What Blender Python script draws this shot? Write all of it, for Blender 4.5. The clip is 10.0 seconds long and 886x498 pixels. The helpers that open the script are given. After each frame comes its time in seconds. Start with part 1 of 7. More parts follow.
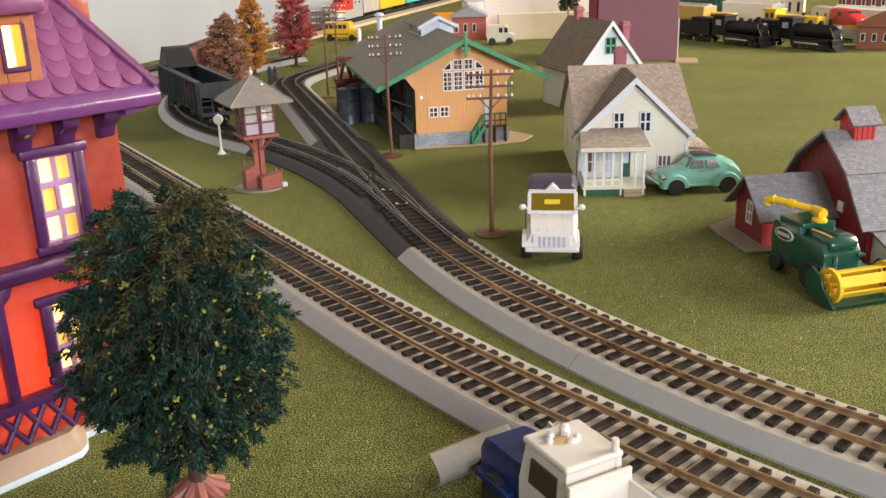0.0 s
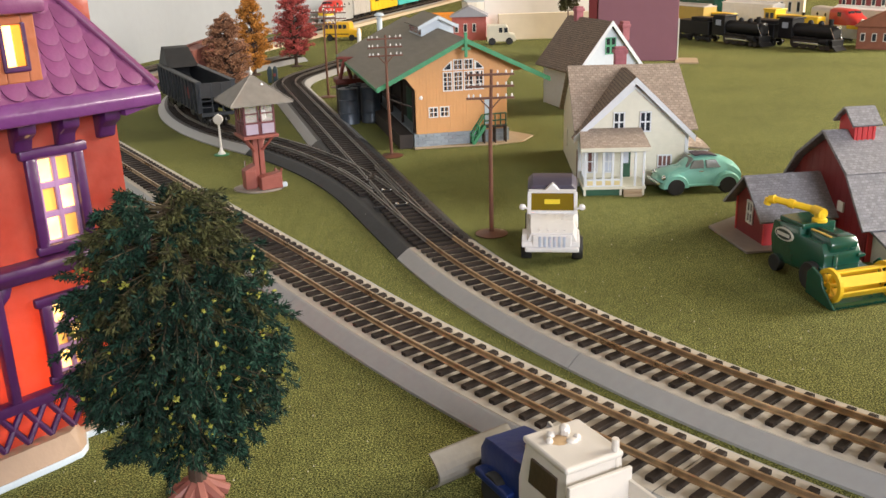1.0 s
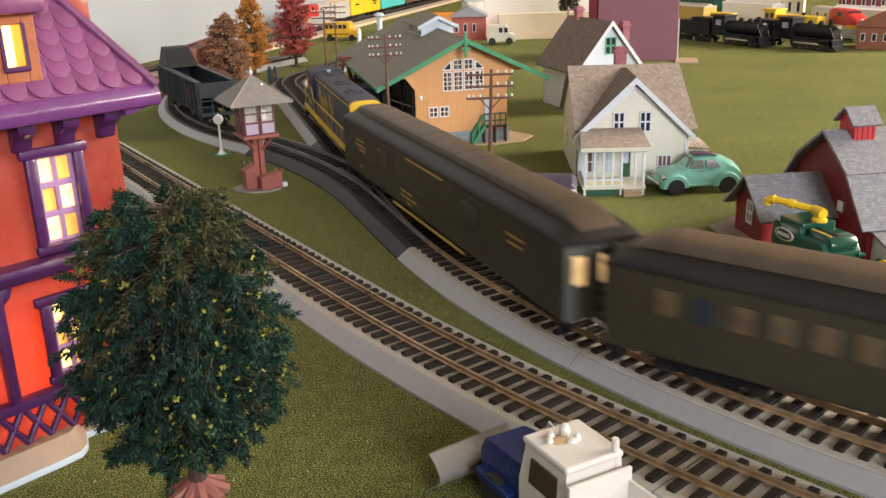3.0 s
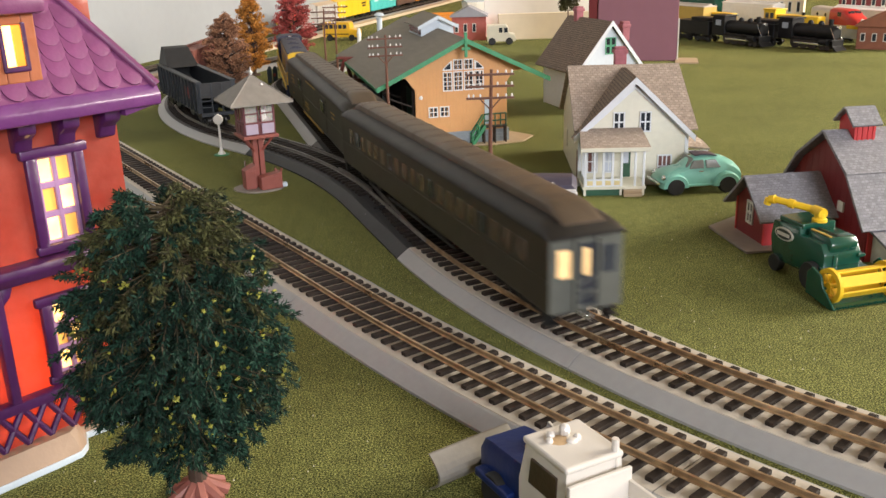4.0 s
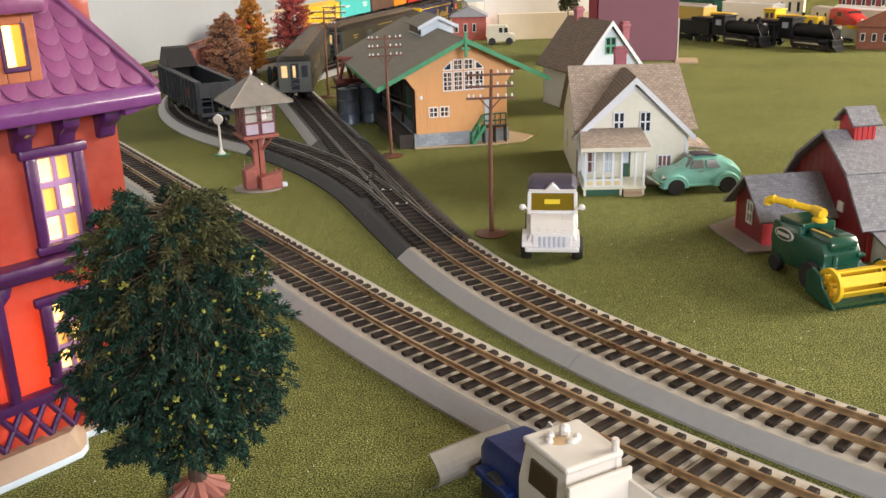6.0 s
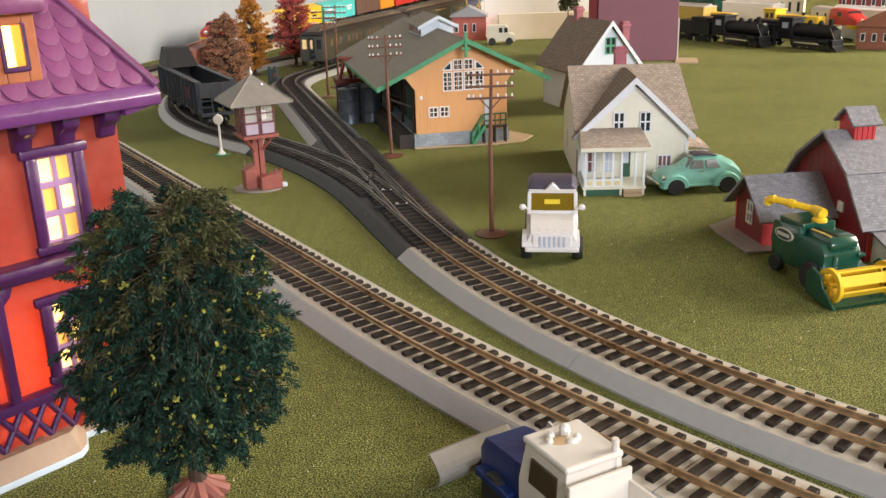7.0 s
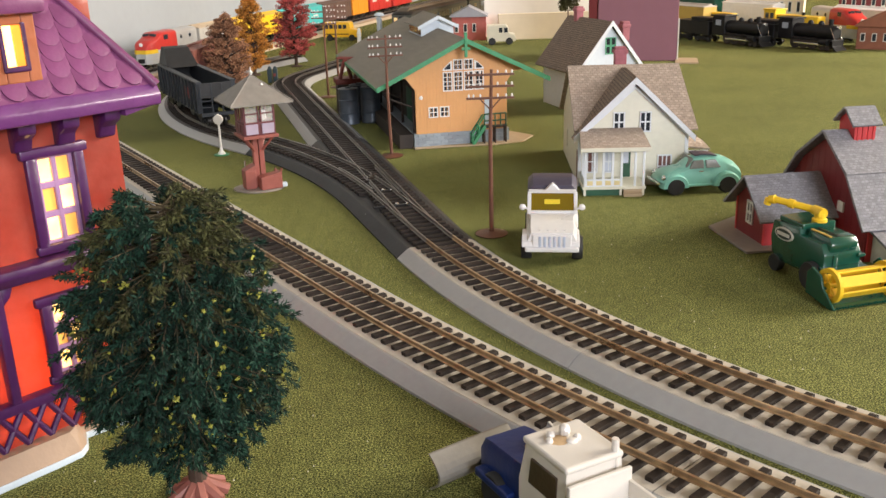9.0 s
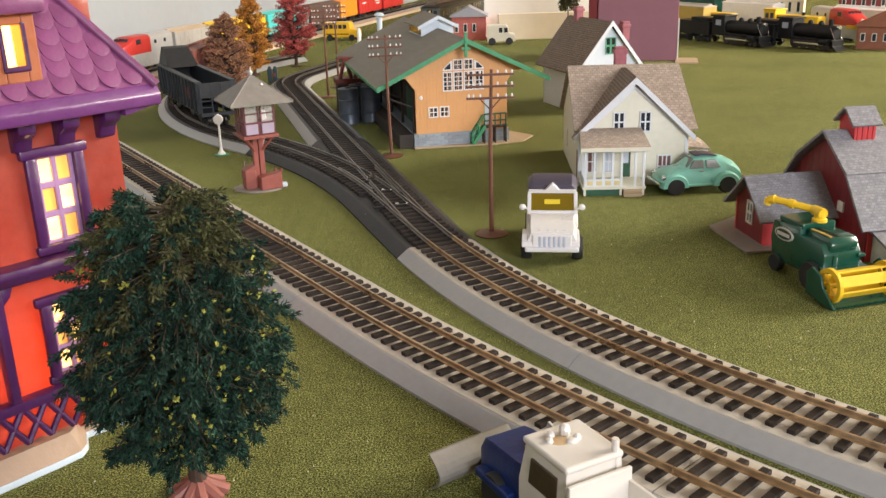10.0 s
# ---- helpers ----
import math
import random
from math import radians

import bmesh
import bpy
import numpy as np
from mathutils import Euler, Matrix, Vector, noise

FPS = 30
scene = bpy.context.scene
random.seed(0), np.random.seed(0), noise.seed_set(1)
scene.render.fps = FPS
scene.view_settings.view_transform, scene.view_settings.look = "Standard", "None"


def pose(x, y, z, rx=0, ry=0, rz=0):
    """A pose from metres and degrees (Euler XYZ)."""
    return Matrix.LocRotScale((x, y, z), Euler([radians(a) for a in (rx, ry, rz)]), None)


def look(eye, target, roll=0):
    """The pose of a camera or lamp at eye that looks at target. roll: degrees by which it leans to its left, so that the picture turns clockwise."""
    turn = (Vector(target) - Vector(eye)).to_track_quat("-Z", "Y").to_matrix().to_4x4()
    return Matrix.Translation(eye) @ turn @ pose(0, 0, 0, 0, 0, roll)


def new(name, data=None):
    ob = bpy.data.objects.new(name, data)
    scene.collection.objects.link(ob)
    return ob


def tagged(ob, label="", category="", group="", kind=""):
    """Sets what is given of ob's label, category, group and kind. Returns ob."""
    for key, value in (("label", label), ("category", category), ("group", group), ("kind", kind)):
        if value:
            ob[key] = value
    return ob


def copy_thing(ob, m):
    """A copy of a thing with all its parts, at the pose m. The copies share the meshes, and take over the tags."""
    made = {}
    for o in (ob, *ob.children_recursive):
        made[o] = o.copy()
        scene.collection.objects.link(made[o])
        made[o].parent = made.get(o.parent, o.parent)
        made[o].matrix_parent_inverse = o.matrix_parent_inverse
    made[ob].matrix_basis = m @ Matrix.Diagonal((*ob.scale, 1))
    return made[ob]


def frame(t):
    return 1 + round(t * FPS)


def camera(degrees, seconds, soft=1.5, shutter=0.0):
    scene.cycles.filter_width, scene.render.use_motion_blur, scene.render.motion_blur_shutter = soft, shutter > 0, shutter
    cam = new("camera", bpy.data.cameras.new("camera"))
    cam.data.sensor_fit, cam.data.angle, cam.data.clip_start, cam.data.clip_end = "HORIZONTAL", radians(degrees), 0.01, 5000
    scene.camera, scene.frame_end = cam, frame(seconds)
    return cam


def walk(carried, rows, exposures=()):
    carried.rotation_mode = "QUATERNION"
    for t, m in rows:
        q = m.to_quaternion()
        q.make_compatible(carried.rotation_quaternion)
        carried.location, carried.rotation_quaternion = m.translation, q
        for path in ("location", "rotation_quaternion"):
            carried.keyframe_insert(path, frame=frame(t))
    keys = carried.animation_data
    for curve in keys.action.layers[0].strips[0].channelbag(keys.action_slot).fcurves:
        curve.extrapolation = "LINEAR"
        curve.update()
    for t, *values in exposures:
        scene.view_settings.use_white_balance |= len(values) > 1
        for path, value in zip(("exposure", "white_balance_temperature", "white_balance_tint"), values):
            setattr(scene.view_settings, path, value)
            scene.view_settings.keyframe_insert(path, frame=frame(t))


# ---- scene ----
# ---------------------------------------------------------------- camera
cam = camera(51.5, 10.0, soft=1.5, shutter=0.5)
EYE = (0.0, 0.0, 0.1772)
VIEW = look(EYE, (0.0, math.cos(0.3254), 0.1772 - math.sin(0.3254)), -1.66)
walk(cam, [(0.0, VIEW), (10.0, VIEW)], exposures=[(0.0, 0.0), (10.0, 0.0)])

# ---------------------------------------------------------------- light
world = bpy.data.worlds.new("daylight")
scene.world = world
world.use_nodes = True
wn = world.node_tree.nodes
sky = wn.new("ShaderNodeTexSky")
sky.sky_type, sky.sun_disc, sky.sun_elevation, sky.sun_rotation = "NISHITA", False, radians(38), radians(100)
world.node_tree.links.new(sky.outputs[0], wn["Background"].inputs[0])
wn["Background"].inputs[1].default_value = 0.12


def window_light(name, watts, size_x, size_y, m, colour):
    lamp = bpy.data.lights.new(name, "AREA")
    lamp.shape, lamp.size, lamp.size_y, lamp.energy, lamp.color = "RECTANGLE", size_x, size_y, watts, colour
    ob = new(name, lamp)
    ob.matrix_world = m
    return ob


window_light("window_daylight", 180, 1.5, 1.1, look((2.88, 1.10, 1.05), (0.1, 0.8, 0.0)), (1.0, 0.91, 0.78))
window_light("window_daylight", 112, 1.5, 1.0, look((1.35, -2.56, 1.05), (0.1, 0.9, 0.0)), (0.93, 0.94, 1.0))

# ---------------------------------------------------------------- materials
MATS = {}


def mat(name, col, rough=0.5, metal=0.0, var=0.12, grain=500.0, bump=0.1, spec=0.5, per_piece=0.0, coat=0.0, dirt=None, stretch=None):
    """A surface with grain and broad stains. grain: cells per metre."""
    if name in MATS:
        return MATS[name]
    m = MATS[name] = bpy.data.materials.new(name)
    m.use_nodes = True
    t = m.node_tree
    b = t.nodes["Principled BSDF"]
    tc = t.nodes.new("ShaderNodeTexCoord")
    vec = tc.outputs["Object"]
    if stretch:
        mp = t.nodes.new("ShaderNodeMapping")
        mp.inputs["Scale"].default_value = stretch
        t.links.new(vec, mp.inputs[0])
        vec = mp.outputs[0]
    fine = t.nodes.new("ShaderNodeTexNoise")
    fine.inputs["Scale"].default_value, fine.inputs["Detail"].default_value = grain, 5
    broad = t.nodes.new("ShaderNodeTexNoise")
    broad.inputs["Scale"].default_value, broad.inputs["Detail"].default_value = grain / 9, 3
    for n in (fine, broad):
        t.links.new(vec, n.inputs["Vector"])
    add = t.nodes.new("ShaderNodeMath")
    add.operation = "ADD"
    t.links.new(fine.outputs[0], add.inputs[0])
    t.links.new(broad.outputs[0], add.inputs[1])
    ramp = t.nodes.new("ShaderNodeMapRange")
    ramp.inputs[1].default_value, ramp.inputs[2].default_value = 0.65, 1.35
    t.links.new(add.outputs[0], ramp.inputs[0])
    mix = t.nodes.new("ShaderNodeMix")
    mix.data_type = "RGBA"
    lo = dirt if dirt else tuple(c * (1 - var) for c in col)
    hi = tuple(min(1, c * (1 + var)) for c in col)
    mix.inputs[6].default_value, mix.inputs[7].default_value = (*lo, 1), (*hi, 1)
    t.links.new(ramp.outputs[0], mix.inputs[0])
    out = mix.outputs[2]
    if per_piece:
        info = t.nodes.new("ShaderNodeObjectInfo")
        geo = t.nodes.new("ShaderNodeNewGeometry")
        s = t.nodes.new("ShaderNodeMath")
        s.operation = "ADD"
        t.links.new(info.outputs["Random"], s.inputs[0])
        t.links.new(geo.outputs["Random Per Island"], s.inputs[1])
        fr = t.nodes.new("ShaderNodeMath")
        fr.operation = "FRACT"
        t.links.new(s.outputs[0], fr.inputs[0])
        rng = t.nodes.new("ShaderNodeMapRange")
        rng.inputs[3].default_value, rng.inputs[4].default_value = 1 - per_piece, 1 + per_piece
        t.links.new(fr.outputs[0], rng.inputs[0])
        hsv = t.nodes.new("ShaderNodeHueSaturation")
        t.links.new(rng.outputs[0], hsv.inputs["Value"])
        t.links.new(out, hsv.inputs["Color"])
        out = hsv.outputs[0]
    t.links.new(out, b.inputs["Base Color"])
    rr = t.nodes.new("ShaderNodeMapRange")
    rr.inputs[3].default_value, rr.inputs[4].default_value = max(0.03, rough - 0.1), min(1, rough + 0.1)
    t.links.new(broad.outputs[0], rr.inputs[0])
    t.links.new(rr.outputs[0], b.inputs["Roughness"])
    b.inputs["Metallic"].default_value = metal
    b.inputs["Specular IOR Level"].default_value = spec
    b.inputs["Coat Weight"].default_value = coat
    if bump:
        bn = t.nodes.new("ShaderNodeBump")
        bn.inputs["Strength"].default_value, bn.inputs["Distance"].default_value = bump, 0.6 / grain
        t.links.new(fine.outputs[0], bn.inputs["Height"])
        t.links.new(bn.outputs[0], b.inputs["Normal"])
    return m


def glow(name, col, strength):
    m = MATS[name] = bpy.data.materials.new(name)
    m.use_nodes = True
    t = m.node_tree
    b = t.nodes["Principled BSDF"]
    b.inputs["Base Color"].default_value = (*col, 1)
    b.inputs["Emission Color"].default_value = (*col, 1)
    tc = t.nodes.new("ShaderNodeTexCoord")
    n = t.nodes.new("ShaderNodeTexNoise")
    n.inputs["Scale"].default_value = 90
    t.links.new(tc.outputs["Object"], n.inputs["Vector"])
    r = t.nodes.new("ShaderNodeMapRange")
    r.inputs[1].default_value, r.inputs[2].default_value = 0.35, 0.65
    r.inputs[3].default_value, r.inputs[4].default_value = strength * 0.6, strength * 1.3
    t.links.new(n.outputs[0], r.inputs[0])
    t.links.new(r.outputs[0], b.inputs["Emission Strength"])
    return m


def glass(name, tint, rough=0.05, alpha=0.35):
    m = MATS[name] = bpy.data.materials.new(name)
    m.use_nodes = True
    b = m.node_tree.nodes["Principled BSDF"]
    b.inputs["Base Color"].default_value = (*tint, 1)
    b.inputs["Roughness"].default_value = rough
    b.inputs["Alpha"].default_value = alpha
    return m


def grass_mat():
    """Flocked grass mat: olive fibres with pale and dark flecks."""
    m = bpy.data.materials.new("grass_mat")
    m.use_nodes = True
    t = m.node_tree
    b = t.nodes["Principled BSDF"]
    tc = t.nodes.new("ShaderNodeTexCoord")

    def tex(scale, detail=4):
        n = t.nodes.new("ShaderNodeTexNoise")
        n.inputs["Scale"].default_value, n.inputs["Detail"].default_value = scale, detail
        t.links.new(tc.outputs["Object"], n.inputs["Vector"])
        return n
    fine, mid, broad = tex(1500, 6), tex(150), tex(9)
    r1 = t.nodes.new("ShaderNodeValToRGB")
    r1.color_ramp.elements[0].position, r1.color_ramp.elements[0].color = 0.37, (0.019, 0.028, 0.006, 1)
    r1.color_ramp.elements[1].position, r1.color_ramp.elements[1].color = 0.65, (0.39, 0.395, 0.125, 1)
    e2 = r1.color_ramp.elements.new(0.5)
    e2.color = (0.112, 0.120, 0.029, 1)
    t.links.new(fine.outputs[0], r1.inputs[0])
    rng = t.nodes.new("ShaderNodeMapRange")
    rng.inputs[1].default_value, rng.inputs[2].default_value = 0.3, 0.7
    rng.inputs[3].default_value, rng.inputs[4].default_value = 0.84, 1.16
    t.links.new(mid.outputs[0], rng.inputs[0])
    rng2 = t.nodes.new("ShaderNodeMapRange")
    rng2.inputs[1].default_value, rng2.inputs[2].default_value = 0.3, 0.7
    rng2.inputs[3].default_value, rng2.inputs[4].default_value = 0.85, 1.15
    t.links.new(broad.outputs[0], rng2.inputs[0])
    mul = t.nodes.new("ShaderNodeMath")
    mul.operation = "MULTIPLY"
    t.links.new(rng.outputs[0], mul.inputs[0])
    t.links.new(rng2.outputs[0], mul.inputs[1])
    hsv = t.nodes.new("ShaderNodeHueSaturation")
    t.links.new(mul.outputs[0], hsv.inputs["Value"])
    t.links.new(r1.outputs[0], hsv.inputs["Color"])
    t.links.new(hsv.outputs[0], b.inputs["Base Color"])
    b.inputs["Roughness"].default_value = 0.9
    b.inputs["Specular IOR Level"].default_value = 0.2
    bn = t.nodes.new("ShaderNodeBump")
    bn.inputs["Strength"].default_value, bn.inputs["Distance"].default_value = 0.9, 0.0008
    t.links.new(fine.outputs[0], bn.inputs["Height"])
    t.links.new(bn.outputs[0], b.inputs["Normal"])
    return m


def shingles(name, light, dark, row, width):
    """Moulded roof shingles: courses with offset joints, uneven tone."""
    m = bpy.data.materials.new(name)
    m.use_nodes = True
    t = m.node_tree
    b = t.nodes["Principled BSDF"]
    tc = t.nodes.new("ShaderNodeTexCoord")
    br = t.nodes.new("ShaderNodeTexBrick")
    br.inputs["Scale"].default_value = 1.0
    br.inputs["Brick Width"].default_value, br.inputs["Row Height"].default_value = width / 1000, row / 1000
    br.inputs["Mortar Size"].default_value = row / 9000
    br.inputs["Color1"].default_value, br.inputs["Color2"].default_value = (*light, 1), (*[c * 0.72 for c in light], 1)
    br.inputs["Mortar"].default_value = (*dark, 1)
    t.links.new(tc.outputs["UV"], br.inputs["Vector"])
    n = t.nodes.new("ShaderNodeTexNoise")
    n.inputs["Scale"].default_value = 350
    t.links.new(tc.outputs["Object"], n.inputs["Vector"])
    mix = t.nodes.new("ShaderNodeMix")
    mix.data_type, mix.blend_type = "RGBA", "MULTIPLY"
    mix.inputs[0].default_value = 0.5
    t.links.new(br.outputs[0], mix.inputs[6])
    t.links.new(n.outputs[0], mix.inputs[7])
    t.links.new(mix.outputs[2], b.inputs["Base Color"])
    b.inputs["Roughness"].default_value = 0.62
    bn = t.nodes.new("ShaderNodeBump")
    bn.inputs["Strength"].default_value, bn.inputs["Distance"].default_value, bn.invert = 0.8, 0.0006, True
    t.links.new(br.outputs["Fac"], bn.inputs["Height"])
    t.links.new(bn.outputs[0], b.inputs["Normal"])
    return m


GRASS = grass_mat()
ROADBED = mat("grey_plastic_roadbed", (0.34, 0.34, 0.335), 0.42, var=0.06, grain=260, bump=0.06)
ROADBED_TOP = mat("pale_roadbed_top", (0.50, 0.455, 0.385), 0.55, var=0.10, grain=320, bump=0.1)
ROADBED_DULL = mat("dark_ballast_top", (0.085, 0.080, 0.078), 0.6, var=0.25, grain=320, bump=0.1)
ROADBED_BLACK = mat("black_plastic_roadbed", (0.032, 0.0325, 0.034), 0.5, var=0.2, grain=300, bump=0.06, spec=0.25)
TIE = mat("black_plastic_tie", (0.026, 0.019, 0.015), 0.6, var=0.3, grain=500, bump=0.2, per_piece=0.3, spec=0.22)
RAIL = mat("nickel_rail", (0.62, 0.47, 0.30), 0.30, 0.75, var=0.2, grain=160, bump=0.03, dirt=(0.26, 0.16, 0.08))
RAIL_DARK = mat("steel_rail", (0.30, 0.28, 0.26), 0.35, 0.9, var=0.3, grain=200, bump=0.03)
STEEL = mat("bright_steel", (0.75, 0.75, 0.74), 0.22, 1.0, var=0.05)
WHITE = mat("white_plastic", (0.78, 0.76, 0.73), 0.4, var=0.05, grain=180, bump=0.04)
CREAM = mat("cream_siding", (0.68, 0.66, 0.54), 0.5, var=0.06, grain=220, bump=0.06)
BLACK = mat("black_plastic", (0.010, 0.010, 0.011), 0.5, var=0.3, grain=400, spec=0.25)
RUBBER = mat("black_rubber", (0.014, 0.014, 0.014), 0.65, var=0.3, grain=500)
BROWN = mat("brown_plastic", (0.135, 0.055, 0.032), 0.45, var=0.2, grain=300)
DARKGLASS = mat("dark_window", (0.03, 0.035, 0.045), 0.12, var=0.3, grain=90, bump=0.0)
PALEGLASS = mat("pale_window", (0.33, 0.37, 0.44), 0.15, var=0.25, grain=90, bump=0.0)

# ---------------------------------------------------------------- mesh helpers (all in millimetres)


def box(bm, x0, x1, y0, y1, z0, z1, bevel=0.0):
    v = [bm.verts.new(p) for p in ((x0, y0, z0), (x1, y0, z0), (x1, y1, z0), (x0, y1, z0), (x0, y0, z1), (x1, y0, z1), (x1, y1, z1), (x0, y1, z1))]
    fs = [bm.faces.new([v[i] for i in q]) for q in ((3, 2, 1, 0), (4, 5, 6, 7), (0, 1, 5, 4), (1, 2, 6, 5), (2, 3, 7, 6), (3, 0, 4, 7))]
    if bevel:
        bmesh.ops.bevel(bm, geom=list({e for f in fs for e in f.edges}), offset=bevel, segments=2, affect="EDGES", profile=0.5)
    return v


def prism(bm, outline, axis, a, b, bevel=0.0):
    """Extrudes an outline: axis x takes (y, z) points, y takes (x, z), z takes (x, y)."""
    def put(p, d):
        return (d, p[0], p[1]) if axis == "x" else (p[0], d, p[1]) if axis == "y" else (p[0], p[1], d)
    lo = [bm.verts.new(put(p, a)) for p in outline]
    hi = [bm.verts.new(put(p, b)) for p in outline]
    n = len(outline)
    fs = [bm.faces.new(lo[::-1]), bm.faces.new(hi)] + [bm.faces.new((lo[i], lo[(i + 1) % n], hi[(i + 1) % n], hi[i])) for i in range(n)]
    bmesh.ops.recalc_face_normals(bm, faces=fs)
    if bevel:
        bmesh.ops.bevel(bm, geom=list({e for f in fs for e in f.edges}), offset=bevel, segments=2, affect="EDGES", profile=0.5)


def rod(bm, p, q, r0, r1=None, n=10, caps=True):
    p, q = Vector(p), Vector(q)
    r1 = r0 if r1 is None else r1
    turn = (q - p).to_track_quat("Z", "Y")
    rings = []
    for c, r in ((p, r0), (q, r1)):
        rings.append([bm.verts.new(c + turn @ Vector((r * math.cos(a), r * math.sin(a), 0))) for a in (2 * math.pi * i / n for i in range(n))])
    for i in range(n):
        bm.faces.new((rings[0][i], rings[0][(i + 1) % n], rings[1][(i + 1) % n], rings[1][i]))
    if caps:
        bm.faces.new(rings[0][::-1]), bm.faces.new(rings[1])


def spun(bm, profile, n=16, centre=(0, 0)):
    """Turns a profile of (radius, z) round the upright."""
    rings = []
    for r, z in profile:
        rings.append([bm.verts.new((centre[0] + r * math.cos(2 * math.pi * i / n), centre[1] + r * math.sin(2 * math.pi * i / n), z)) for i in range(n)])
    for a, b in zip(rings, rings[1:]):
        for i in range(n):
            bm.faces.new((a[i], a[(i + 1) % n], b[(i + 1) % n], b[i]))
    bm.faces.new(rings[0][::-1]), bm.faces.new(rings[-1])


def loft(bm, sections, caps=True):
    """Joins closed outlines of equal length, each a list of 3D points."""
    rings = [[bm.verts.new(p) for p in s] for s in sections]
    n = len(rings[0])
    fs = []
    for a, b in zip(rings, rings[1:]):
        for i in range(n):
            fs.append(bm.faces.new((a[i], a[(i + 1) % n], b[(i + 1) % n], b[i])))
    if caps:
        fs += [bm.faces.new(rings[0][::-1]), bm.faces.new(rings[-1])]
    bmesh.ops.recalc_face_normals(bm, faces=fs)


def ball(bm, c, r, squash=(1, 1, 1), u=10, v=7):
    bmesh.ops.create_uvsphere(bm, u_segments=u, v_segments=v, radius=1.0, matrix=Matrix.Translation(c) @ Matrix.Diagonal((r * squash[0], r * squash[1], r * squash[2], 1)))


def mesh_of(name, bm, material, smooth=False, uv=None):
    for v in bm.verts:
        v.co *= 0.001
    if uv:
        lay = bm.loops.layers.uv.new("uv")
        for f in bm.faces:
            n = f.normal if f.normal.length else Vector((0, 0, 1))
            bm.normal_update()
            n = f.normal
            side = Vector((0, 0, 1)).cross(n)
            side = side.normalized() if side.length > 1e-3 else Vector((1, 0, 0))
            upw = n.cross(side)
            for l in f.loops:
                l[lay].uv = (l.vert.co.dot(side), l.vert.co.dot(upw))
    me = bpy.data.meshes.new(name)
    bm.to_mesh(me)
    bm.free()
    me.materials.append(material)
    if smooth:
        for p in me.polygons:
            p.use_smooth = True
        me.set_sharp_from_angle(angle=radians(38))
    return me


def part(name, bm, material, parent=None, label="", at=None, smooth=False, uv=None):
    ob = new(name, mesh_of(name, bm, material, smooth, uv))
    if parent:
        ob.parent = parent
    if at is not None:
        ob.matrix_basis = at
    if label:
        tagged(ob, label)
    return ob


def mm(x, y, z=0.0, rz=0.0, rx=0.0, ry=0.0):
    return pose(x / 1000, y / 1000, z / 1000, rx, ry, rz)


def thing(name, m, label, category, group="", kind=""):
    ob = new(name)
    ob.empty_display_size = 0.01
    ob.matrix_basis = m
    return tagged(ob, label, category, group, kind)


def turned(bm, m):
    bmesh.ops.transform(bm, matrix=m, verts=bm.verts)
    return bm


def joined(*makers):
    bm = bmesh.new()
    for f, args in makers:
        f(bm, *args)
    return bm


def B1(f, *args):
    bm = bmesh.new()
    f(bm, *args)
    return bm


def piece(name, me, parent, m, label=""):
    ob = new(name, me)
    ob.parent = parent
    ob.matrix_basis = m
    if label:
        tagged(ob, label)
    return ob

# ---------------------------------------------------------------- room and table


def structure(name, bm, material, label, category, m=None):
    return tagged(part(name, bm, material, at=m), label, category, kind="structure")


PLASTER = mat("grey_white_wall_paint", (0.335, 0.352, 0.37), 0.7, var=0.03, grain=60, bump=0.05)
# unseen ceiling: its tone is chosen to cut and warm the bounce
CEILING = mat("cream_tone_for_bounce", (0.30, 0.25, 0.19), 0.8, var=0.03, grain=50, bump=0.05)
FLOORWOOD = mat("brown_floor_boards", (0.22, 0.13, 0.07), 0.45, var=0.25, grain=30, bump=0.1, stretch=(1, 8, 1))
# pine tone invented for the unseen walls, to warm and lower the fill light
BOUNCEWOOD = mat("pine_tone_for_bounce", (0.34, 0.175, 0.062), 0.5, var=0.25, grain=40, bump=0.1, stretch=(6, 6, 0.5))
structure("ground", B1(box, -1300, 2300, -250, 3300, -30, 0), GRASS, "olive green flocked grass mat on the layout table", "grass mat")
structure("floor", B1(box, -1500, 3000, -2700, 3600, -950, -900), FLOORWOOD, "brown wooden room floor under the table", "floor")
structure("ceiling", B1(box, -1500, 3000, -2700, 3600, 1700, 1760), CEILING, "unseen room ceiling, toned cream to dim and warm the bounce light", "ceiling")
# the left wall runs beside the rear railway line
hw = math.atan2(314, 1048)
structure("wall_left", B1(box, -60, 0, -3900, 2800, -900, 1700), PLASTER, "pale grey painted room wall beside the layout", "wall", mm(-540, 1300, 0, -math.degrees(hw)))
structure("wall_back", B1(box, -1500, 3000, 3300, 3400, -900, 1700), BOUNCEWOOD, "added back wall, pine toned to warm the bounce light", "wall")
# unseen right wall with its window opening
for n, q in enumerate(((-2700, 300, -900, 1700), (1900, 3600, -900, 1700), (300, 1900, -900, 450), (300, 1900, 1650, 1700))):
    structure("wall_right", B1(box, 2900, 3000, *q), BOUNCEWOOD, "unseen wall round a window, pine toned to warm the bounce light", "wall")
for n, q in enumerate(((-1500, 450), (2250, 3000))):
    structure("wall_front", B1(box, *q, -2700, -2600, -900, 1700), BOUNCEWOOD, "unseen wall round a window, pine toned to warm the bounce light", "wall")
structure("wall_front", B1(box, 450, 2250, -2700, -2600, -900, 450), BOUNCEWOOD, "unseen wall below a window, pine toned to warm the bounce light", "wall")

# ---------------------------------------------------------------- railway lines


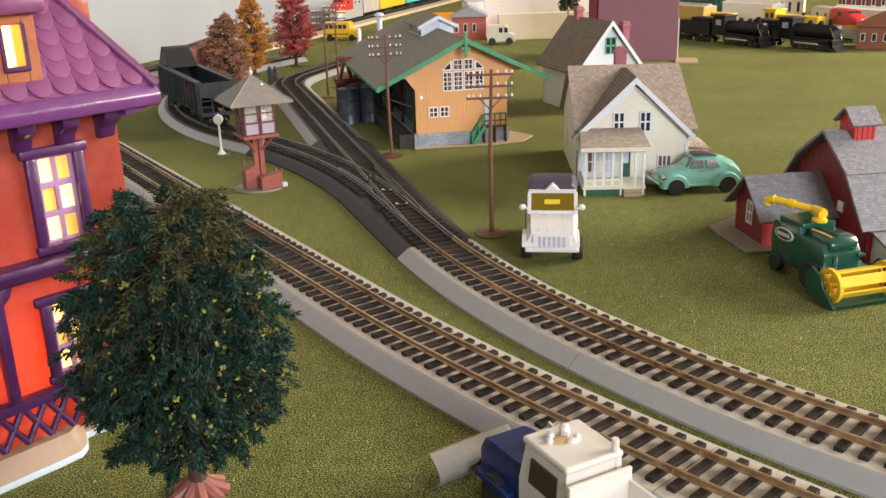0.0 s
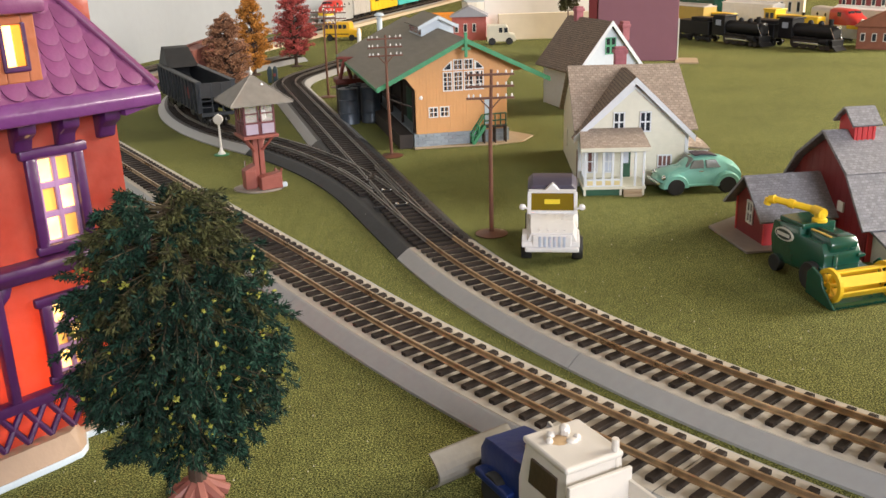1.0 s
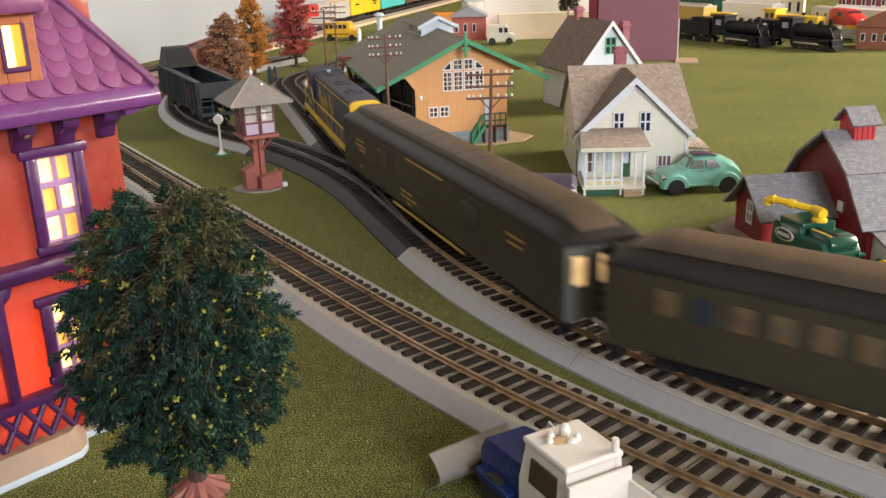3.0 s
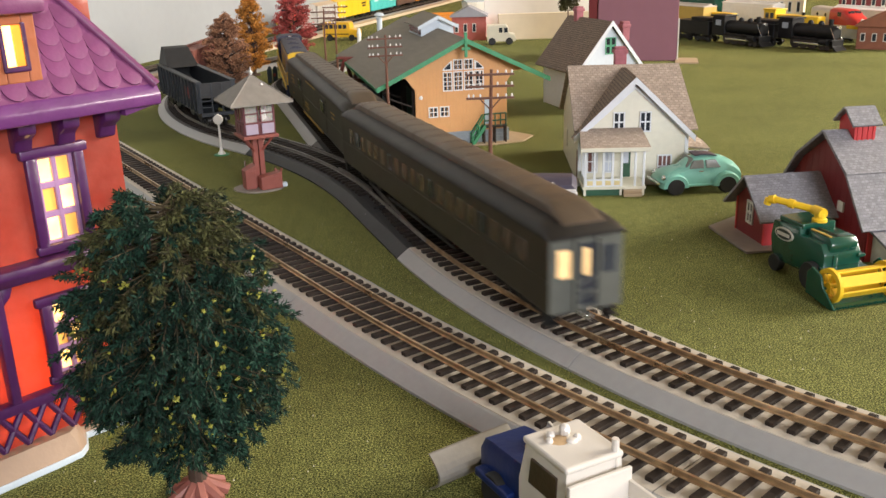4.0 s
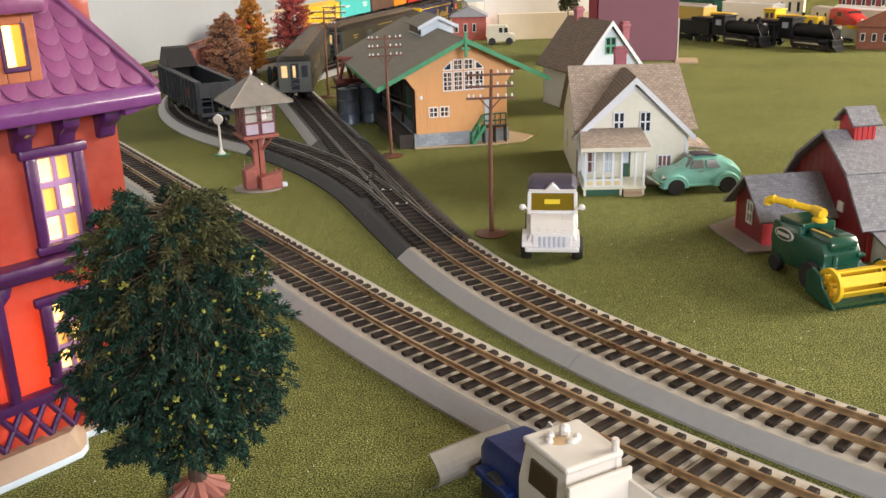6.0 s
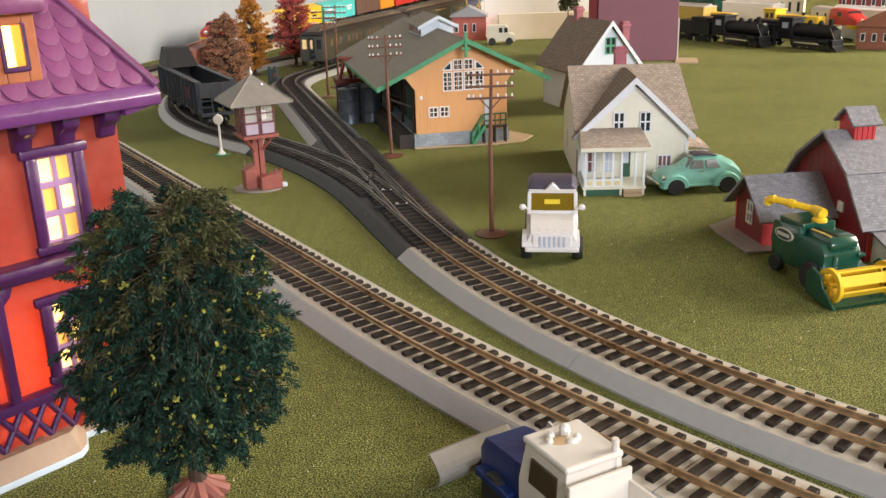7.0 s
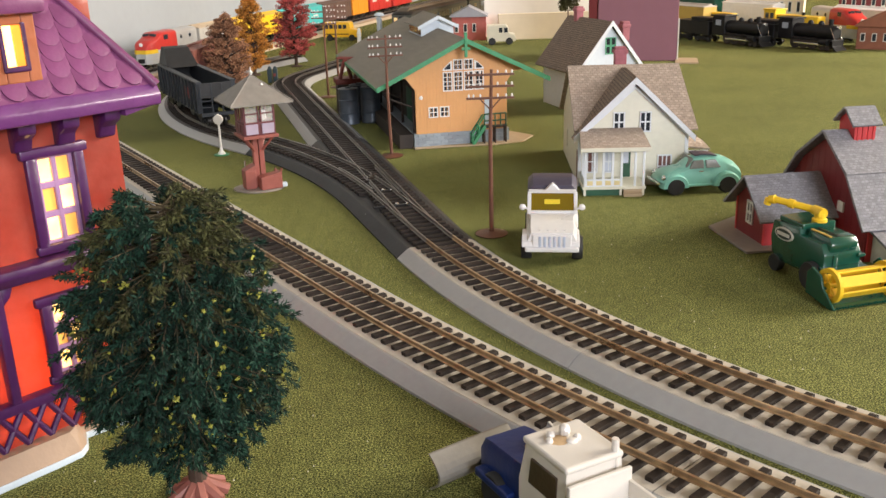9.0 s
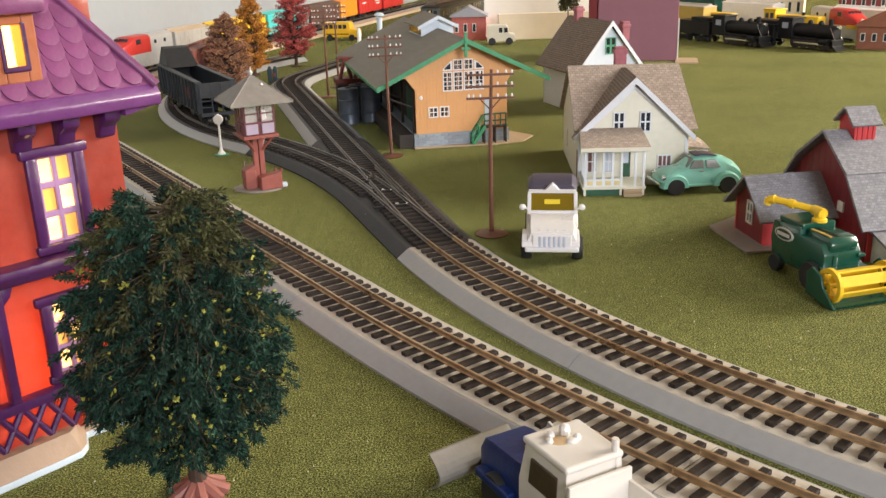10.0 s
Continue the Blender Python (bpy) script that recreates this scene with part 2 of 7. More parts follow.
def run(x, y, heading, legs, step=4.0):
    """Points (x, y, heading) along a line: legs of (length, radius); radius above 0 turns right, below 0 left, 0 is straight."""
    pts = [(x, y, heading)]
    h = heading
    for length, radius in legs:
        n = max(1, round(length / step))
        d = length / n
        for _ in range(n):
            turn = d / radius if radius else 0.0
            x += d * math.sin(h + turn / 2)
            y += d * math.cos(h + turn / 2)
            h += turn
            pts.append((x, y, h))
    return pts


class Line:
    def __init__(self, pts):
        self.p = pts
        self.s = [0.0]
        for a, b in zip(pts, pts[1:]):
            self.s.append(self.s[-1] + math.hypot(b[0] - a[0], b[1] - a[1]))

    def at(self, s):
        if s <= 0:
            x, y, h = self.p[0]
            return x + s * math.sin(h), y + s * math.cos(h), h
        if s >= self.s[-1]:
            x, y, h = self.p[-1]
            d = s - self.s[-1]
            return x + d * math.sin(h), y + d * math.cos(h), h
        i = int(np.searchsorted(self.s, s)) - 1
        i = max(0, i)
        f = (s - self.s[i]) / (self.s[i + 1] - self.s[i])
        a, b = self.p[i], self.p[i + 1]
        return tuple(a[k] + f * (b[k] - a[k]) for k in range(3))


# main line: a long right-hand curve, straight through the points, then a bend behind the depot
CX, CY, RM = 586.0, 739.0, 628.0
aT = math.atan2(590 - CY, -24 - CX) + 22.7 / RM
TX, TY = CX + RM * math.cos(aT), CY + RM * math.sin(aT)
RM = 655.0
CX, CY = TX - RM * math.cos(aT), TY - RM * math.sin(aT)
a0 = aT + 1477.3 / RM
MAIN = Line(run(CX + RM * math.cos(a0), CY + RM * math.sin(a0), math.atan2(math.sin(a0), -math.cos(a0)), [(1477.3, RM), (616.2, 0), (115.1, 191.0), (1500, 0)]))
# siding: leaves the main line to the left at the points
SIDE = Line(run(*MAIN.at(1435), [(105, 0), (250, -606), (8, 0), (720, 518.5)]))
# near line: straight, then a gentle curve towards the viewer
NEAR = Line(run(237.8, 123.1, radians(-52.106), [(420, 1290), (1000, 0)]))
# rear line beside the wall
REAR = Line(run(-431 - 700 * math.sin(hw), 1354 - 700 * math.cos(hw), hw, [(2700, 0)]))


def sweep(bm, line, s0, s1, profile, step=6.0, shift=0.0):
    """Carries a closed profile of (across, z) along a line; across above 0 lies to the right."""
    n = max(1, round((s1 - s0) / step))
    secs = []
    for i in range(n + 1):
        x, y, h = line.at(s0 + (s1 - s0) * i / n)
        c, s = math.cos(h), math.sin(h)
        secs.append([(x + (a + shift) * c, y - (a + shift) * s, z) for a, z in profile])
    loft(bm, secs)


BED = [(-27, 0), (27, 0), (27, 1.2), (26.6, 1.4), (20.6, 5.9), (20.0, 6.1), (-20.0, 6.1), (-20.6, 5.9), (-26.6, 1.4), (-27, 1.2)]
TOP = [(-19.6, 5.9), (19.6, 5.9), (19.3, 6.42), (-19.3, 6.42)]
RAILP = [(-0.9, 8.0), (0.9, 8.0), (0.9, 8.3), (0.28, 8.5), (0.28, 9.7), (0.52, 9.9), (0.52, 10.4), (0.42, 10.5), (-0.42, 10.5), (-0.52, 10.4), (-0.52, 9.9), (-0.28, 9.7), (-0.28, 8.5), (-0.9, 8.3)]
TIE_MESH = mesh_of("tie", B1(box, -16, 16, -1.7, 1.7, 5.6, 8.1, 0.25), TIE)


def track(name, line, s0, s1, bed, rail, label, pieces=True, pitch=8.1, skip=()):
    """One length of track on its moulded bed: bed, two rails, ties with rail chairs."""
    t = thing(name, mm(0, 0), label, "railway track", "railway track lengths")
    b = bmesh.new()
    sweep(b, line, s0 + 0.25, s1 - 0.25, BED)
    part("roadbed", b, bed, t)
    if bed is ROADBED:
        b = bmesh.new()
        sweep(b, line, s0 + 0.25, s1 - 0.25, TOP)
        part("roadbed_top", b, ROADBED_TOP if rail is RAIL else ROADBED_DULL, t, "pale moulded top of the roadbed" if rail is RAIL else "dark ballast top")
    for side in (-8.25, 8.25):
        b = bmesh.new()
        sweep(b, line, s0 + 0.2, s1 - 0.2, RAILP, shift=side)
        part("rail", b, rail, t)
    n = int((s1 - s0) / pitch)
    rest = bmesh.new()
    for i in range(n):
        x, y, h = line.at(s0 + (i + 0.5) * (s1 - s0) / n)
        m = mm(x, y, 0, -math.degrees(h))
        if pieces:
            piece("tie", TIE_MESH, t, m)
        else:
            v0 = len(rest.verts)
            box(rest, -16, 16, -1.7, 1.7, 5.6, 8.1)
            rest.verts.ensure_lookup_table()
            k = Matrix.Translation((x, y, 0)) @ Matrix.Rotation(-h, 4, "Z")
            for v in rest.verts[v0:]:
                v.co = k @ v.co
    if not pieces:
        tagged(part("tie_rest", rest, TIE, t), kind="stuff")
    else:
        rest.free()
    return t


GREY = "grey moulded track length with black ties and brassy rails"
for a, b in ((0, 215), (215, 443), (443, 671), (671, 899), (899, 1127)):
    track("track_section", NEAR, a, b, ROADBED, RAIL, GREY, pieces=b < 1200)
for a, b in ((700, 900), (900, 1120), (1120, 1260), (1260, 1424)):
    track("track_section", MAIN, a, b, ROADBED, RAIL, GREY, pieces=a > 1000)
TURN_END = 1690
for a, b in ((TURN_END + 60, 1900), (1900, 2095), (2095, 2210)):
    track("track_section", MAIN, a, b, ROADBED_BLACK if b < 0 else ROADBED, RAIL_DARK, "dark track length on grey bed curving past the depot")
for a, b in ((2210, 2600), (2600, 3500)):
    track("track_section", MAIN, a, b, ROADBED, RAIL_DARK, "dark track length running behind the depot", pieces=False)
for a, b in ((330, 560), (560, 800), (800, 1060)):
    track("track_section", SIDE, a, b, ROADBED, RAIL_DARK, "grey moulded siding length under the hopper car", pieces=a < 700)
track("track_section", REAR, 0, 1350, ROADBED, RAIL_DARK, "rear track length along the wall", pieces=False)
track("track_section", REAR, 1350, 2700, ROADBED, RAIL_DARK, "rear track length along the wall", pieces=False)

# ---------------------------------------------------------------- the points (turnout)


def points():
    t = thing("turnout", mm(0, 0), "black moulded railway turnout with steel rails and bright screws", "railway turnout")
    b = bmesh.new()
    sweep(b, MAIN, 1424.5, TURN_END + 59.5, BED)
    part("through_roadbed", b, ROADBED_BLACK, t)
    b = bmesh.new()
    sweep(b, SIDE, 4, 329.5, [(a, z * 0.985) for a, z in BED])
    part("branch_roadbed", b, ROADBED_BLACK, t)
    for line, s0, s1, shift, name in ((MAIN, 1424.5, TURN_END + 59.5, 8.25, "stock_rail"), (SIDE, -10.5, 329.5, -8.25, "stock_rail"),
                                      (MAIN, 1452, 1575, -8.25, "switch_blade"), (SIDE, 24, 150, 8.25, "switch_blade"),
                                      (MAIN, 1583, TURN_END + 59.5, -8.25, "closure_rail"), (SIDE, 158, 329.5, 8.25, "closure_rail"),
                                      (MAIN, 1540, 1620, 5.8, "guard_rail"), (SIDE, 115, 190, -5.8, "guard_rail")):
        b = bmesh.new()
        sweep(b, line, s0, s1, RAILP, shift=shift)
        part(name, b, RAIL_DARK, t)
    for i in range(40):
        x, y, h = MAIN.at(1428 + i * 8.1)
        piece("tie", TIE_MESH, t, mm(x, y, 0, -math.degrees(h)))
    for i in range(27):
        x, y, h = SIDE.at(116 + i * 8.1)
        piece("tie", TIE_MESH, t, mm(x, y, -0.12, -math.degrees(h)))
    b = bmesh.new()
    spun(b, [(0.2, 7.9), (1.4, 7.9), (1.5, 8.9), (1.0, 9.5), (0.2, 9.6)], 10)
    screw = mesh_of("screw", b, STEEL)
    for s, o in ((1508, -3.5), (1508, 3.5), (1547, -4), (1547, 2)):
        x, y, h = MAIN.at(s)
        piece("screw", screw, t, mm(x + o, y, 0))
    b = bmesh.new()
    x, y, h = MAIN.at(1508)
    box(b, -20, 6, -1.6, 1.6, 7.5, 8.6, 0.3)
    part("throw_bar", b, BLACK, t, at=mm(x, y, 0, -math.degrees(h)))
    b = bmesh.new()
    x, y, h = SIDE.at(70)
    box(b, -1.2, 1.2, -2.2, 2.2, 0, 2.2, 0.4)
    rod(b, (0, 0, 2), (-2, 0.5, 4.4), 0.45)
    part("throw_lever", b, RAIL_DARK, t, at=mm(x - 20.5, y - 4, 0, -math.degrees(h)))


points()

# ---------------------------------------------------------------- rolling stock (forward is +y, origin on the rail heads at mid-length)
NAVY = mat("dark_blue_paint", (0.012, 0.020, 0.070), 0.35, var=0.15, grain=250, bump=0.04, coat=0.1)
NAVY_ROOF = mat("dusty_blue_roof", (0.030, 0.030, 0.050), 0.6, var=0.3, grain=120, bump=0.05)
YELLOW = mat("yellow_paint", (0.80, 0.51, 0.022), 0.38, var=0.08, grain=220, bump=0.03)
GOLD = mat("dull_gold_lettering", (0.48, 0.30, 0.06), 0.5, var=0.15, grain=200, bump=0.0)
PULLMAN = mat("dark_green_coach_paint", (0.042, 0.037, 0.023), 0.45, var=0.2, grain=140, bump=0.05, spec=0.3)
COACHROOF = mat("black_coach_roof", (0.018, 0.016, 0.014), 0.45, var=0.35, grain=100, bump=0.06, spec=0.3)
COACHTOP = mat("brown_dusty_deck_roof", (0.080, 0.057, 0.037), 0.45, var=0.3, grain=100, bump=0.06)
COACHEND = mat("grey_green_coach_end", (0.085, 0.090, 0.078), 0.55, var=0.15, grain=150, bump=0.05)
LITWINDOW = glow("warm_lit_coach_window", (1.0, 0.66, 0.30), 0.42)
# plain tan in place of the faint lamplight in the side windows
LITSIDE = mat("tan_for_lit_coach_window", (0.10, 0.072, 0.042), 0.25, var=0.4, grain=120, bump=0.0)
ORANGE_LAMP = mat("red_orange_marker", (0.75, 0.13, 0.03), 0.4)
WHEELMAT = mat("blackened_wheel", (0.045, 0.040, 0.036), 0.4, 0.5, var=0.4, grain=300)


def wheelset(bm, y, r=5.2, half=7.6):
    for s in (-1, 1):
        rod(bm, (s * half, y, r), (s * (half + 1.6), y, r), r, r, 16)
        rod(bm, (s * (half - 0.9), y, r), (s * half, y, r), r + 0.7, r + 0.7, 16)
    rod(bm, (-half, y, r), (half, y, r), 1.0, None, 8)


BOGIES = {}


def bogie(parent, y, axles=2, base=26.0, r=5.2):
    key = (axles, base, r)
    if key not in BOGIES:
        f = bmesh.new()
        for s in (-1, 1):
            prism(f, [(-base / 2 - 5, r + 1), (-base / 2 - 5, r + 3), (-base / 4, r + 4.4), (base / 4, r + 4.4), (base / 2 + 5, r + 3), (base / 2 + 5, r + 1), (base / 5, r - 2.2), (-base / 5, r - 2.2)], "x", s * 11.2 - 1, s * 11.2 + 1, 0.3)
            for k in range(axles):
                yy = -base / 2 + base * k / (axles - 1)
                rod(f, (s * 11, yy, r), (s * 13, yy, r), 1.9, 1.6, 10)
                rod(f, (s * 12, yy + 3.8, r - 1), (s * 12, yy + 3.8, r + 3), 1.1, None, 8)
        box(f, -11, 11, -3, 3, r, r + 4, 0.3)
        w = bmesh.new()
        wheelset(w, 0, r)
        BOGIES[key] = (mesh_of("bogie_frame", f, BLACK), mesh_of("wheel", w, WHEELMAT))
    fm, wm = BOGIES[key]
    o = piece("bogie", fm, parent, mm(0, y, 0), "black bogie frame with axle boxes")
    for k in range(axles):
        piece("wheelset", wm, o, mm(0, -base / 2 + base * k / (axles - 1), 0), "dark metal wheels on an axle")


def arch(w, z0, zs, zt, n=8, p=2.3):
    """Half outline of a rounded roof: from (-w, z0) over the crown to (w, z0)."""
    pts = [(-w, z0)]
    for i in range(2 * n + 1):
        a = math.pi * (1 - i / (2 * n))
        c, s = math.cos(a), math.sin(a)
        pts.append((w * math.copysign(abs(c) ** (2 / p), c), zs + (zt - zs) * abs(s) ** (2 / p)))
    pts.append((w, z0))
    return pts


def locomotive():
    """Hood-type diesel, 232 long."""
    t = thing("diesel_locomotive", mm(0, 0), "dark blue and yellow hood diesel model locomotive with gold lettering bars", "model locomotive")
    L = 116
    b = bmesh.new()
    box(b, -15.5, 15.5, -L + 4, L - 4, 12.5, 15.2, 0.3)
    part("walkway", b, NAVY, t)
    for s in (-1, 1):
        b = bmesh.new()
        box(b, s * 15.5 - 0.5, s * 15.5 + 0.5, -L + 4, L - 4, 11.0, 15.6, 0.2)
        part("side_sill", b, YELLOW, t, "yellow stripe along the frame edge")
        for yy in (-70, -25, 30):
            b = bmesh.new()
            box(b, s * 15.2 - 0.5, s * 15.2 + 0.8, yy - 4, yy + 4, 9, 12.5, 0.3)
            part("step_bracket", b, YELLOW, t)
    b = bmesh.new()
    prism(b, arch(11.4, 15.2, 43.5, 48.0, 6, 3.2), "y", -L + 14, 66)
    part("long_hood", b, NAVY, t, smooth=True)
    b = bmesh.new()
    prism(b, arch(11.7, 45.0, 46.0, 48.9, 6, 3.2), "y", -L + 16, 64)
    part("hood_roof", b, NAVY_ROOF, t, "dusty dark blue hood roof", smooth=True)
    b = bmesh.new()
    prism(b, arch(11.6, 15.2, 43.3, 48.3, 6, 3.2), "y", -L + 11.5, -L + 15.5)
    part("hood_end", b, YELLOW, t, "yellow painted hood end", smooth=True)
    b = bmesh.new()
    prism(b, arch(14.6, 15.2, 45.0, 50.0, 6, 3.4), "y", 66, 92)
    cab = part("cab", b, NAVY, t, smooth=True)
    b = bmesh.new()
    prism(b, arch(15.1, 46.5, 47.0, 50.9, 6, 3.2), "y", 64.5, 93.5)
    part("cab_roof", b, NAVY_ROOF, cab, "dusty blue cab roof", smooth=True)
    for s in (-1, 1):
        for y0 in (69, 80):
            b = bmesh.new()
            box(b, s * 14.6 - 0.35, s * 14.6 + 0.35, y0, y0 + 8.5, 33, 42, 0.2)
            part("cab_window", b, DARKGLASS if y0 == 69 else ORANGE_LAMP, cab, "side cab window")
        b = bmesh.new()
        box(b, s * 14.7 - 0.3, s * 14.7 + 0.3, 70, 88, 20, 24, 0.1)
        part("number_bar", b, GOLD, cab, "plain gold lettering bar")
    b = bmesh.new()
    prism(b, arch(10.5, 15.2, 37.0, 41.0, 6, 3.2), "y", 92, 106)
    part("short_hood", b, NAVY, t, smooth=True)
    # gold lettering blocks on both hood sides
    for s in (-1, 1):
        y0 = 44.0
        for w, z0, z1 in ((10, 20, 40), (8, 20, 32), (8, 20, 32), (7, 20, 36), (8, 20, 32), (-5, 0, 0), (9, 20, 40), (8, 20, 32)):
            if w > 0:
                b = bmesh.new()
                prism(b, [(y0 - w + 1, z0), (y0 - 1, z0), (y0 - 1, z0 + 3), (y0 - w + 3.6, z0 + 3), (y0 - w + 3.6, (z0 + z1) / 2 - 1), (y0 - 1, (z0 + z1) / 2 - 1), (y0 - 1, z1), (y0 - w + 1, z1)], "x", s * 11.4 - 0.25, s * 11.4 + 0.35)
                part("lettering_bar", b, GOLD, t, "plain dull gold lettering block")
            y0 -= abs(w) + 1.2
        b = bmesh.new()
        box(b, s * 11.5 - 0.25, s * 11.5 + 0.35, -L + 16, 66, 44.0, 44.9)
        part("roof_stripe", b, YELLOW, t, "thin yellow line under the roof")
        # handrail with stanchions
        b = bmesh.new()
        rod(b, (s * 15.3, -L + 12, 27), (s * 15.3, 56, 27), 0.45, None, 6)
        rod(b, (s * 15.3, 56, 27), (s * 15.3, 62, 37), 0.45, None, 6)
        part("handrail", b, YELLOW, t, "thin yellow handrail")
        for k in range(8):
            b = bmesh.new()
            yy = -L + 12 + k * (52 + L - 12) / 7
            prism(b, [(yy - 1.6, 15), (yy + 1.6, 15), (yy + 0.8, 27), (yy - 0.8, 27)], "x", s * 15.3 - 0.3, s * 15.3 + 0.3)
            part("stanchion", b, GOLD, t)
    for yy, w in ((40, 5), (-10, 6), (-60, 6)):
        b = bmesh.new()
        box(b, -w, w, yy - 8, yy + 8, 47.6, 50.0, 0.6)
        rod(b, (0, yy, 49.5), (0, yy, 50.8), 4.2, None, 16)
        part("roof_fan", b, NAVY_ROOF, t)
    b = bmesh.new()
    box(b, -2, 2, 52, 58, 47, 51.5, 0.4)
    part("horn", b, STEEL, t, "small bright horn on the hood roof")
    b = bmesh.new()
    prism(b, [(-12, 4.5), (-14, 12), (14, 12), (12, 4.5)], "y", -27, 27, 0.8)
    part("fuel_tank", b, BLACK, t)
    for e in (-1, 1):
        b = bmesh.new()
        box(b, -15.5, 15.5, e * (L - 3) - 1.2, e * (L - 3) + 1.2, 3.5, 16, 0.4)
        part("pilot", b, NAVY, t)
        for s in (-1, 1):
            b = bmesh.new()
            rod(b, (s * 14, e * (L - 3), 15), (s * 14, e * (L - 3), 29), 0.5, None, 6)
            rod(b, (s * 14, e * (L - 3), 29), (s * 5, e * (L - 3), 29), 0.5, None, 6)
            rod(b, (s * 5, e * (L - 3), 29), (s * 5, e * (L - 3), 15), 0.5, None, 6)
            part("end_rail", b, YELLOW, t, "yellow end handrail")
        b = bmesh.new()
        box(b, -1.6, 1.6, e * (L - 2) - 4, e * (L - 2) + 6, 6.6, 9.4, 0.4)
        part("coupler", b, BLACK, t)
    bogie(t, 72, 3, 42, 5.8)
    bogie(t, -72, 3, 42, 5.8)
    return t


def coach(doors, windows, length=333.0):
    """Heavyweight coach with a clerestory roof."""
    t = thing("passenger_coach", mm(0, 0), "dark green heavyweight model coach with a clerestory roof" if windows else "dark green model baggage coach with yellow lettering bars", "passenger coach", "coaches of the train")
    L = length / 2
    b = bmesh.new()
    prism(b, [(-17, 9.5), (17, 9.5), (17.3, 11), (17.3, 42), (-17.3, 42), (-17.3, 11)], "y", -L, L, 0.4)
    part("body", b, PULLMAN, t)
    b = bmesh.new()
    secs = []
    for yy, k in ((-L - 1.5, 0.25), (-L + 4, 0.75), (-L + 14, 1.0), (L - 14, 1.0), (L - 4, 0.75), (L + 1.5, 0.25)):
        secs.append([(x, yy, 41.5 + (z - 41.5) * k) for x, z in arch(17.9, 41.5, 42.4, 48.5, 6, 2.6)])
    loft(b, secs)
    part("roof", b, COACHROOF, t, "black lower roof", smooth=True)
    b = bmesh.new()
    secs = []
    for yy, k in ((-L + 3, 0.1), (-L + 14, 0.85), (-L + 22, 1.0), (L - 22, 1.0), (L - 14, 0.85), (L - 3, 0.1)):
        secs.append([(x, yy, 46.0 + (z - 46.0) * k) for x, z in arch(9.5, 46.0, 50.6, 53.0, 5, 2.6)])
    loft(b, secs)
    part("clerestory", b, COACHTOP, t, "brown dusty raised roof deck", smooth=True)
    ribs = 16
    for k in range(ribs):
        yy = -L + 26 + k * (length - 52) / (ribs - 1)
        b = bmesh.new()
        prism(b, arch(9.8, 50.4, 50.7, 53.25, 5, 2.6), "y", yy - 0.35, yy + 0.35)
        part("roof_rib", b, COACHTOP, t)
    for s in (-1, 1):
        b = bmesh.new()
        box(b, s * 17.3 - 0.3, s * 17.3 + 0.4, -L + 1, L - 1, 23.0, 24.2, 0.1)
        part("belt_rail", b, PULLMAN, t)
        b = bmesh.new()
        box(b, s * 16.9 - 0.4, s * 16.9 + 0.5, -L * 0.35, L * 0.35, 6.6, 8.0, 0.2)
        part("truss_rod", b, GOLD if not windows else BLACK, t, "")
        if windows:
            for k in range(20):
                yy = -L + 26 + k * (length - 52) / 19
                b = bmesh.new()
                box(b, s * 17.3 - 0.3, s * 17.3 + 0.18, yy - 4.2, yy + 4.2, 26.5, 36.0, 0.15)
                part("side_window", b, LITSIDE if k % 5 != 3 else DARKGLASS, t, "coach side window, most coloured tan as if faintly lit")
        else:
            for yy in (-70, 72):
                b = bmesh.new()
                box(b, s * 17.3 - 0.3, s * 17.3 + 0.7, yy - 17, yy + 17, 11.5, 39.5, 0.3)
                d = part("sliding_door", b, PULLMAN, t, "dark green baggage door")
                b = bmesh.new()
                box(b, s * 18.0 - 0.3, s * 18.0 + 0.2, yy - 10, yy + 10, 27, 36, 0.2)
                part("door_window", b, DARKGLASS, d)
            for yy, z, w in ((125, 33, 18), (125, 29.5, 24), (122, 26.8, 15), (125, 16, 6), (0, 39.4, 60), (30, 19, 22), (28, 16, 28), (26, 13.2, 8), (-120, 33, 20), (-120, 29.5, 14)):
                n = max(1, round(w / 9))
                for k in range(n):
                    b = bmesh.new()
                    c = yy + (k - (n - 1) / 2) * w / n
                    box(b, s * 17.3 - 0.2, s * 17.3 + 0.25, c - w / n * 0.4, c + w / n * 0.4, z - 0.55, z + 0.55)
                    part("lettering_bar", b, GOLD, t, "plain yellow lettering bar")
    for e in (-1, 1):
        b = bmesh.new()
        box(b, -17.0, 17.0, e * L - 0.6, e * L + 0.8, 9.5, 42.5, 0.3)
        end = part("end_wall", b, COACHEND, t, "grey-green coach end wall")
        for x0, x1, z0, z1, glowing in ((-13.6, -7.6, 25, 37, 1), (-4.6, 4.6, 11, 39, 0), (7.2, 13.6, 25, 37, 2)):
            b = bmesh.new()
            box(b, x0, x1, min(e * (L - 0.4), e * (L + 1.1)), max(e * (L - 0.4), e * (L + 1.1)), z0, z1, 0.3)
            part("end_window" if glowing else "end_door", b, LITWINDOW if glowing == 1 else DARKGLASS, end, "warm lit end window" if glowing == 1 else "dark end opening")
        b = bmesh.new()
        box(b, -1.8, 1.2, min(e * (L - 0.3), e * (L + 1.4)), max(e * (L - 0.3), e * (L + 1.4)), 25, 37, 0.3)
        part("door_window", b, LITWINDOW, end, "warm lit door window")
        for x in (-5.2, 5.2):
            b = bmesh.new()
            box(b, x - 0.8, x + 0.8, min(e * L, e * (L + 2.6)), max(e * L, e * (L + 2.6)), 9.5, 41, 0.3)
            part("door_post", b, COACHEND, end)
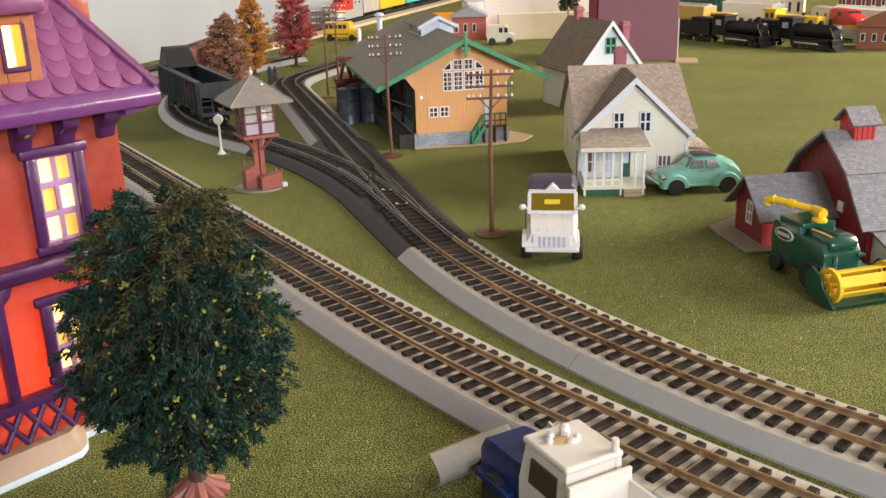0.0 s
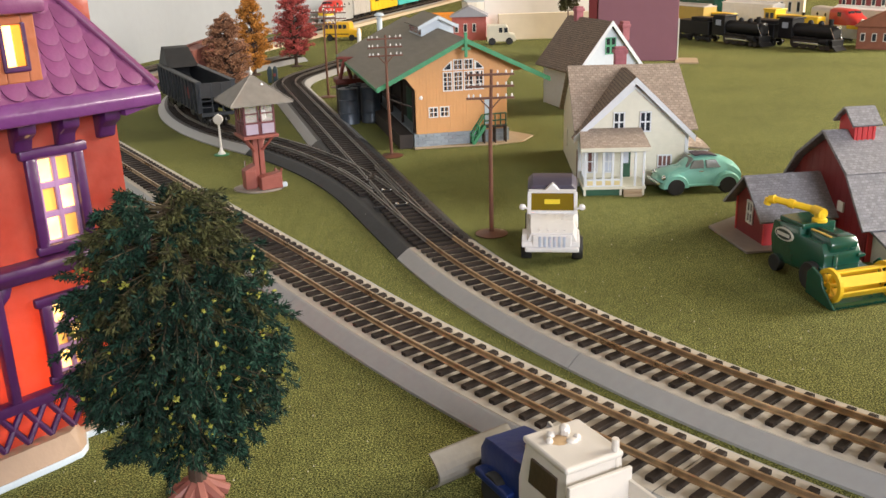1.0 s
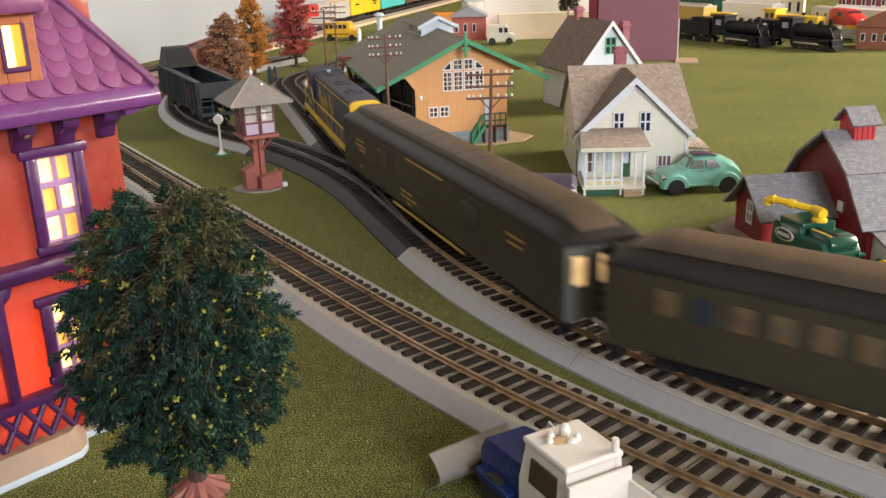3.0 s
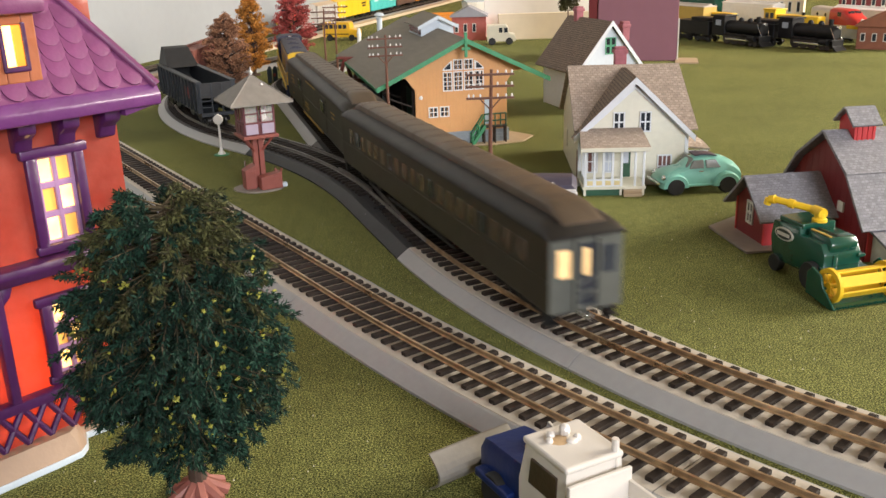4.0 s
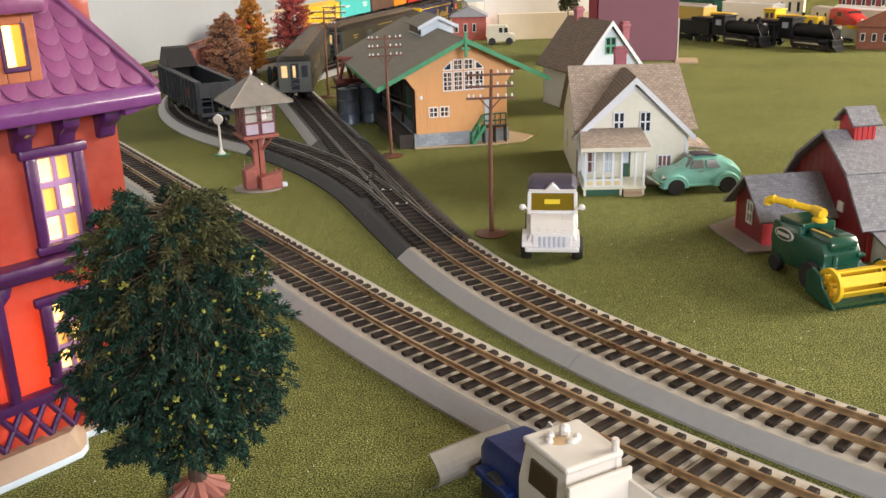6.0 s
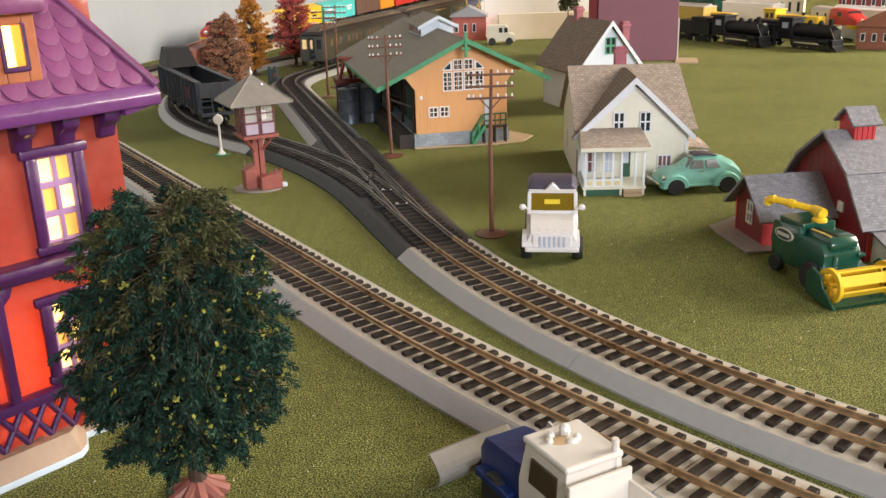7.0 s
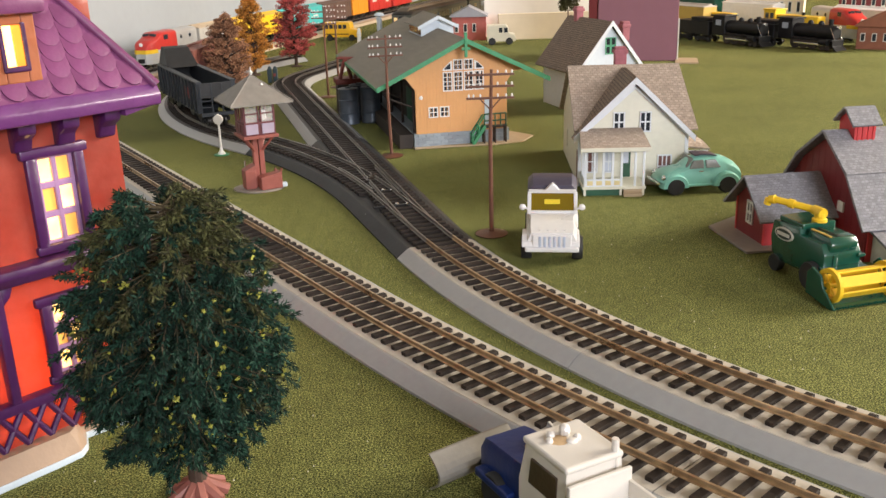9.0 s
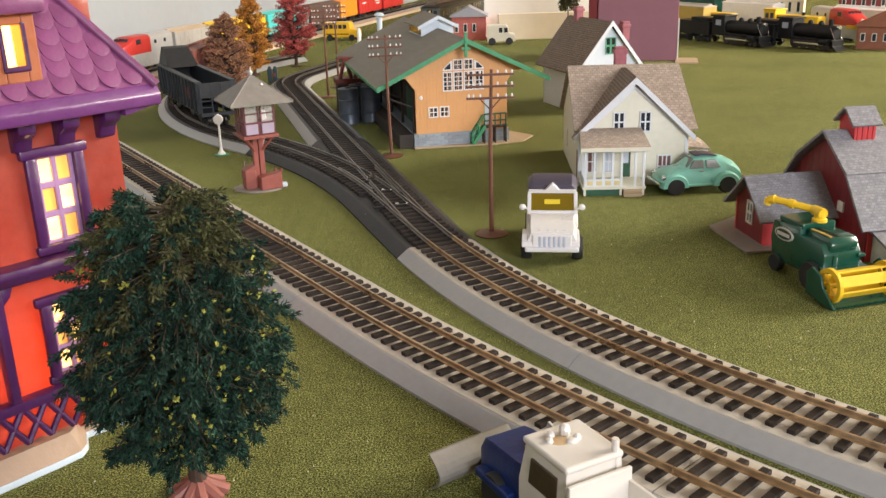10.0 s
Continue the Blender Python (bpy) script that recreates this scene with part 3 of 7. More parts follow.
        for k in range(4):
            b = bmesh.new()
            rod(b, (-4.4, e * (L + 1.9), 12 + k * 3.3), (4.4, e * (L + 1.9), 15 + k * 3.3 if k % 2 else 12 + k * 3.3), 0.4, None, 6)
            part("gate_bar", b, COACHEND, end)
        for s in (-1, 1):
            b = bmesh.new()
            for z in (4.0, 7.0):
                box(b, s * 14 - 2.6, s * 14 + 2.6, e * (L - 4) - 3, e * (L - 4) + 3, z - 0.4, z + 0.4, 0.1)
            box(b, s * 14 - 2.8, s * 14 - 2.2, e * (L - 4) - 3, e * (L - 4) + 3, 3.6, 10, 0.1)
            part("steps", b, BLACK, t)
        b = bmesh.new()
        box(b, -1.6, 1.6, e * L - 5, e * L + 6, 6.2, 9.0, 0.4)
        part("coupler", b, STEEL if e < 0 else BLACK, t)
    for yy in (-20, 25):
        b = bmesh.new()
        box(b, -13, 13, yy - 16, yy + 16, 4.0, 9.6, 0.8)
        part("underframe_box", b, BLACK, t)
    bogie(t, L - 42, 3, 38, 5.2)
    bogie(t, -L + 42, 3, 38, 5.2)
    return t


def boxcar(label, paint, roofpaint, length=150.0, width=15.5, height=44.0, stripe=None):
    t = thing("boxcar", mm(0, 0), label, "freight car", "freight cars")
    L = length / 2
    b = bmesh.new()
    box(b, -width, width, -L, L, 10, height, 0.5)
    part("body", b, paint, t)
    b = bmesh.new()
    prism(b, [(-width - 0.6, height - 0.4), (width + 0.6, height - 0.4), (width + 0.6, height + 0.6), (0, height + 4), (-width - 0.6, height + 0.6)], "y", -L - 0.8, L + 0.8, 0.2)
    part("roof", b, roofpaint, t)
    b = bmesh.new()
    box(b, -3, 3, -L, L, height + 3.6, height + 5.0, 0.2)
    part("roof_walk", b, roofpaint, t)
    for s in (-1, 1):
        b = bmesh.new()
        box(b, s * width - 0.4, s * width + 1.0, -14, 14, 11.5, height - 2, 0.3)
        part("sliding_door", b, paint, t)
        for k in range(9):
            yy = -L + 2 + k * (length - 4) / 8
            if abs(yy) > 16:
                b = bmesh.new()
                box(b, s * width - 0.3, s * width + 0.6, yy - 0.7, yy + 0.7, 10.5, height - 1, 0.1)
                part("side_rib", b, paint, t)
        if stripe:
            for yy, w, z in ((-L * 0.6, 30, 33), (-L * 0.6, 22, 27), (L * 0.6, 26, 32)):
                b = bmesh.new()
                box(b, s * width - 0.3, s * width + 0.8, yy - w / 2, yy + w / 2, z - 1.8, z + 1.8)
                part("lettering_bar", b, stripe, t, "plain lettering bar")
    bogie(t, L - 24)
    bogie(t, -L + 24)
    for e in (-1, 1):
        b = bmesh.new()
        box(b, -1.6, 1.6, e * L - 4, e * L + 5, 6.4, 9.2, 0.4)
        part("coupler", b, BLACK, t)
    return t


HOPPERGREY = mat("dark_grey_hopper_paint", (0.030, 0.034, 0.040), 0.45, var=0.25, grain=160, bump=0.05, spec=0.3)
HOPPERIN = mat("black_hopper_inside", (0.014, 0.014, 0.015), 0.6, var=0.3, grain=160)
FADEDRED = mat("faded_red_lettering", (0.22, 0.045, 0.04), 0.6, var=0.2)


def hopper(length=185.0):
    t = thing("hopper_car", mm(0, 0), "empty dark grey open-top hopper car on the siding", "freight car", "freight cars")
    L, W, H = length / 2, 16.6, 43.0
    b = bmesh.new()
    for s in (-1, 1):
        prism(b, [(-L, 16), (-L, H), (L, H), (L, 16), (L * 0.6, 13.5), (-L * 0.6, 13.5)], "x", s * W - 0.7, s * W + 0.7)
    part("side_sheet", b, HOPPERGREY, t)
    b = bmesh.new()
    prism(b, [(L - 1, 30), (L - 1, H), (L + 0.4, H), (L + 0.4, 29), (L * 0.3, 14), (L * 0.3 - 2, 15)], "x", -W + 0.8, W - 0.8)
    prism(b, [(-L + 1, 30), (-L + 1, H), (-L - 0.4, H), (-L - 0.4, 29), (-L * 0.3, 14), (-L * 0.3 + 2, 15)], "x", -W + 0.8, W - 0.8)
    box(b, -W + 0.8, W - 0.8, -L * 0.3, L * 0.3, 13.5, 15)
    part("slope_sheet", b, HOPPERIN, t, "black inner slope sheet")
    for s in (-1, 1):
        b = bmesh.new()
        box(b, s * W - 2.8, s * W + 2.8, -L, L, H - 0.4, H + 1.6, 0.3)
        part("top_chord", b, HOPPERGREY, t)
        for k in range(13):
            yy = -L + 2 + k * (length - 4) / 12
            b = bmesh.new()
            box(b, s * W if s > 0 else s * W - 2.6, s * W + 2.6 if s > 0 else s * W, yy - 0.9, yy + 0.9, 14.5, H, 0.2)
            part("side_post", b, HOPPERGREY, t)
        b = bmesh.new()
        box(b, s * 14 - 1.2, s * 14 + 1.2, -L, L, 11, 14, 0.3)
        part("side_sill", b, HOPPERGREY, t)
        b = bmesh.new()
        box(b, s * W - 1.2, s * W + 1.2, -L * 0.62, -L * 0.38, 24, 35, 0.2)
        part("emblem_bar", b, FADEDRED, t, "faded red plain emblem patch")
    for k in (-1, 1):
        b = bmesh.new()
        prism(b, [(k * 30 - 16, 15), (k * 30 + 16, 15), (k * 30 + 6, 4.5), (k * 30 - 6, 4.5)], "x", -12, 12, 0.4)
        part("discharge_chute", b, HOPPERGREY, t)
        b = bmesh.new()
        box(b, -W, W, k * L - 1, k * L + 1, 11, 14.5, 0.3)
        for x in (-W + 1, -5, 5, W - 1):
            box(b, x - 0.6, x + 0.6, k * L - 0.7, k * L + 0.7, 14, H, 0.1)
        for z in (20, 26, 32):
            box(b, -W, -5, k * L - 0.5, k * L + 0.5, z - 0.5, z + 0.5)
        rod(b, (8, k * (L + 0.5), 30), (8, k * (L + 2), 30), 3.2, None, 14)
        part("end_frame", b, HOPPERGREY, t, "end frame with ladder and brake wheel")
        b = bmesh.new()
        box(b, -1.6, 1.6, k * L - 4, k * L + 5, 6.4, 9.2, 0.4)
        part("coupler", b, STEEL, t)
    # higher sheeted end
    b = bmesh.new()
    foot = [(-W, L - 44, H + 0.6), (W, L - 44, H + 0.6), (W, L + 0.6, H + 0.6), (-W, L + 0.6, H + 0.6)]
    crest = [(3.5 - W, L - 20, H + 19), (W - 3.5, L - 20, H + 19), (W - 3.5, L - 5, H + 20), (3.5 - W, L - 5, H + 20)]
    loft(b, [foot, crest])
    part("end_hood", b, HOPPERIN, t, "raised black sheeted end")
    bogie(t, L - 24)
    bogie(t, -L + 24)
    return t


def chord(line, s, reach):
    """Pose of a vehicle whose middle is at s, with its bogies reach before and behind."""
    x0, y0, _ = line.at(s - reach)
    x1, y1, _ = line.at(s + reach)
    return mm((x0 + x1) / 2, (y0 + y1) / 2, 10.5, -math.degrees(math.atan2(x1 - x0, y1 - y0)))


REDBROWN = mat("red_brown_car_paint", (0.19, 0.062, 0.045), 0.55, var=0.2, grain=120)
h1 = hopper(178.0)
h1.matrix_basis = chord(SIDE, 506, 66)
c1 = boxcar("red-brown boxcar parked behind the hopper", REDBROWN, REDBROWN, 158)
c1.matrix_basis = chord(SIDE, 785, 52)

LOCO = locomotive()
COACH_A = coach(True, False)
COACH_B = coach(False, True)
LOCO.scale = (1.06, 1.045, 1.06)
COACH_A.scale = COACH_B.scale = (1.06, 1.0, 1.06)


def streamliner():
    """Red and silver cab unit with a sloping nose, 132 long."""
    red = mat("bright_red_paint", (0.50, 0.030, 0.025), 0.35, var=0.1, grain=150, coat=0.1)
    silver = mat("silver_paint", (0.55, 0.55, 0.54), 0.35, 0.4, var=0.08, grain=150)
    t = thing("streamlined_locomotive", mm(0, 0), "red and silver streamlined model diesel locomotive with a yellow nose band", "model locomotive")
    L = 66
    b = bmesh.new()
    secs = []
    for yy, k, z0 in ((-8, 1.0, 24), (24, 1.0, 24), (34, 0.99, 24), (44, 0.74, 23), (56, 0.66, 22), (63, 0.52, 21), (66, 0.28, 20)):
        secs.append([(x * (1 if yy < 40 else 0.97 if yy < 50 else 0.9 if yy < 60 else 0.72 if yy < 65 else 0.5), yy, z0 + (z - 24) * k) for x, z in arch(15.5, 24, 42, 49, 6, 2.6)])
    loft(b, secs)
    body = part("upper_body", b, red, t, smooth=True)
    b = bmesh.new()
    loft(b, [[(x, yy, z) for x, z in arch(15.4, 24, 42, 48.8, 6, 2.6)] for yy in (-L, -7.8)])
    part("rear_body", b, silver, t, "silver-grey rear body", smooth=True)
    b = bmesh.new()
    secs = []
    for yy, kx in ((-L, 1), (48, 1), (58, 0.94), (63, 0.78), (66.5, 0.5)):
        secs.append([(-15.6 * kx, yy, 5), (15.6 * kx, yy, 5), (15.6 * kx, yy, 24), (-15.6 * kx, yy, 24)])
    loft(b, secs)
    part("lower_body", b, silver, t, "silver lower body", smooth=True)
    b = bmesh.new()
    secs = []
    for yy, kx in ((46, 1.02), (58, 0.965), (63, 0.81), (67.2, 0.54)):
        secs.append([(-15.6 * kx, yy, 20), (15.6 * kx, yy, 20), (15.6 * kx, yy, 25.5), (-15.6 * kx, yy, 25.5)])
    loft(b, secs)
    part("nose_band", b, YELLOW, t, "yellow band round the nose", smooth=True)
    for s in (-1, 1):
        b = bmesh.new()
        prism(b, [(s * 1.2, 40.5), (s * 11.5, 39.5), (s * 10, 46.0), (s * 1.2, 47)], "y", 33, 39.5, 0.3)
        part("windscreen", b, DARKGLASS, t, "dark windscreen pane", at=mm(0, 2.0, 0, 0, -0))
        b = bmesh.new()
        box(b, s * 15.4 - 0.6, s * 15.4 + 0.4, 16, 27, 37, 44, 0.3)
        part("cab_window", b, DARKGLASS, t)
        for yy in (-45, -20):
            b = bmesh.new()
            rod(b, (s * 15.0, yy, 37), (s * 15.9, yy, 37), 3.0, None, 14)
            part("porthole", b, DARKGLASS, t)
    b = bmesh.new()
    ball(b, (0, 64.0, 33), 3.0, (1, 0.8, 1))
    part("headlamp", b, WHITE, t)
    b = bmesh.new()
    box(b, -5, 5, 64.5, 68, 7, 13, 0.5)
    part("pilot_opening", b, BLACK, t)
    bogie(t, 36)
    bogie(t, -40)
    return t


SILVERTAN = mat("silver_grey_car", (0.50, 0.47, 0.43), 0.5, 0.2, var=0.1, grain=120)
TANLOAD = mat("tan_car_roof", (0.55, 0.43, 0.30), 0.6, var=0.12, grain=120)
TEAL = mat("turquoise_car_paint", (0.07, 0.50, 0.48), 0.45, var=0.1, grain=120)
ORANGE = mat("orange_car_paint", (0.72, 0.26, 0.02), 0.45, var=0.1, grain=120)
MUDBROWN = mat("mud_brown_car_paint", (0.11, 0.060, 0.045), 0.55, var=0.2, grain=120)
CARRED = mat("red_caboose_paint", (0.48, 0.025, 0.022), 0.45, var=0.12, grain=120)
REAR_TRAIN = [(streamliner(), 66, 40)]
for label, paint, top, mid, ln, st in (
        ("silver-grey boxcar with a tan roof behind the red engine", SILVERTAN, TANLOAD, 192, 104, None),
        ("bright yellow boxcar with dark lettering bars", YELLOW, YELLOW, 346, 190, BLACK),
        ("turquoise boxcar with white lettering bars", TEAL, TEAL, 540, 178, WHITE),
        ("dull mud-brown boxcar of the rear train", MUDBROWN, MUDBROWN, 715, 150, None),
        ("short orange boxcar of the rear train", ORANGE, ORANGE, 848, 98, None),
        ("red boxcar with white lettering bars", CARRED, CARRED, 985, 150, WHITE),
        ("plain red boxcar at the train's end", CARRED, CARRED, 1148, 150, None)):
    REAR_TRAIN.append((boxcar(label, paint, top, ln, stripe=st), mid, ln / 2 - 24))

# ---------------------------------------------------------------- buildings


def window_unit(parent, x, z, w, h, cols, rows, frame_mat, pane_mat, y=0.0, name="window", bar=0.6, face=-1):
    """A window on a wall in the plane y: frame, sill and panes; face -1 looks to -y."""
    b = bmesh.new()
    t = 0.9
    for q in ((x, x + t, z, z + h), (x + w - t, x + w, z, z + h), (x + t, x + w - t, z, z + t), (x + t, x + w - t, z + h - t, z + h)):
        box(b, q[0], q[1], y + face * 0.9, y - face * 0.3, q[2], q[3])
    for i in range(1, cols):
        c = x + t + (w - 2 * t) * i / cols
        box(b, c - bar / 2, c + bar / 2, y + face * 0.7, y - face * 0.3, z + t, z + h - t)
    for j in range(1, rows):
        c = z + t + (h - 2 * t) * j / rows
        box(b, x + t, x + w - t, y + face * 0.62, y - face * 0.3, c - bar / 2, c + bar / 2)
    win = part(name, b, frame_mat, parent)
    pw, ph = (w - 2 * t) / cols, (h - 2 * t) / rows
    me = mesh_of("pane", B1(box, 0.12, pw - 0.12, -0.12, 0.12, 0.12, ph - 0.12), pane_mat)
    for i in range(cols):
        for j in range(rows):
            piece("pane", me, win, mm(x + t + pw * i, y + face * 0.22, z + t + ph * j))
    return win


def slab(bm, a, b, c, d, t):
    """A roof slab of thickness t over the quad a b c d (counter-clockwise from outside)."""
    a, b, c, d = (Vector(p) for p in (a, b, c, d))
    n = (b - a).cross(d - a).normalized() * t
    lo = [bm.verts.new(p) for p in (a, b, c, d)]
    hi = [bm.verts.new(p + n) for p in (a, b, c, d)]
    fs = [bm.faces.new(lo[::-1]), bm.faces.new(hi)] + [bm.faces.new((lo[i], lo[(i + 1) % 4], hi[(i + 1) % 4], hi[i])) for i in range(4)]
    bmesh.ops.recalc_face_normals(bm, faces=fs)


def roof_slope(name, quad, t, material, parent, label=""):
    b = bmesh.new()
    slab(b, *quad, t)
    return part(name, b, material, parent, label, uv=True)


SHINGLE_TAN = shingles("tan_roof_shingles", (0.58, 0.47, 0.385), (0.38, 0.29, 0.23), 2.6, 3.4)
SHINGLE_BROWN = shingles("dark_brown_roof_shingles", (0.34, 0.24, 0.17), (0.06, 0.04, 0.03), 2.4, 3.2)
SHINGLE_GREY = shingles("grey_roof_shingles", (0.37, 0.365, 0.395), (0.25, 0.245, 0.265), 1.7, 2.4)
ROOF_OLIVE = mat("weathered_olive_roof", (0.20, 0.18, 0.145), 0.65, var=0.15, grain=180, bump=0.1, stretch=(1, 0.25, 1))
OCHRE = mat("ochre_orange_boards", (0.70, 0.36, 0.135), 0.55, var=0.06, grain=180, bump=0.05)
GREENTRIM = mat("green_trim", (0.045, 0.24, 0.11), 0.5, var=0.15, grain=200)
GREENDARK = mat("dark_green_railing", (0.020, 0.085, 0.045), 0.5, var=0.2, grain=200)
STONE = mat("blue_grey_stone_base", (0.27, 0.31, 0.34), 0.7, var=0.2, grain=220, bump=0.3)
STONE_LITE = mat("pale_stone_block", (0.30, 0.34, 0.375), 0.7, var=0.15, grain=220, bump=0.2, per_piece=0.15)
PLATFORM = mat("tan_platform_board", (0.40, 0.30, 0.19), 0.6, var=0.12, grain=150)
# dark brown wood, also stands in for the shade inside the depot's bay
DARKWOOD_SHADE = mat("dark_wood_and_bay_shade", (0.035, 0.024, 0.018), 0.7, var=0.3, grain=150)
BLUEGREY = mat("pale_blue_grey_trim", (0.50, 0.57, 0.63), 0.5, var=0.08, grain=200)


def depot():
    """Freight depot: boarded gable front, wide eaves, open bay on the left side with its shade painted dark."""
    t = thing("depot", mm(-20.5, 807.5, 0, 13.0), "ochre boarded model freight depot with green-edged wide eaves", "depot building")
    W, D, E, A = 84.0, 244, 53.0, 92.0
    mid = W / 2 + 1
    b = bmesh.new()
    prism(b, [(-2, 0), (W + 2, 0), (W + 2, 13.0), (-2, 13.0)], "y", 0.4, D)
    base = part("stone_base", b, STONE, t, "blue-grey stone block base")
    blk = mesh_of("stone_block", B1(box, 0, 6.6, -0.5, 0.6, 0, 2.7, 0.25), STONE_LITE)
    for r in range(4):
        for k in range(13):
            x = -2 + k * 6.9 - (3.4 if r % 2 else 0)
            if -2.5 <= x <= W - 4.4:
                piece("stone_block", blk, base, mm(x, 0.2, 0.6 + r * 3.05))
    # front gable
    b = bmesh.new()
    prism(b, [(0, 13), (W, 13), (W, 55), (W + 6, 64), (W + 17, 65), (mid, 94.0), (-21, 63.2), (-8, 62.5), (0, 52)], "y", 0.0, 2.2)
    wall = part("gable_wall", b, OCHRE, t, "ochre vertical-boarded gable wall")
    bar = mesh_of("board", B1(box, -0.22, 0.22, -0.3, 0.2, 0, 1), OCHRE)
    for k in range(28):
        x = 1.5 + k * (W - 3) / 27
        top = 93.0 - abs(x - mid) * 0.485
        o = piece("board", bar, wall, mm(x, -0.05, 13.2) @ Matrix.Diagonal((1, 1, top - 13.2, 1)))
    # right wall, rear wall, recessed left wall with its bay
    b = bmesh.new()
    box(b, W - 2.2, W, 2.2, D, 13, E)
    part("side_wall", b, OCHRE, t)
    b = bmesh.new()
    prism(b, [(0, 13), (W, 13), (W, E), (mid, A), (0, E)], "y", D - 2.2, D)
    part("rear_wall", b, OCHRE, t)
    # bay wall, platform and posts carry the bay's shade in their dark colour
    b = bmesh.new()
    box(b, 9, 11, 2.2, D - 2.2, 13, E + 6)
    left = part("bay_wall", b, DARKWOOD_SHADE, t, "recessed wall of the open loading bay, shade painted in as dark brown")
    b = bmesh.new()
    box(b, 8.2, 9.2, 60, 84, 13, 44, 0.2)
    part("bay_door", b, GREENDARK, left, "dark green loading door")
    b = bmesh.new()
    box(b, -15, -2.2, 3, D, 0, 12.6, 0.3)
    part("loading_platform", b, DARKWOOD_SHADE, t, "loading platform beside the depot, darkened for the bay's shade")
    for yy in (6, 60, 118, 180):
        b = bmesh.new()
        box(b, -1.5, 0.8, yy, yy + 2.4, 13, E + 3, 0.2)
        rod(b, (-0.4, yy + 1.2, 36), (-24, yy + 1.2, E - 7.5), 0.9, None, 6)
        part("bay_post", b, DARKWOOD_SHADE, t)
    b = bmesh.new()
    ball(b, (5, 1, 45), 2.2)
    rod(b, (5, 2, 47), (5, 8, 50), 0.6, None, 6)
    part("bay_lamp", b, WHITE, t, "small white lamp in the bay")
    # roof
    sl = (A - E) / (W / 2)
    ov, f0, f1 = 36.0, -13.0, D + 10
    ridge = (mid, A + 2.5)
    le, re = (-ov, A + 2.5 - (mid + ov) * 0.485), (W + ov, A + 2.5 - (W + ov - mid) * 0.485)
    roof = roof_slope("roof", ((le[0], f1, le[1]), (le[0], f0, le[1]), (ridge[0], f0, ridge[1]), (ridge[0], f1, ridge[1])), 1.6, ROOF_OLIVE, t, "weathered olive-brown roof slope")
    roof_slope("roof", ((re[0], f0, re[1]), (re[0], f1, re[1]), (ridge[0], f1, ridge[1]), (ridge[0], f0, ridge[1])), 1.6, ROOF_OLIVE, t, "weathered olive-brown roof slope")
    for e in (le, re):
        b = bmesh.new()
        k = Vector((ridge[0] - e[0], 0, ridge[1] - e[1]))
        prism(b, [(e[0], e[1] - 2.4), (ridge[0], ridge[1] - 2.4), (ridge[0], ridge[1] + 1.9), (e[0], e[1] + 1.9)], "y", f0 - 1.2, f0 + 0.4)
        part("barge_board", b, GREENTRIM, t, "green barge board")
        b = bmesh.new()
        box(b, e[0] - 1.0, e[0] + 0.8, f0, f1, e[1] - 1.2, e[1] + 1.6, 0.2)
        part("eave_edge", b, GREENTRIM, t, "pale green eave edge")
    b = bmesh.new()
    box(b, mid - 1.4, mid + 1.4, f0 - 2.2, f0 - 0.4, A - 12, A + 9, 0.4)
    box(b, mid - 4, mid + 4, f0 - 2.0, f0 - 0.6, A - 6, A - 3.5, 0.3)
    part("finial", b, GREENTRIM, t, "green finial at the gable peak")
    # roof lantern
    b = bmesh.new()
    y0, y1 = 92, 150
    prism(b, [(mid - 16, A - 6), (mid + 16, A - 6), (mid + 16, A + 6), (mid, A + 14), (mid - 16, A + 6)], "y", y0, y1)
    lan = part("roof_lantern", b, BLUEGREY, t, "pale blue-grey roof lantern with its own small roof")
    for s in (-1, 1):
        q = ((mid + s * 20, y0 - 4, A + 5.4), (mid + s * 20, y1 + 4, A + 5.4), (mid, y1 + 4, A + 15.2), (mid, y0 - 4, A + 15.2))
        roof_slope("lantern_roof", q if s > 0 else (q[1], q[0], q[3], q[2]), 1.3, ROOF_OLIVE, lan)
        b = bmesh.new()
        prism(b, [(mid + s * 20, A + 3.2), (mid, A + 13), (mid, A + 16.2), (mid + s * 20, A + 6.4)], "y", y0 - 5, y0 - 4.0)
        part("lantern_barge_board", b, BLUEGREY, lan)
        b = bmesh.new()
        box(b, mid + s * 16 - 0.3, mid + s * 16 + 0.5, y0 + 2, y1 - 2, A - 2, A + 5)
        part("lantern_louvre", b, DARKGLASS, lan)
    # windows: a large arched group and a low pair
    for k in range(4):
        x = 25.2 + k * 9.6
        window_unit(wall, x, 49.5, 8.6, 17, 2, 4, WHITE, DARKGLASS, 0, "window")
        if k in (1, 2):
            window_unit(wall, x, 67.5, 8.6, 9.5, 2, 2, WHITE, DARKGLASS, 0, "fan_window")
        else:
            b = bmesh.new()
            pts = [(x, 67.5), (x + 8.6, 67.5), (x + 8.6, 76.0), (x + 6.0, 74.6), (x, 69)] if k == 0 else [(x, 67.5), (x + 8.6, 67.5), (x + 8.6, 69), (x + 2.6, 74.6), (x, 76.0)]
            prism(b, pts, "y", -0.9, 0.3)
            fw = part("fan_window", b, WHITE, wall)
            b = bmesh.new()
            prism(b, [(x + 8.6 / 2 + (p[0] - x - 4.3) * 0.62, 70.8 + (p[1] - 70.8) * 0.62) for p in pts], "y", -1.05, 0.2)
            part("pane", b, DARKGLASS, fw)
    for x in (11.5, 21.8):
        window_unit(wall, x, 27, 8.6, 9.5, 2, 2, WHITE, DARKGLASS, 0, "window")
    # door with green landing, steps and railings
    b = bmesh.new()
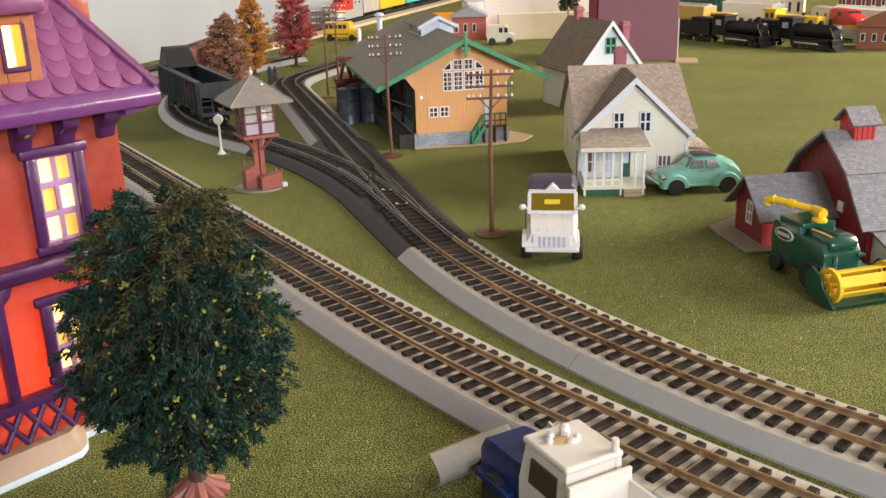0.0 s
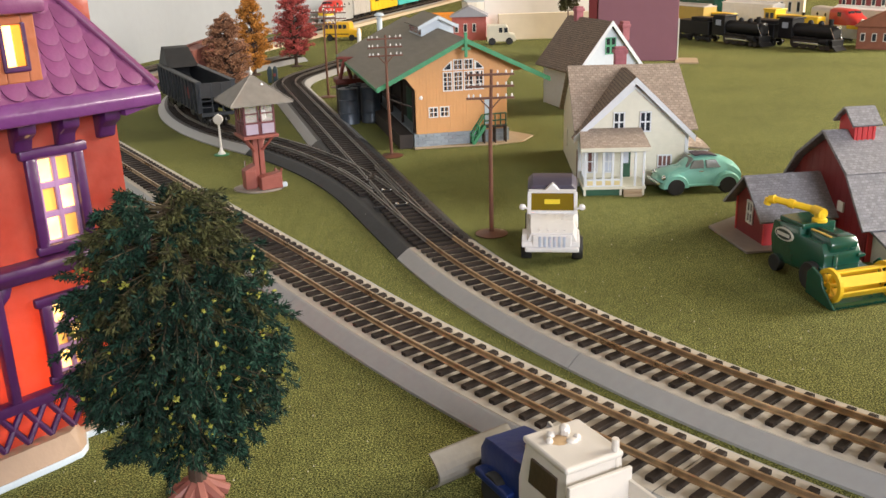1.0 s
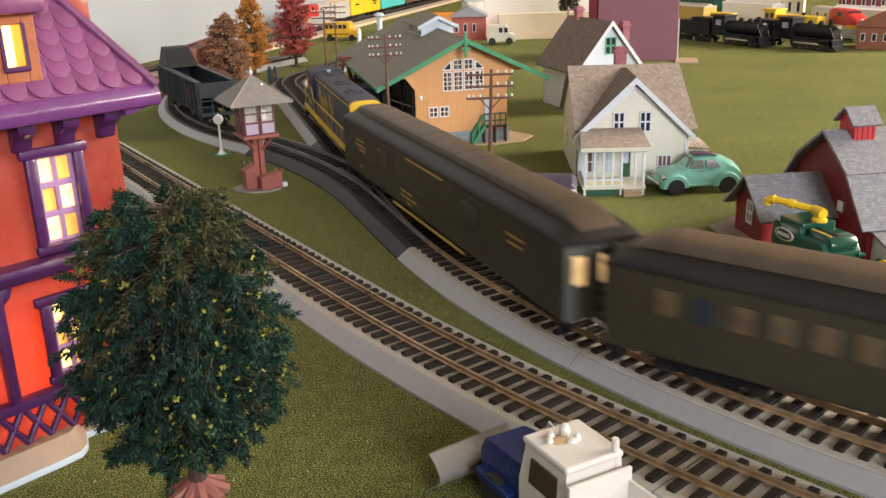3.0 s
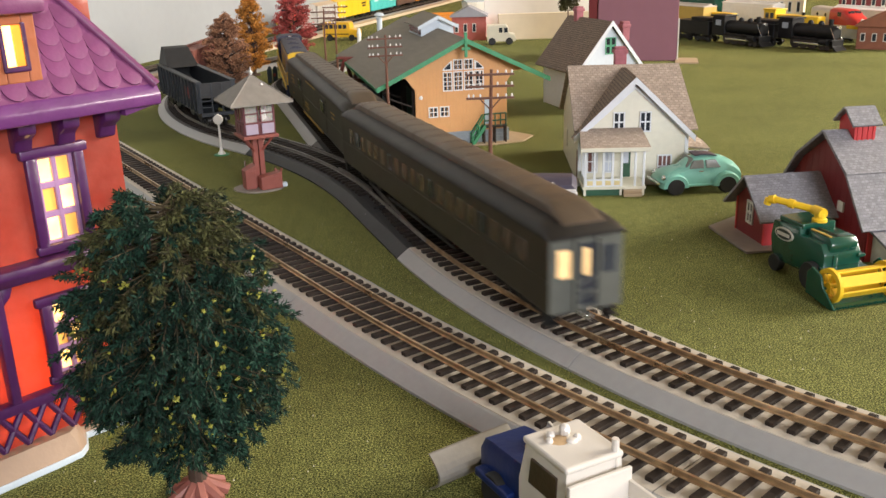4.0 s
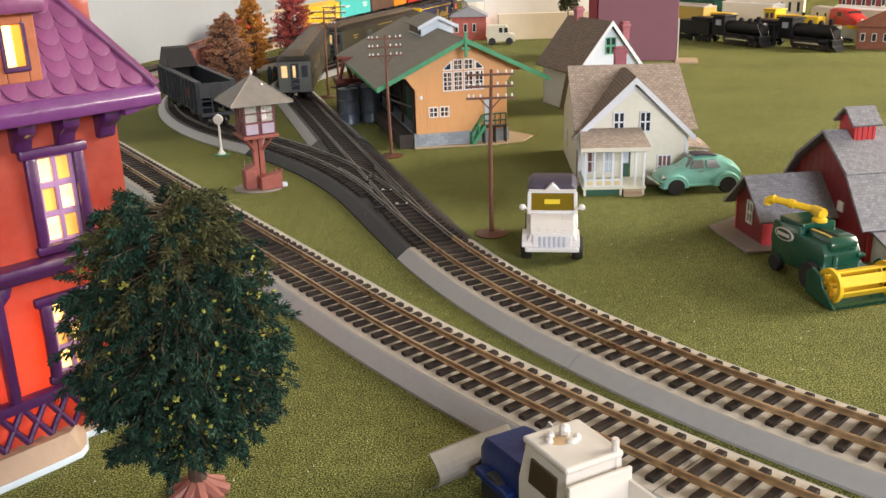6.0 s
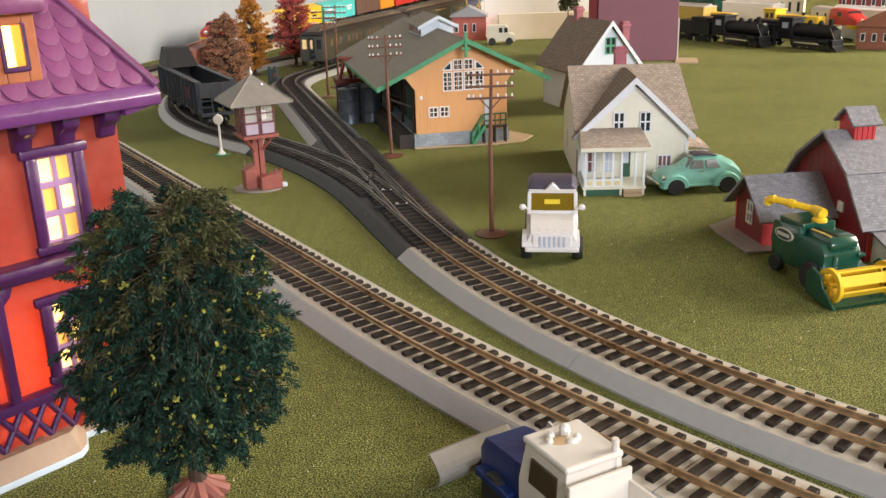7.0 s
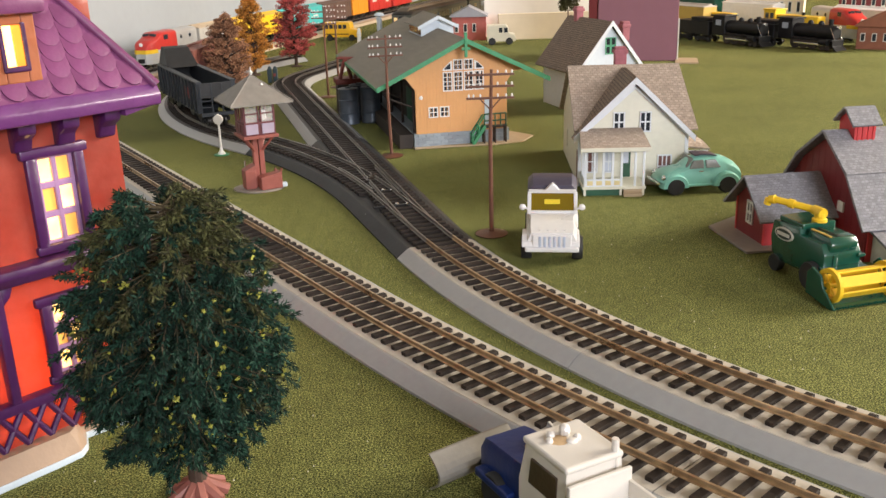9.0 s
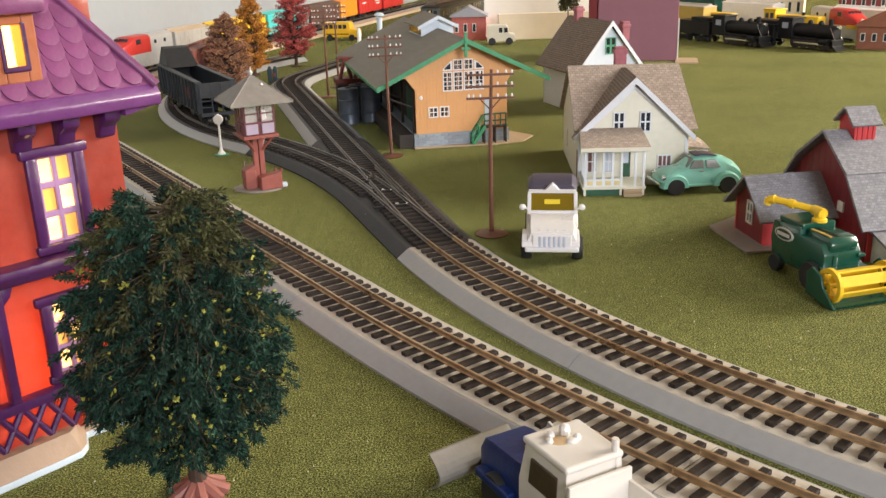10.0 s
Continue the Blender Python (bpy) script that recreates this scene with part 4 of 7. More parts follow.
    box(b, 63, 69.5, -0.9, 0.3, 18, 42, 0.2)
    part("door", b, BLUEGREY, wall, "pale blue-grey door")
    b = bmesh.new()
    box(b, 60, 82, -7, -0.6, 15.5, 17, 0.2)
    landing = part("landing", b, DARKWOOD_SHADE, t, "dark timber landing")
    for x in (61, 71, 81):
        for yy in (-6.5, -1.5):
            part("landing_post", B1(box, x - 0.6, x + 0.6, yy - 0.6, yy + 0.6, 0, 15.5), DARKWOOD_SHADE, landing)
    b = bmesh.new()
    for k in range(5):
        box(b, 50 + k * 2.1, 52.4 + k * 2.1, -7.4, -0.6, 2 + k * 2.9, 3 + k * 2.9)
    for yy in (-7.3, -1.0):
        prism(b, [(48, 0), (51, 0), (62, 15.5), (62, 18), (60, 18)], "y", yy - 0.5, yy + 0.5)
        rod(b, (49, yy, 10), (61, yy, 27), 0.7, None, 6)
        rod(b, (50, yy, 2), (50, yy, 11), 0.7, None, 6)
        rod(b, (55.5, yy, 8), (55.5, yy, 19), 0.7, None, 6)
    part("steps", b, GREENTRIM, t, "green wooden steps with handrails")
    b = bmesh.new()
    for x in (61, 66, 71, 76, 81):
        rod(b, (x, -6.6, 17), (x, -6.6, 28), 0.7, None, 6)
    for z in (22, 28):
        rod(b, (61, -6.6, z), (81, -6.6, z), 0.7, None, 6)
    part("railing", b, GREENDARK, t)
    b = bmesh.new()
    prism(b, [(-3, -4), (30, -6), (70, -11), (98, -6), (114, 14), (88, 60), (86, D), (-3, D)], "z", 0.2, 1.6, 0.3)
    part("base_plate", b, PLATFORM, t, "tan plastic base plate")
    return t


depot()


def clapboards(parent, w, z0, z1, y, cream, pitch=3.0, clip=None):
    """Horizontal lapped boards on a wall in the plane y; clip gives the half-width at a height."""
    n = int((z1 - z0) / pitch)
    for k in range(n):
        z = z0 + k * pitch
        a, c = (0, w) if clip is None else clip(z + pitch * 0.5)
        if c - a < 3:
            continue
        b = bmesh.new()
        prism(b, [(y - 0.45, z), (y + 0.2, z), (y + 0.2, z + pitch - 0.1), (y - 0.1, z + pitch - 0.1)], "x", a, c)
        part("clapboard", b, cream, parent)


BRICKRED = mat("plum_red_chimney_brick", (0.32, 0.10, 0.12), 0.6, var=0.2, grain=300, bump=0.2)
LACE = mat("lace_curtain_behind_glass", (0.55, 0.60, 0.70), 0.3, var=0.15, grain=300)
REDCURTAIN = mat("brown_red_curtain", (0.16, 0.06, 0.05), 0.5, var=0.2, grain=200)


def farmhouse(m, label, front, roofs, trim, shade, dark=False):
    """House with a cross gable over a full-width front and a small porch."""
    t = thing("house", m, label, "model house", "model houses")
    W, D, E, A = 79.0, 122.0, 38.5, 79.5
    mid = W / 2
    b = bmesh.new()
    prism(b, [(0, 0), (W, 0), (W, E), (mid, A - 4), (0, E)], "y", 0, 2)
    wall = part("gable_wall", b, front, t)

    def clip(z):
        if z < E:
            return 0.6, W - 0.6
        k = (z - E) / (A - 4 - E)
        return mid * k + 0.8, W - mid * k - 0.8
    clapboards(wall, W, 1, A - 8, 0, front, 2.6, clip)
    for x in (0, W - 2):
        b = bmesh.new()
        prism(b, [(0, 0), (D, 0), (D, E), (D / 2, A), (0, E)], "x", x, x + 2)
        sw = part("side_wall", b, front, t)
        b = bmesh.new()
        box(b, x - 0.6 if x == 0 else x, x + 2 if x == 0 else x + 2.6, -0.8, 1.6, 0, E, 0.2)
        part("corner_board", b, trim, t)
    b = bmesh.new()
    box(b, 0, W, D - 2, D, 0, E)
    part("rear_wall", b, front, t)
    # side wall opening and door seen in shade
    b = bmesh.new()
    box(b, -0.8, 0.4, 4, 8, 3, 26, 0.2)
    part("side_door", b, REDCURTAIN, t, "dark narrow side door")
    b = bmesh.new()
    box(b, -0.8, 0.4, 84, 92, 12, 26, 0.2)
    part("side_window", b, front, t, "blind side window")
    # main roof, ridge across, and the cross gable roof
    o = 5.0
    k = (A - E) / (D / 2)
    zf = E - o * k
    x0, x1 = -3.5, W + 3.5
    roof_slope("main_roof", ((x0, 2.2, E + 2.2 * k), (x1 + 4, 2.2, E + 2.2 * k), (x1, D / 2, A), (x0, D / 2, A)), 1.6, roofs, t, "front slope of shingles")
    roof_slope("main_roof", ((x1, D + o, zf), (x0, D + o, zf), (x0, D / 2, A), (x1, D / 2, A)), 1.6, roofs, t, "rear slope of shingles")
    kg = (A - 2 - E) / mid
    e = 4.5
    ze, zr = E - e * kg + 1.6, A - 1.0
    yg = D / 2 * 0.93
    for s in (-1, 1):
        xe = -e if s < 0 else W + e
        ym = 0.0
        q = ((xe, -4.5, ze), (xe, ym, ze), (mid, yg, zr), (mid, -4.5, zr))
        roof_slope("gable_roof", (q[1], q[0], q[3], q[2]) if s < 0 else q, 1.6, SHINGLE_BROWN if not dark else roofs, t, "brown shingled cross gable slope")
        b = bmesh.new()
        prism(b, [(xe, ze - 2.6), (mid, zr - 3.0), (mid, zr + 2.0), (xe, ze + 2.0)], "y", -5.6, -4.4)
        part("barge_board", b, trim, t, "pale grey barge board")
        b = bmesh.new()
        prism(b, [(xe * 0.5 + (2 if s < 0 else W / 2 - 2), ze - 0.2), (mid, zr - 7.0), (mid, zr - 4.5), (xe * 0.5 + (2 if s < 0 else W / 2 - 2), ze + 2.0)], "y", -1.6, -0.5)
        part("rake_trim", b, trim, t)
    # chimney
    b = bmesh.new()
    box(b, W * 0.43, W * 0.43 + 9, D / 2 + 4, D / 2 + 13, A - 12, A + 14, 0.4)
    box(b, W * 0.43 - 1, W * 0.43 + 10, D / 2 + 3, D / 2 + 14, A + 9, A + 12, 0.4)
    part("chimney", b, BRICKRED, t, "plum-red brick chimney")
    for x in (24.5, 43.5):
        window_unit(wall, x, 40.0, 8.4, 15.0, 2, 2, trim, DARKGLASS, -0.5, "window", 1.1)
    window_unit(wall, 57.5, 5.5, 10.5, 17.5, 3, 2, trim, REDCURTAIN, -0.5, "window", 0.9)
    if dark:
        return t
    # right-hand stub roof with bracket
    b = bmesh.new()
    slab(b, (W, 2, 27), (W + 17, 2, 25), (W + 17, 26, 26), (W, 26, 36), 1.4)
    part("side_canopy", b, roofs, t, "small shingled side canopy", uv=True)
    b = bmesh.new()
    box(b, W, W + 16, 2.6, 3.8, 22, 25, 0.2)
    rod(b, (W + 13, 3.2, 22), (W + 13, 3.2, 15), 0.8, None, 6)
    part("canopy_bracket", b, trim, t)
    # porch
    px, pw, pd, ph = 1.0, 43.0, 28.0, 26.5
    porch = part("porch_floor", B1(box, px - 1, px + pw + 1, -pd - 1, -0.6, 4.6, 6.6, 0.3), front, t, "cream porch floor")
    b = bmesh.new()
    box(b, px, px + pw - 16, -pd, -pd + 1, 0, 4.6)
    box(b, px, px + 1, -pd, -0.6, 0, 4.6)
    part("porch_skirt", b, GREENDARK, porch, "dark green porch lattice")
    for x in (px, px + pw - 17.5, px + pw - 1.6):
        b = bmesh.new()
        box(b, x, x + 1.6, -pd - 0.5, -pd + 0.9, 0, 4.6)
        part("porch_footing", b, front, porch)
    b = bmesh.new()
    box(b, px + pw - 15, px + pw - 2, -pd - 5, -pd, 0, 2.4, 0.3)
    box(b, px + pw - 15, px + pw - 2, -pd - 2.4, -pd, 2.4, 4.6, 0.3)
    part("porch_step", b, PLATFORM, porch, "tan porch steps")
    for k in range(5):
        x = px + 0.2 + k * (pw - 17.5) / 4
        b = bmesh.new()
        box(b, x, x + 1.7, -pd, -pd + 1.6, 6.6, ph + 6, 0.2)
        part("porch_post", b, trim, porch)
    for x in (px + pw - 7.6, px + pw - 1.6):
        b = bmesh.new()
        box(b, x, x + 1.6, -pd, -pd + 1.6, 6.6, ph + 6, 0.2)
        part("porch_post", b, trim, porch)
    for yy in (-pd + 8, -pd + 16):
        b = bmesh.new()
        box(b, px + 0.2, px + 1.8, yy, yy + 1.6, 6.6, ph + 6, 0.2)
        part("porch_post", b, trim, porch)
    b = bmesh.new()
    box(b, px, px + pw - 17, -pd + 0.2, -pd + 1.2, 6.6, 12, 0.1)
    box(b, px + 0.2, px + 1.2, -pd, -0.6, 6.6, 12, 0.1)
    part("porch_panel", b, trim, porch, "white panelled porch rail")
    for k in range(4):
        x = px + 2.4 + k * (pw - 17.5) / 4
        b = bmesh.new()
        box(b, x, x + 4, -pd - 0.1, -pd + 0.4, 7.6, 10.8)
        part("porch_inset", b, YELLOWCREAM, porch, "pale yellow panel")
    b = bmesh.new()
    box(b, px - 0.5, px + pw + 0.5, -pd - 0.4, -0.6, ph + 5, ph + 8, 0.2)
    part("porch_beam", b, trim, porch)
    b = bmesh.new()
    slab(b, (px - 3, -pd - 4, ph + 7.5), (px + pw + 3, -pd - 4, ph + 7.5), (px + pw + 1, -0.5, ph + 15.5), (px - 1, -0.5, ph + 15.5), 1.5)
    part("porch_roof", b, roofs, porch, "tan shingled porch roof", uv=True)
    b = bmesh.new()
    box(b, px - 3, px + pw + 3, -pd - 4.6, -pd - 3.8, ph + 6.2, ph + 9, 0.2)
    part("porch_fascia", b, front, porch)
    b = bmesh.new()
    box(b, 31, 38, -0.9, 0.2, 6.6, 29, 0.2)
    d = part("front_door", b, GREENDARK, t, "dark green front door")
    b = bmesh.new()
    box(b, 32.5, 36.5, -1.2, -0.7, 17, 27, 0.2)
    part("door_pane", b, LACE, d)
    window_unit(wall, 6, 10, 8, 17, 2, 2, trim, REDCURTAIN, -0.5, "window", 0.8)
    window_unit(wall, 18, 10, 8, 17, 2, 2, trim, LACE, -0.5, "window", 0.8)
    return t


YELLOWCREAM = mat("pale_yellow_panel", (0.66, 0.55, 0.28), 0.5, var=0.08, grain=200)
WHITETRIM = mat("pale_blue_white_trim", (0.70, 0.73, 0.76), 0.45, var=0.05, grain=200)
farmhouse(mm(102, 663, 0, -2.5), "cream clapboard farmhouse with tan shingle roof and small porch", CREAM, SHINGLE_TAN, WHITETRIM, 0)
WHITESIDE = mat("cool_white_siding", (0.64, 0.69, 0.74), 0.5, var=0.05, grain=200)
GREENSHUT = mat("light_green_shutter", (0.10, 0.36, 0.20), 0.5, var=0.1, grain=200)


def rear_house():
    """Plain gabled house behind the farmhouse: white gable, brown shingles, green window, red chimneys."""
    t = thing("house", mm(146, 950, 0, 18), "white gabled house with brown shingle roof and green window", "model house", "model houses")
    W, D, E, A = 66.0, 90.0, 50.0, 92.0
    mid = W / 2
    b = bmesh.new()
    prism(b, [(0, 0), (W, 0), (W, E), (mid, A - 3), (0, E)], "y", 0, 2)
    wall = part("gable_wall", b, WHITESIDE, t)
    for x in (0, W - 2):
        b = bmesh.new()
        box(b, x, x + 2, 2, D, 0, E)
        part("side_wall", b, WHITESIDE, t)
    b = bmesh.new()
    prism(b, [(0, 0), (W, 0), (W, E), (mid, A - 3), (0, E)], "y", D - 2, D)
    part("rear_wall", b, WHITESIDE, t)
    k = (A - E) / mid
    for s in (-1, 1):
        xe = -7 if s < 0 else W + 7
        ze = E - 7 * k
        q = ((xe, -5, ze), (xe, D + 5, ze), (mid, D + 5, A), (mid, -5, A))
        roof_slope("roof", (q[1], q[0], q[3], q[2]) if s < 0 else q, 1.8, SHINGLE_BROWN, t, "brown shingled roof slope")
        b = bmesh.new()
        prism(b, [(xe, ze - 3), (mid, A - 3), (mid, A + 2.2), (xe, ze + 2.2)], "y", -6.2, -4.8)
        part("barge_board", b, WHITETRIM, t, "pale barge board")
    window_unit(wall, mid - 5, 60, 12, 17, 2, 2, GREENSHUT, DARKGLASS, 0, "window", 2.0)
    for x, yy in ((mid - 5, 66), (mid + 26, 20)):
        b = bmesh.new()
        box(b, x, x + 8, yy, yy + 8, A - 22, A + 12 if x < mid else A - 2, 0.4)
        box(b, x - 1, x + 9, yy - 1, yy + 9, A + 7 if x < mid else A - 8, A + 10 if x < mid else A - 5, 0.4)
        part("chimney", b, BRICKRED, t, "plum-red brick chimney")


rear_house()

BARNRED = mat("barn_red_siding", (0.165, 0.012, 0.014), 0.5, var=0.12, grain=200, bump=0.08, stretch=(1, 1, 0.2))
# trim red; on the front boarding its brightness stands in for light
PINKRED = mat("red_trim_and_lit_front", (0.55, 0.045, 0.050), 0.5, var=0.1, grain=200)
WHITEPAINT = mat("aged_white_paint", (0.66, 0.64, 0.58), 0.55, var=0.1, grain=200)
PLATEGREY = mat("grey_brown_base_plate", (0.24, 0.20, 0.17), 0.6, var=0.15, grain=150)


def barn():
    """Gambrel barn whose gable looks along -x, with a small gabled wing, ridge cupola and lean-to."""
    t = thing("barn", mm(182.5, 545, 0, 8), "dark red gambrel barn with grey shingles, a gabled wing and cupola", "model barn")
    # local axes: x into the barn, -y along the gable towards the viewer
    # wing
    wl, ww, we, wa = 50.0, 36.0, 22.5, 38.5
    b = bmesh.new()
    prism(b, [(0, 0), (-ww, 0), (-ww, we), (-ww / 2, wa - 1.5), (0, we)], "x", 0, wl)
    wing = part("wing", b, BARNRED, t, "dark red boarded wing")
    for x0, x1, y0, y1 in ((-0.4, 1.6, -ww - 0.4, -ww + 1.2), (-0.4, 1.6, -1.2, 0.4)):
        b = bmesh.new()
        box(b, x0, x1, y0, y1, 0, we)
        part("corner_board", b, PINKRED, wing)
    # wing front: light on this side painted as a brighter red than the gable
    b = bmesh.new()
    box(b, 0.8, wl, -ww - 0.5, -ww, 0.5, we - 0.5)
    part("front_boarding", b, PINKRED, wing, "red front boarding, brightened as the lit side")
    k = (wa - we) / (ww / 2)
    for s in (-1, 1):
        ye = -ww - 6 if s < 0 else 6
        q = ((-6, ye, we - 6 * k), (wl + 20, ye, we - 6 * k), (wl + 20, -ww / 2, wa), (-6, -ww / 2, wa))
        roof_slope("wing_roof", q if s < 0 else (q[1], q[0], q[3], q[2]), 1.5, SHINGLE_GREY, wing, "grey shingled wing roof")
    for y0, y1, z0, z1 in ((-22, -14, 10, 24),):
        b = bmesh.new()
        for q in ((y0, y0 + 1.3, z0, z1), (y1 - 1.3, y1, z0, z1), (y0, y1, z0, z0 + 1.3), (y0, y1, z1 - 1.3, z1), (y0, y1, (z0 + z1) / 2 - 0.6, (z0 + z1) / 2 + 0.6), ((y0 + y1) / 2 - 0.6, (y0 + y1) / 2 + 0.6, z0, z1)):
            box(b, -0.9, 0.2, q[0], q[1], q[2], q[3])
        wn_ = part("window", b, WHITEPAINT, wing, "aged white window frame")
        b = bmesh.new()
        box(b, -0.3, 0.2, y0 + 1, y1 - 1, z0 + 1, z1 - 1)
        part("pane", b, DARKGLASS, wn_)
    # main barn, gable plane at x = gx
    gx, by, bf, bd = 42.0, 20.0, -70.0, 130.0
    mid = (by + bf) / 2
    e0, z1, a = 21.5, 44.5, 63.0
    hw1 = (by - bf) / 2
    hw2 = hw1 * 0.59
    out = [(mid - hw1, 0), (mid + hw1, 0), (mid + hw1, e0), (mid + hw2, z1), (mid, a), (mid - hw2, z1), (mid - hw1, e0)]
    b = bmesh.new()
    prism(b, out, "x", gx, gx + bd)
    body = part("barn_body", b, BARNRED, t, "dark red boarded barn body")
    for kk in range(14):
        yy = mid - hw1 + 2 + kk * (2 * hw1 - 4) / 13
        d = abs(yy - mid)
        top = z1 + (a - z1) * (1 - d / hw2) if d < hw2 else e0 + (z1 - e0) * (hw1 - d) / (hw1 - hw2)
        b = bmesh.new()
        box(b, gx - 0.15, gx + 0.2, yy - 0.25, yy + 0.25, 1, top - 1)
        part("batten", b, BARNRED, body)
    # barn front likewise painted brighter than the shaded gable
    b = bmesh.new()
    box(b, gx + 1, gx + bd, bf - 0.8, bf, 0, e0)
    part("front_boarding", b, PINKRED, body, "red front boarding, brightened as the lit side")
    lo, hi = e0 - 3, a
    for s in (-1, 1):
        q = ((gx - 5, mid + s * (hw1 + 3.5), lo), (gx + bd, mid + s * (hw1 + 3.5), lo), (gx + bd, mid + s * hw2, z1 + 1), (gx - 5, mid + s * hw2, z1 + 1))
        roof_slope("lower_roof", q if s < 0 else (q[1], q[0], q[3], q[2]), 1.6, SHINGLE_GREY, body, "steep grey shingled slope")
        q = ((gx - 5, mid + s * (hw2 + 1), z1 + 0.4), (gx + bd, mid + s * (hw2 + 1), z1 + 0.4), (gx + bd, mid, a + 1.4), (gx - 5, mid, a + 1.4))
        roof_slope("upper_roof", q if s < 0 else (q[1], q[0], q[3], q[2]), 1.8, SHINGLE_GREY, body, "upper grey shingled slope")
    b = bmesh.new()
    for q in ((-47, -41, 22, 28),):
        box(b, gx - 1.0, gx, q[0], q[1], q[2], q[3], 0.2)
    part("loft_window", b, WHITEPAINT, body, "aged white loft window")
    # cupola astride the ridge
    cx = gx + 10
    b = bmesh.new()
    prism(b, [(mid - 8, a - 12), (mid + 8, a - 12), (mid + 8, a + 8), (mid, a + 13.5), (mid - 8, a + 8)], "x", cx, cx + 13)
    cup = part("cupola", b, PINKRED, t, "bright red ridge cupola")
    for kk in range(4):
        b = bmesh.new()
        box(b, cx + 1.5 + kk * 3.2, cx + 2.3 + kk * 3.2, mid - 8.6, mid - 7.8, a - 7.5, a + 7.0)
        part("slat", b, PINKRED, cup)
    for s in (-1, 1):
        q = ((cx - 3, mid + s * 10, a + 5.8), (cx + 15.5, mid + s * 10, a + 5.8), (cx + 15.5, mid, a + 14.8), (cx - 3, mid, a + 14.8))
        roof_slope("cupola_roof", q if s < 0 else (q[1], q[0], q[3], q[2]), 1.4, SHINGLE_GREY, cup, "grey shingled cupola roof")
    # lean-to at the front
    b = bmesh.new()
    prism(b, [(bf - 1, 0), (bf - 34, 0), (bf - 34, 8), (bf - 1, 17)], "x", gx + 4, gx + bd)
    lean = part("lean_to", b, WHITEPAINT, t, "aged white walled lean-to")
    q = ((gx + 1, bf - 38, 7.0), (gx + bd, bf - 38, 7.0), (gx + bd, bf - 1, 18), (gx + 1, bf - 1, 18))
    roof_slope("lean_to_roof", q, 1.4, SHINGLE_GREY, lean, "grey shingled lean-to roof")
    b = bmesh.new()
    prism(b, [(-14, 8), (-14, -44), (gx + 4, -46), (gx + bd, -46), (gx + bd, 30), (20, 30)], "z", 0.2, 1.8, 0.3)
    part("base_plate", b, PLATEGREY, t, "grey-brown base plate")


barn()


def silo_block():
    """Tall mauve-painted block standing behind the houses."""
    t = thing("tall_block", mm(236, 1376, 0, -13), "tall plain mauve building block with pale edge", "model building")
    mauve = mat("matt_mauve_paint", (0.27, 0.115, 0.150), 0.7, var=0.04, grain=60, bump=0.04)
    b = bmesh.new()
    box(b, 0, 114, 0, 90, 0, 230, 0.8)
    part("block_wall", b, mauve, t)
    b = bmesh.new()
    box(b, 114.2, 116, -0.5, 4, 0, 60, 0.3)
    part("pale_edge_strip", b, WHITEPAINT, t, "pale peeling edge strip")
    b = bmesh.new()
    box(b, -14, -1, 4, 60, 0, 230, 0.8)
    part("red_side_panel", b, BARNRED, t, "dark red side panel")
    b = bmesh.new()
    box(b, 112, 144, -34, 20, 0.2, 2.2, 0.4)
    part("base_slab", b, PLATFORM, t, "tan base slab")


silo_block()


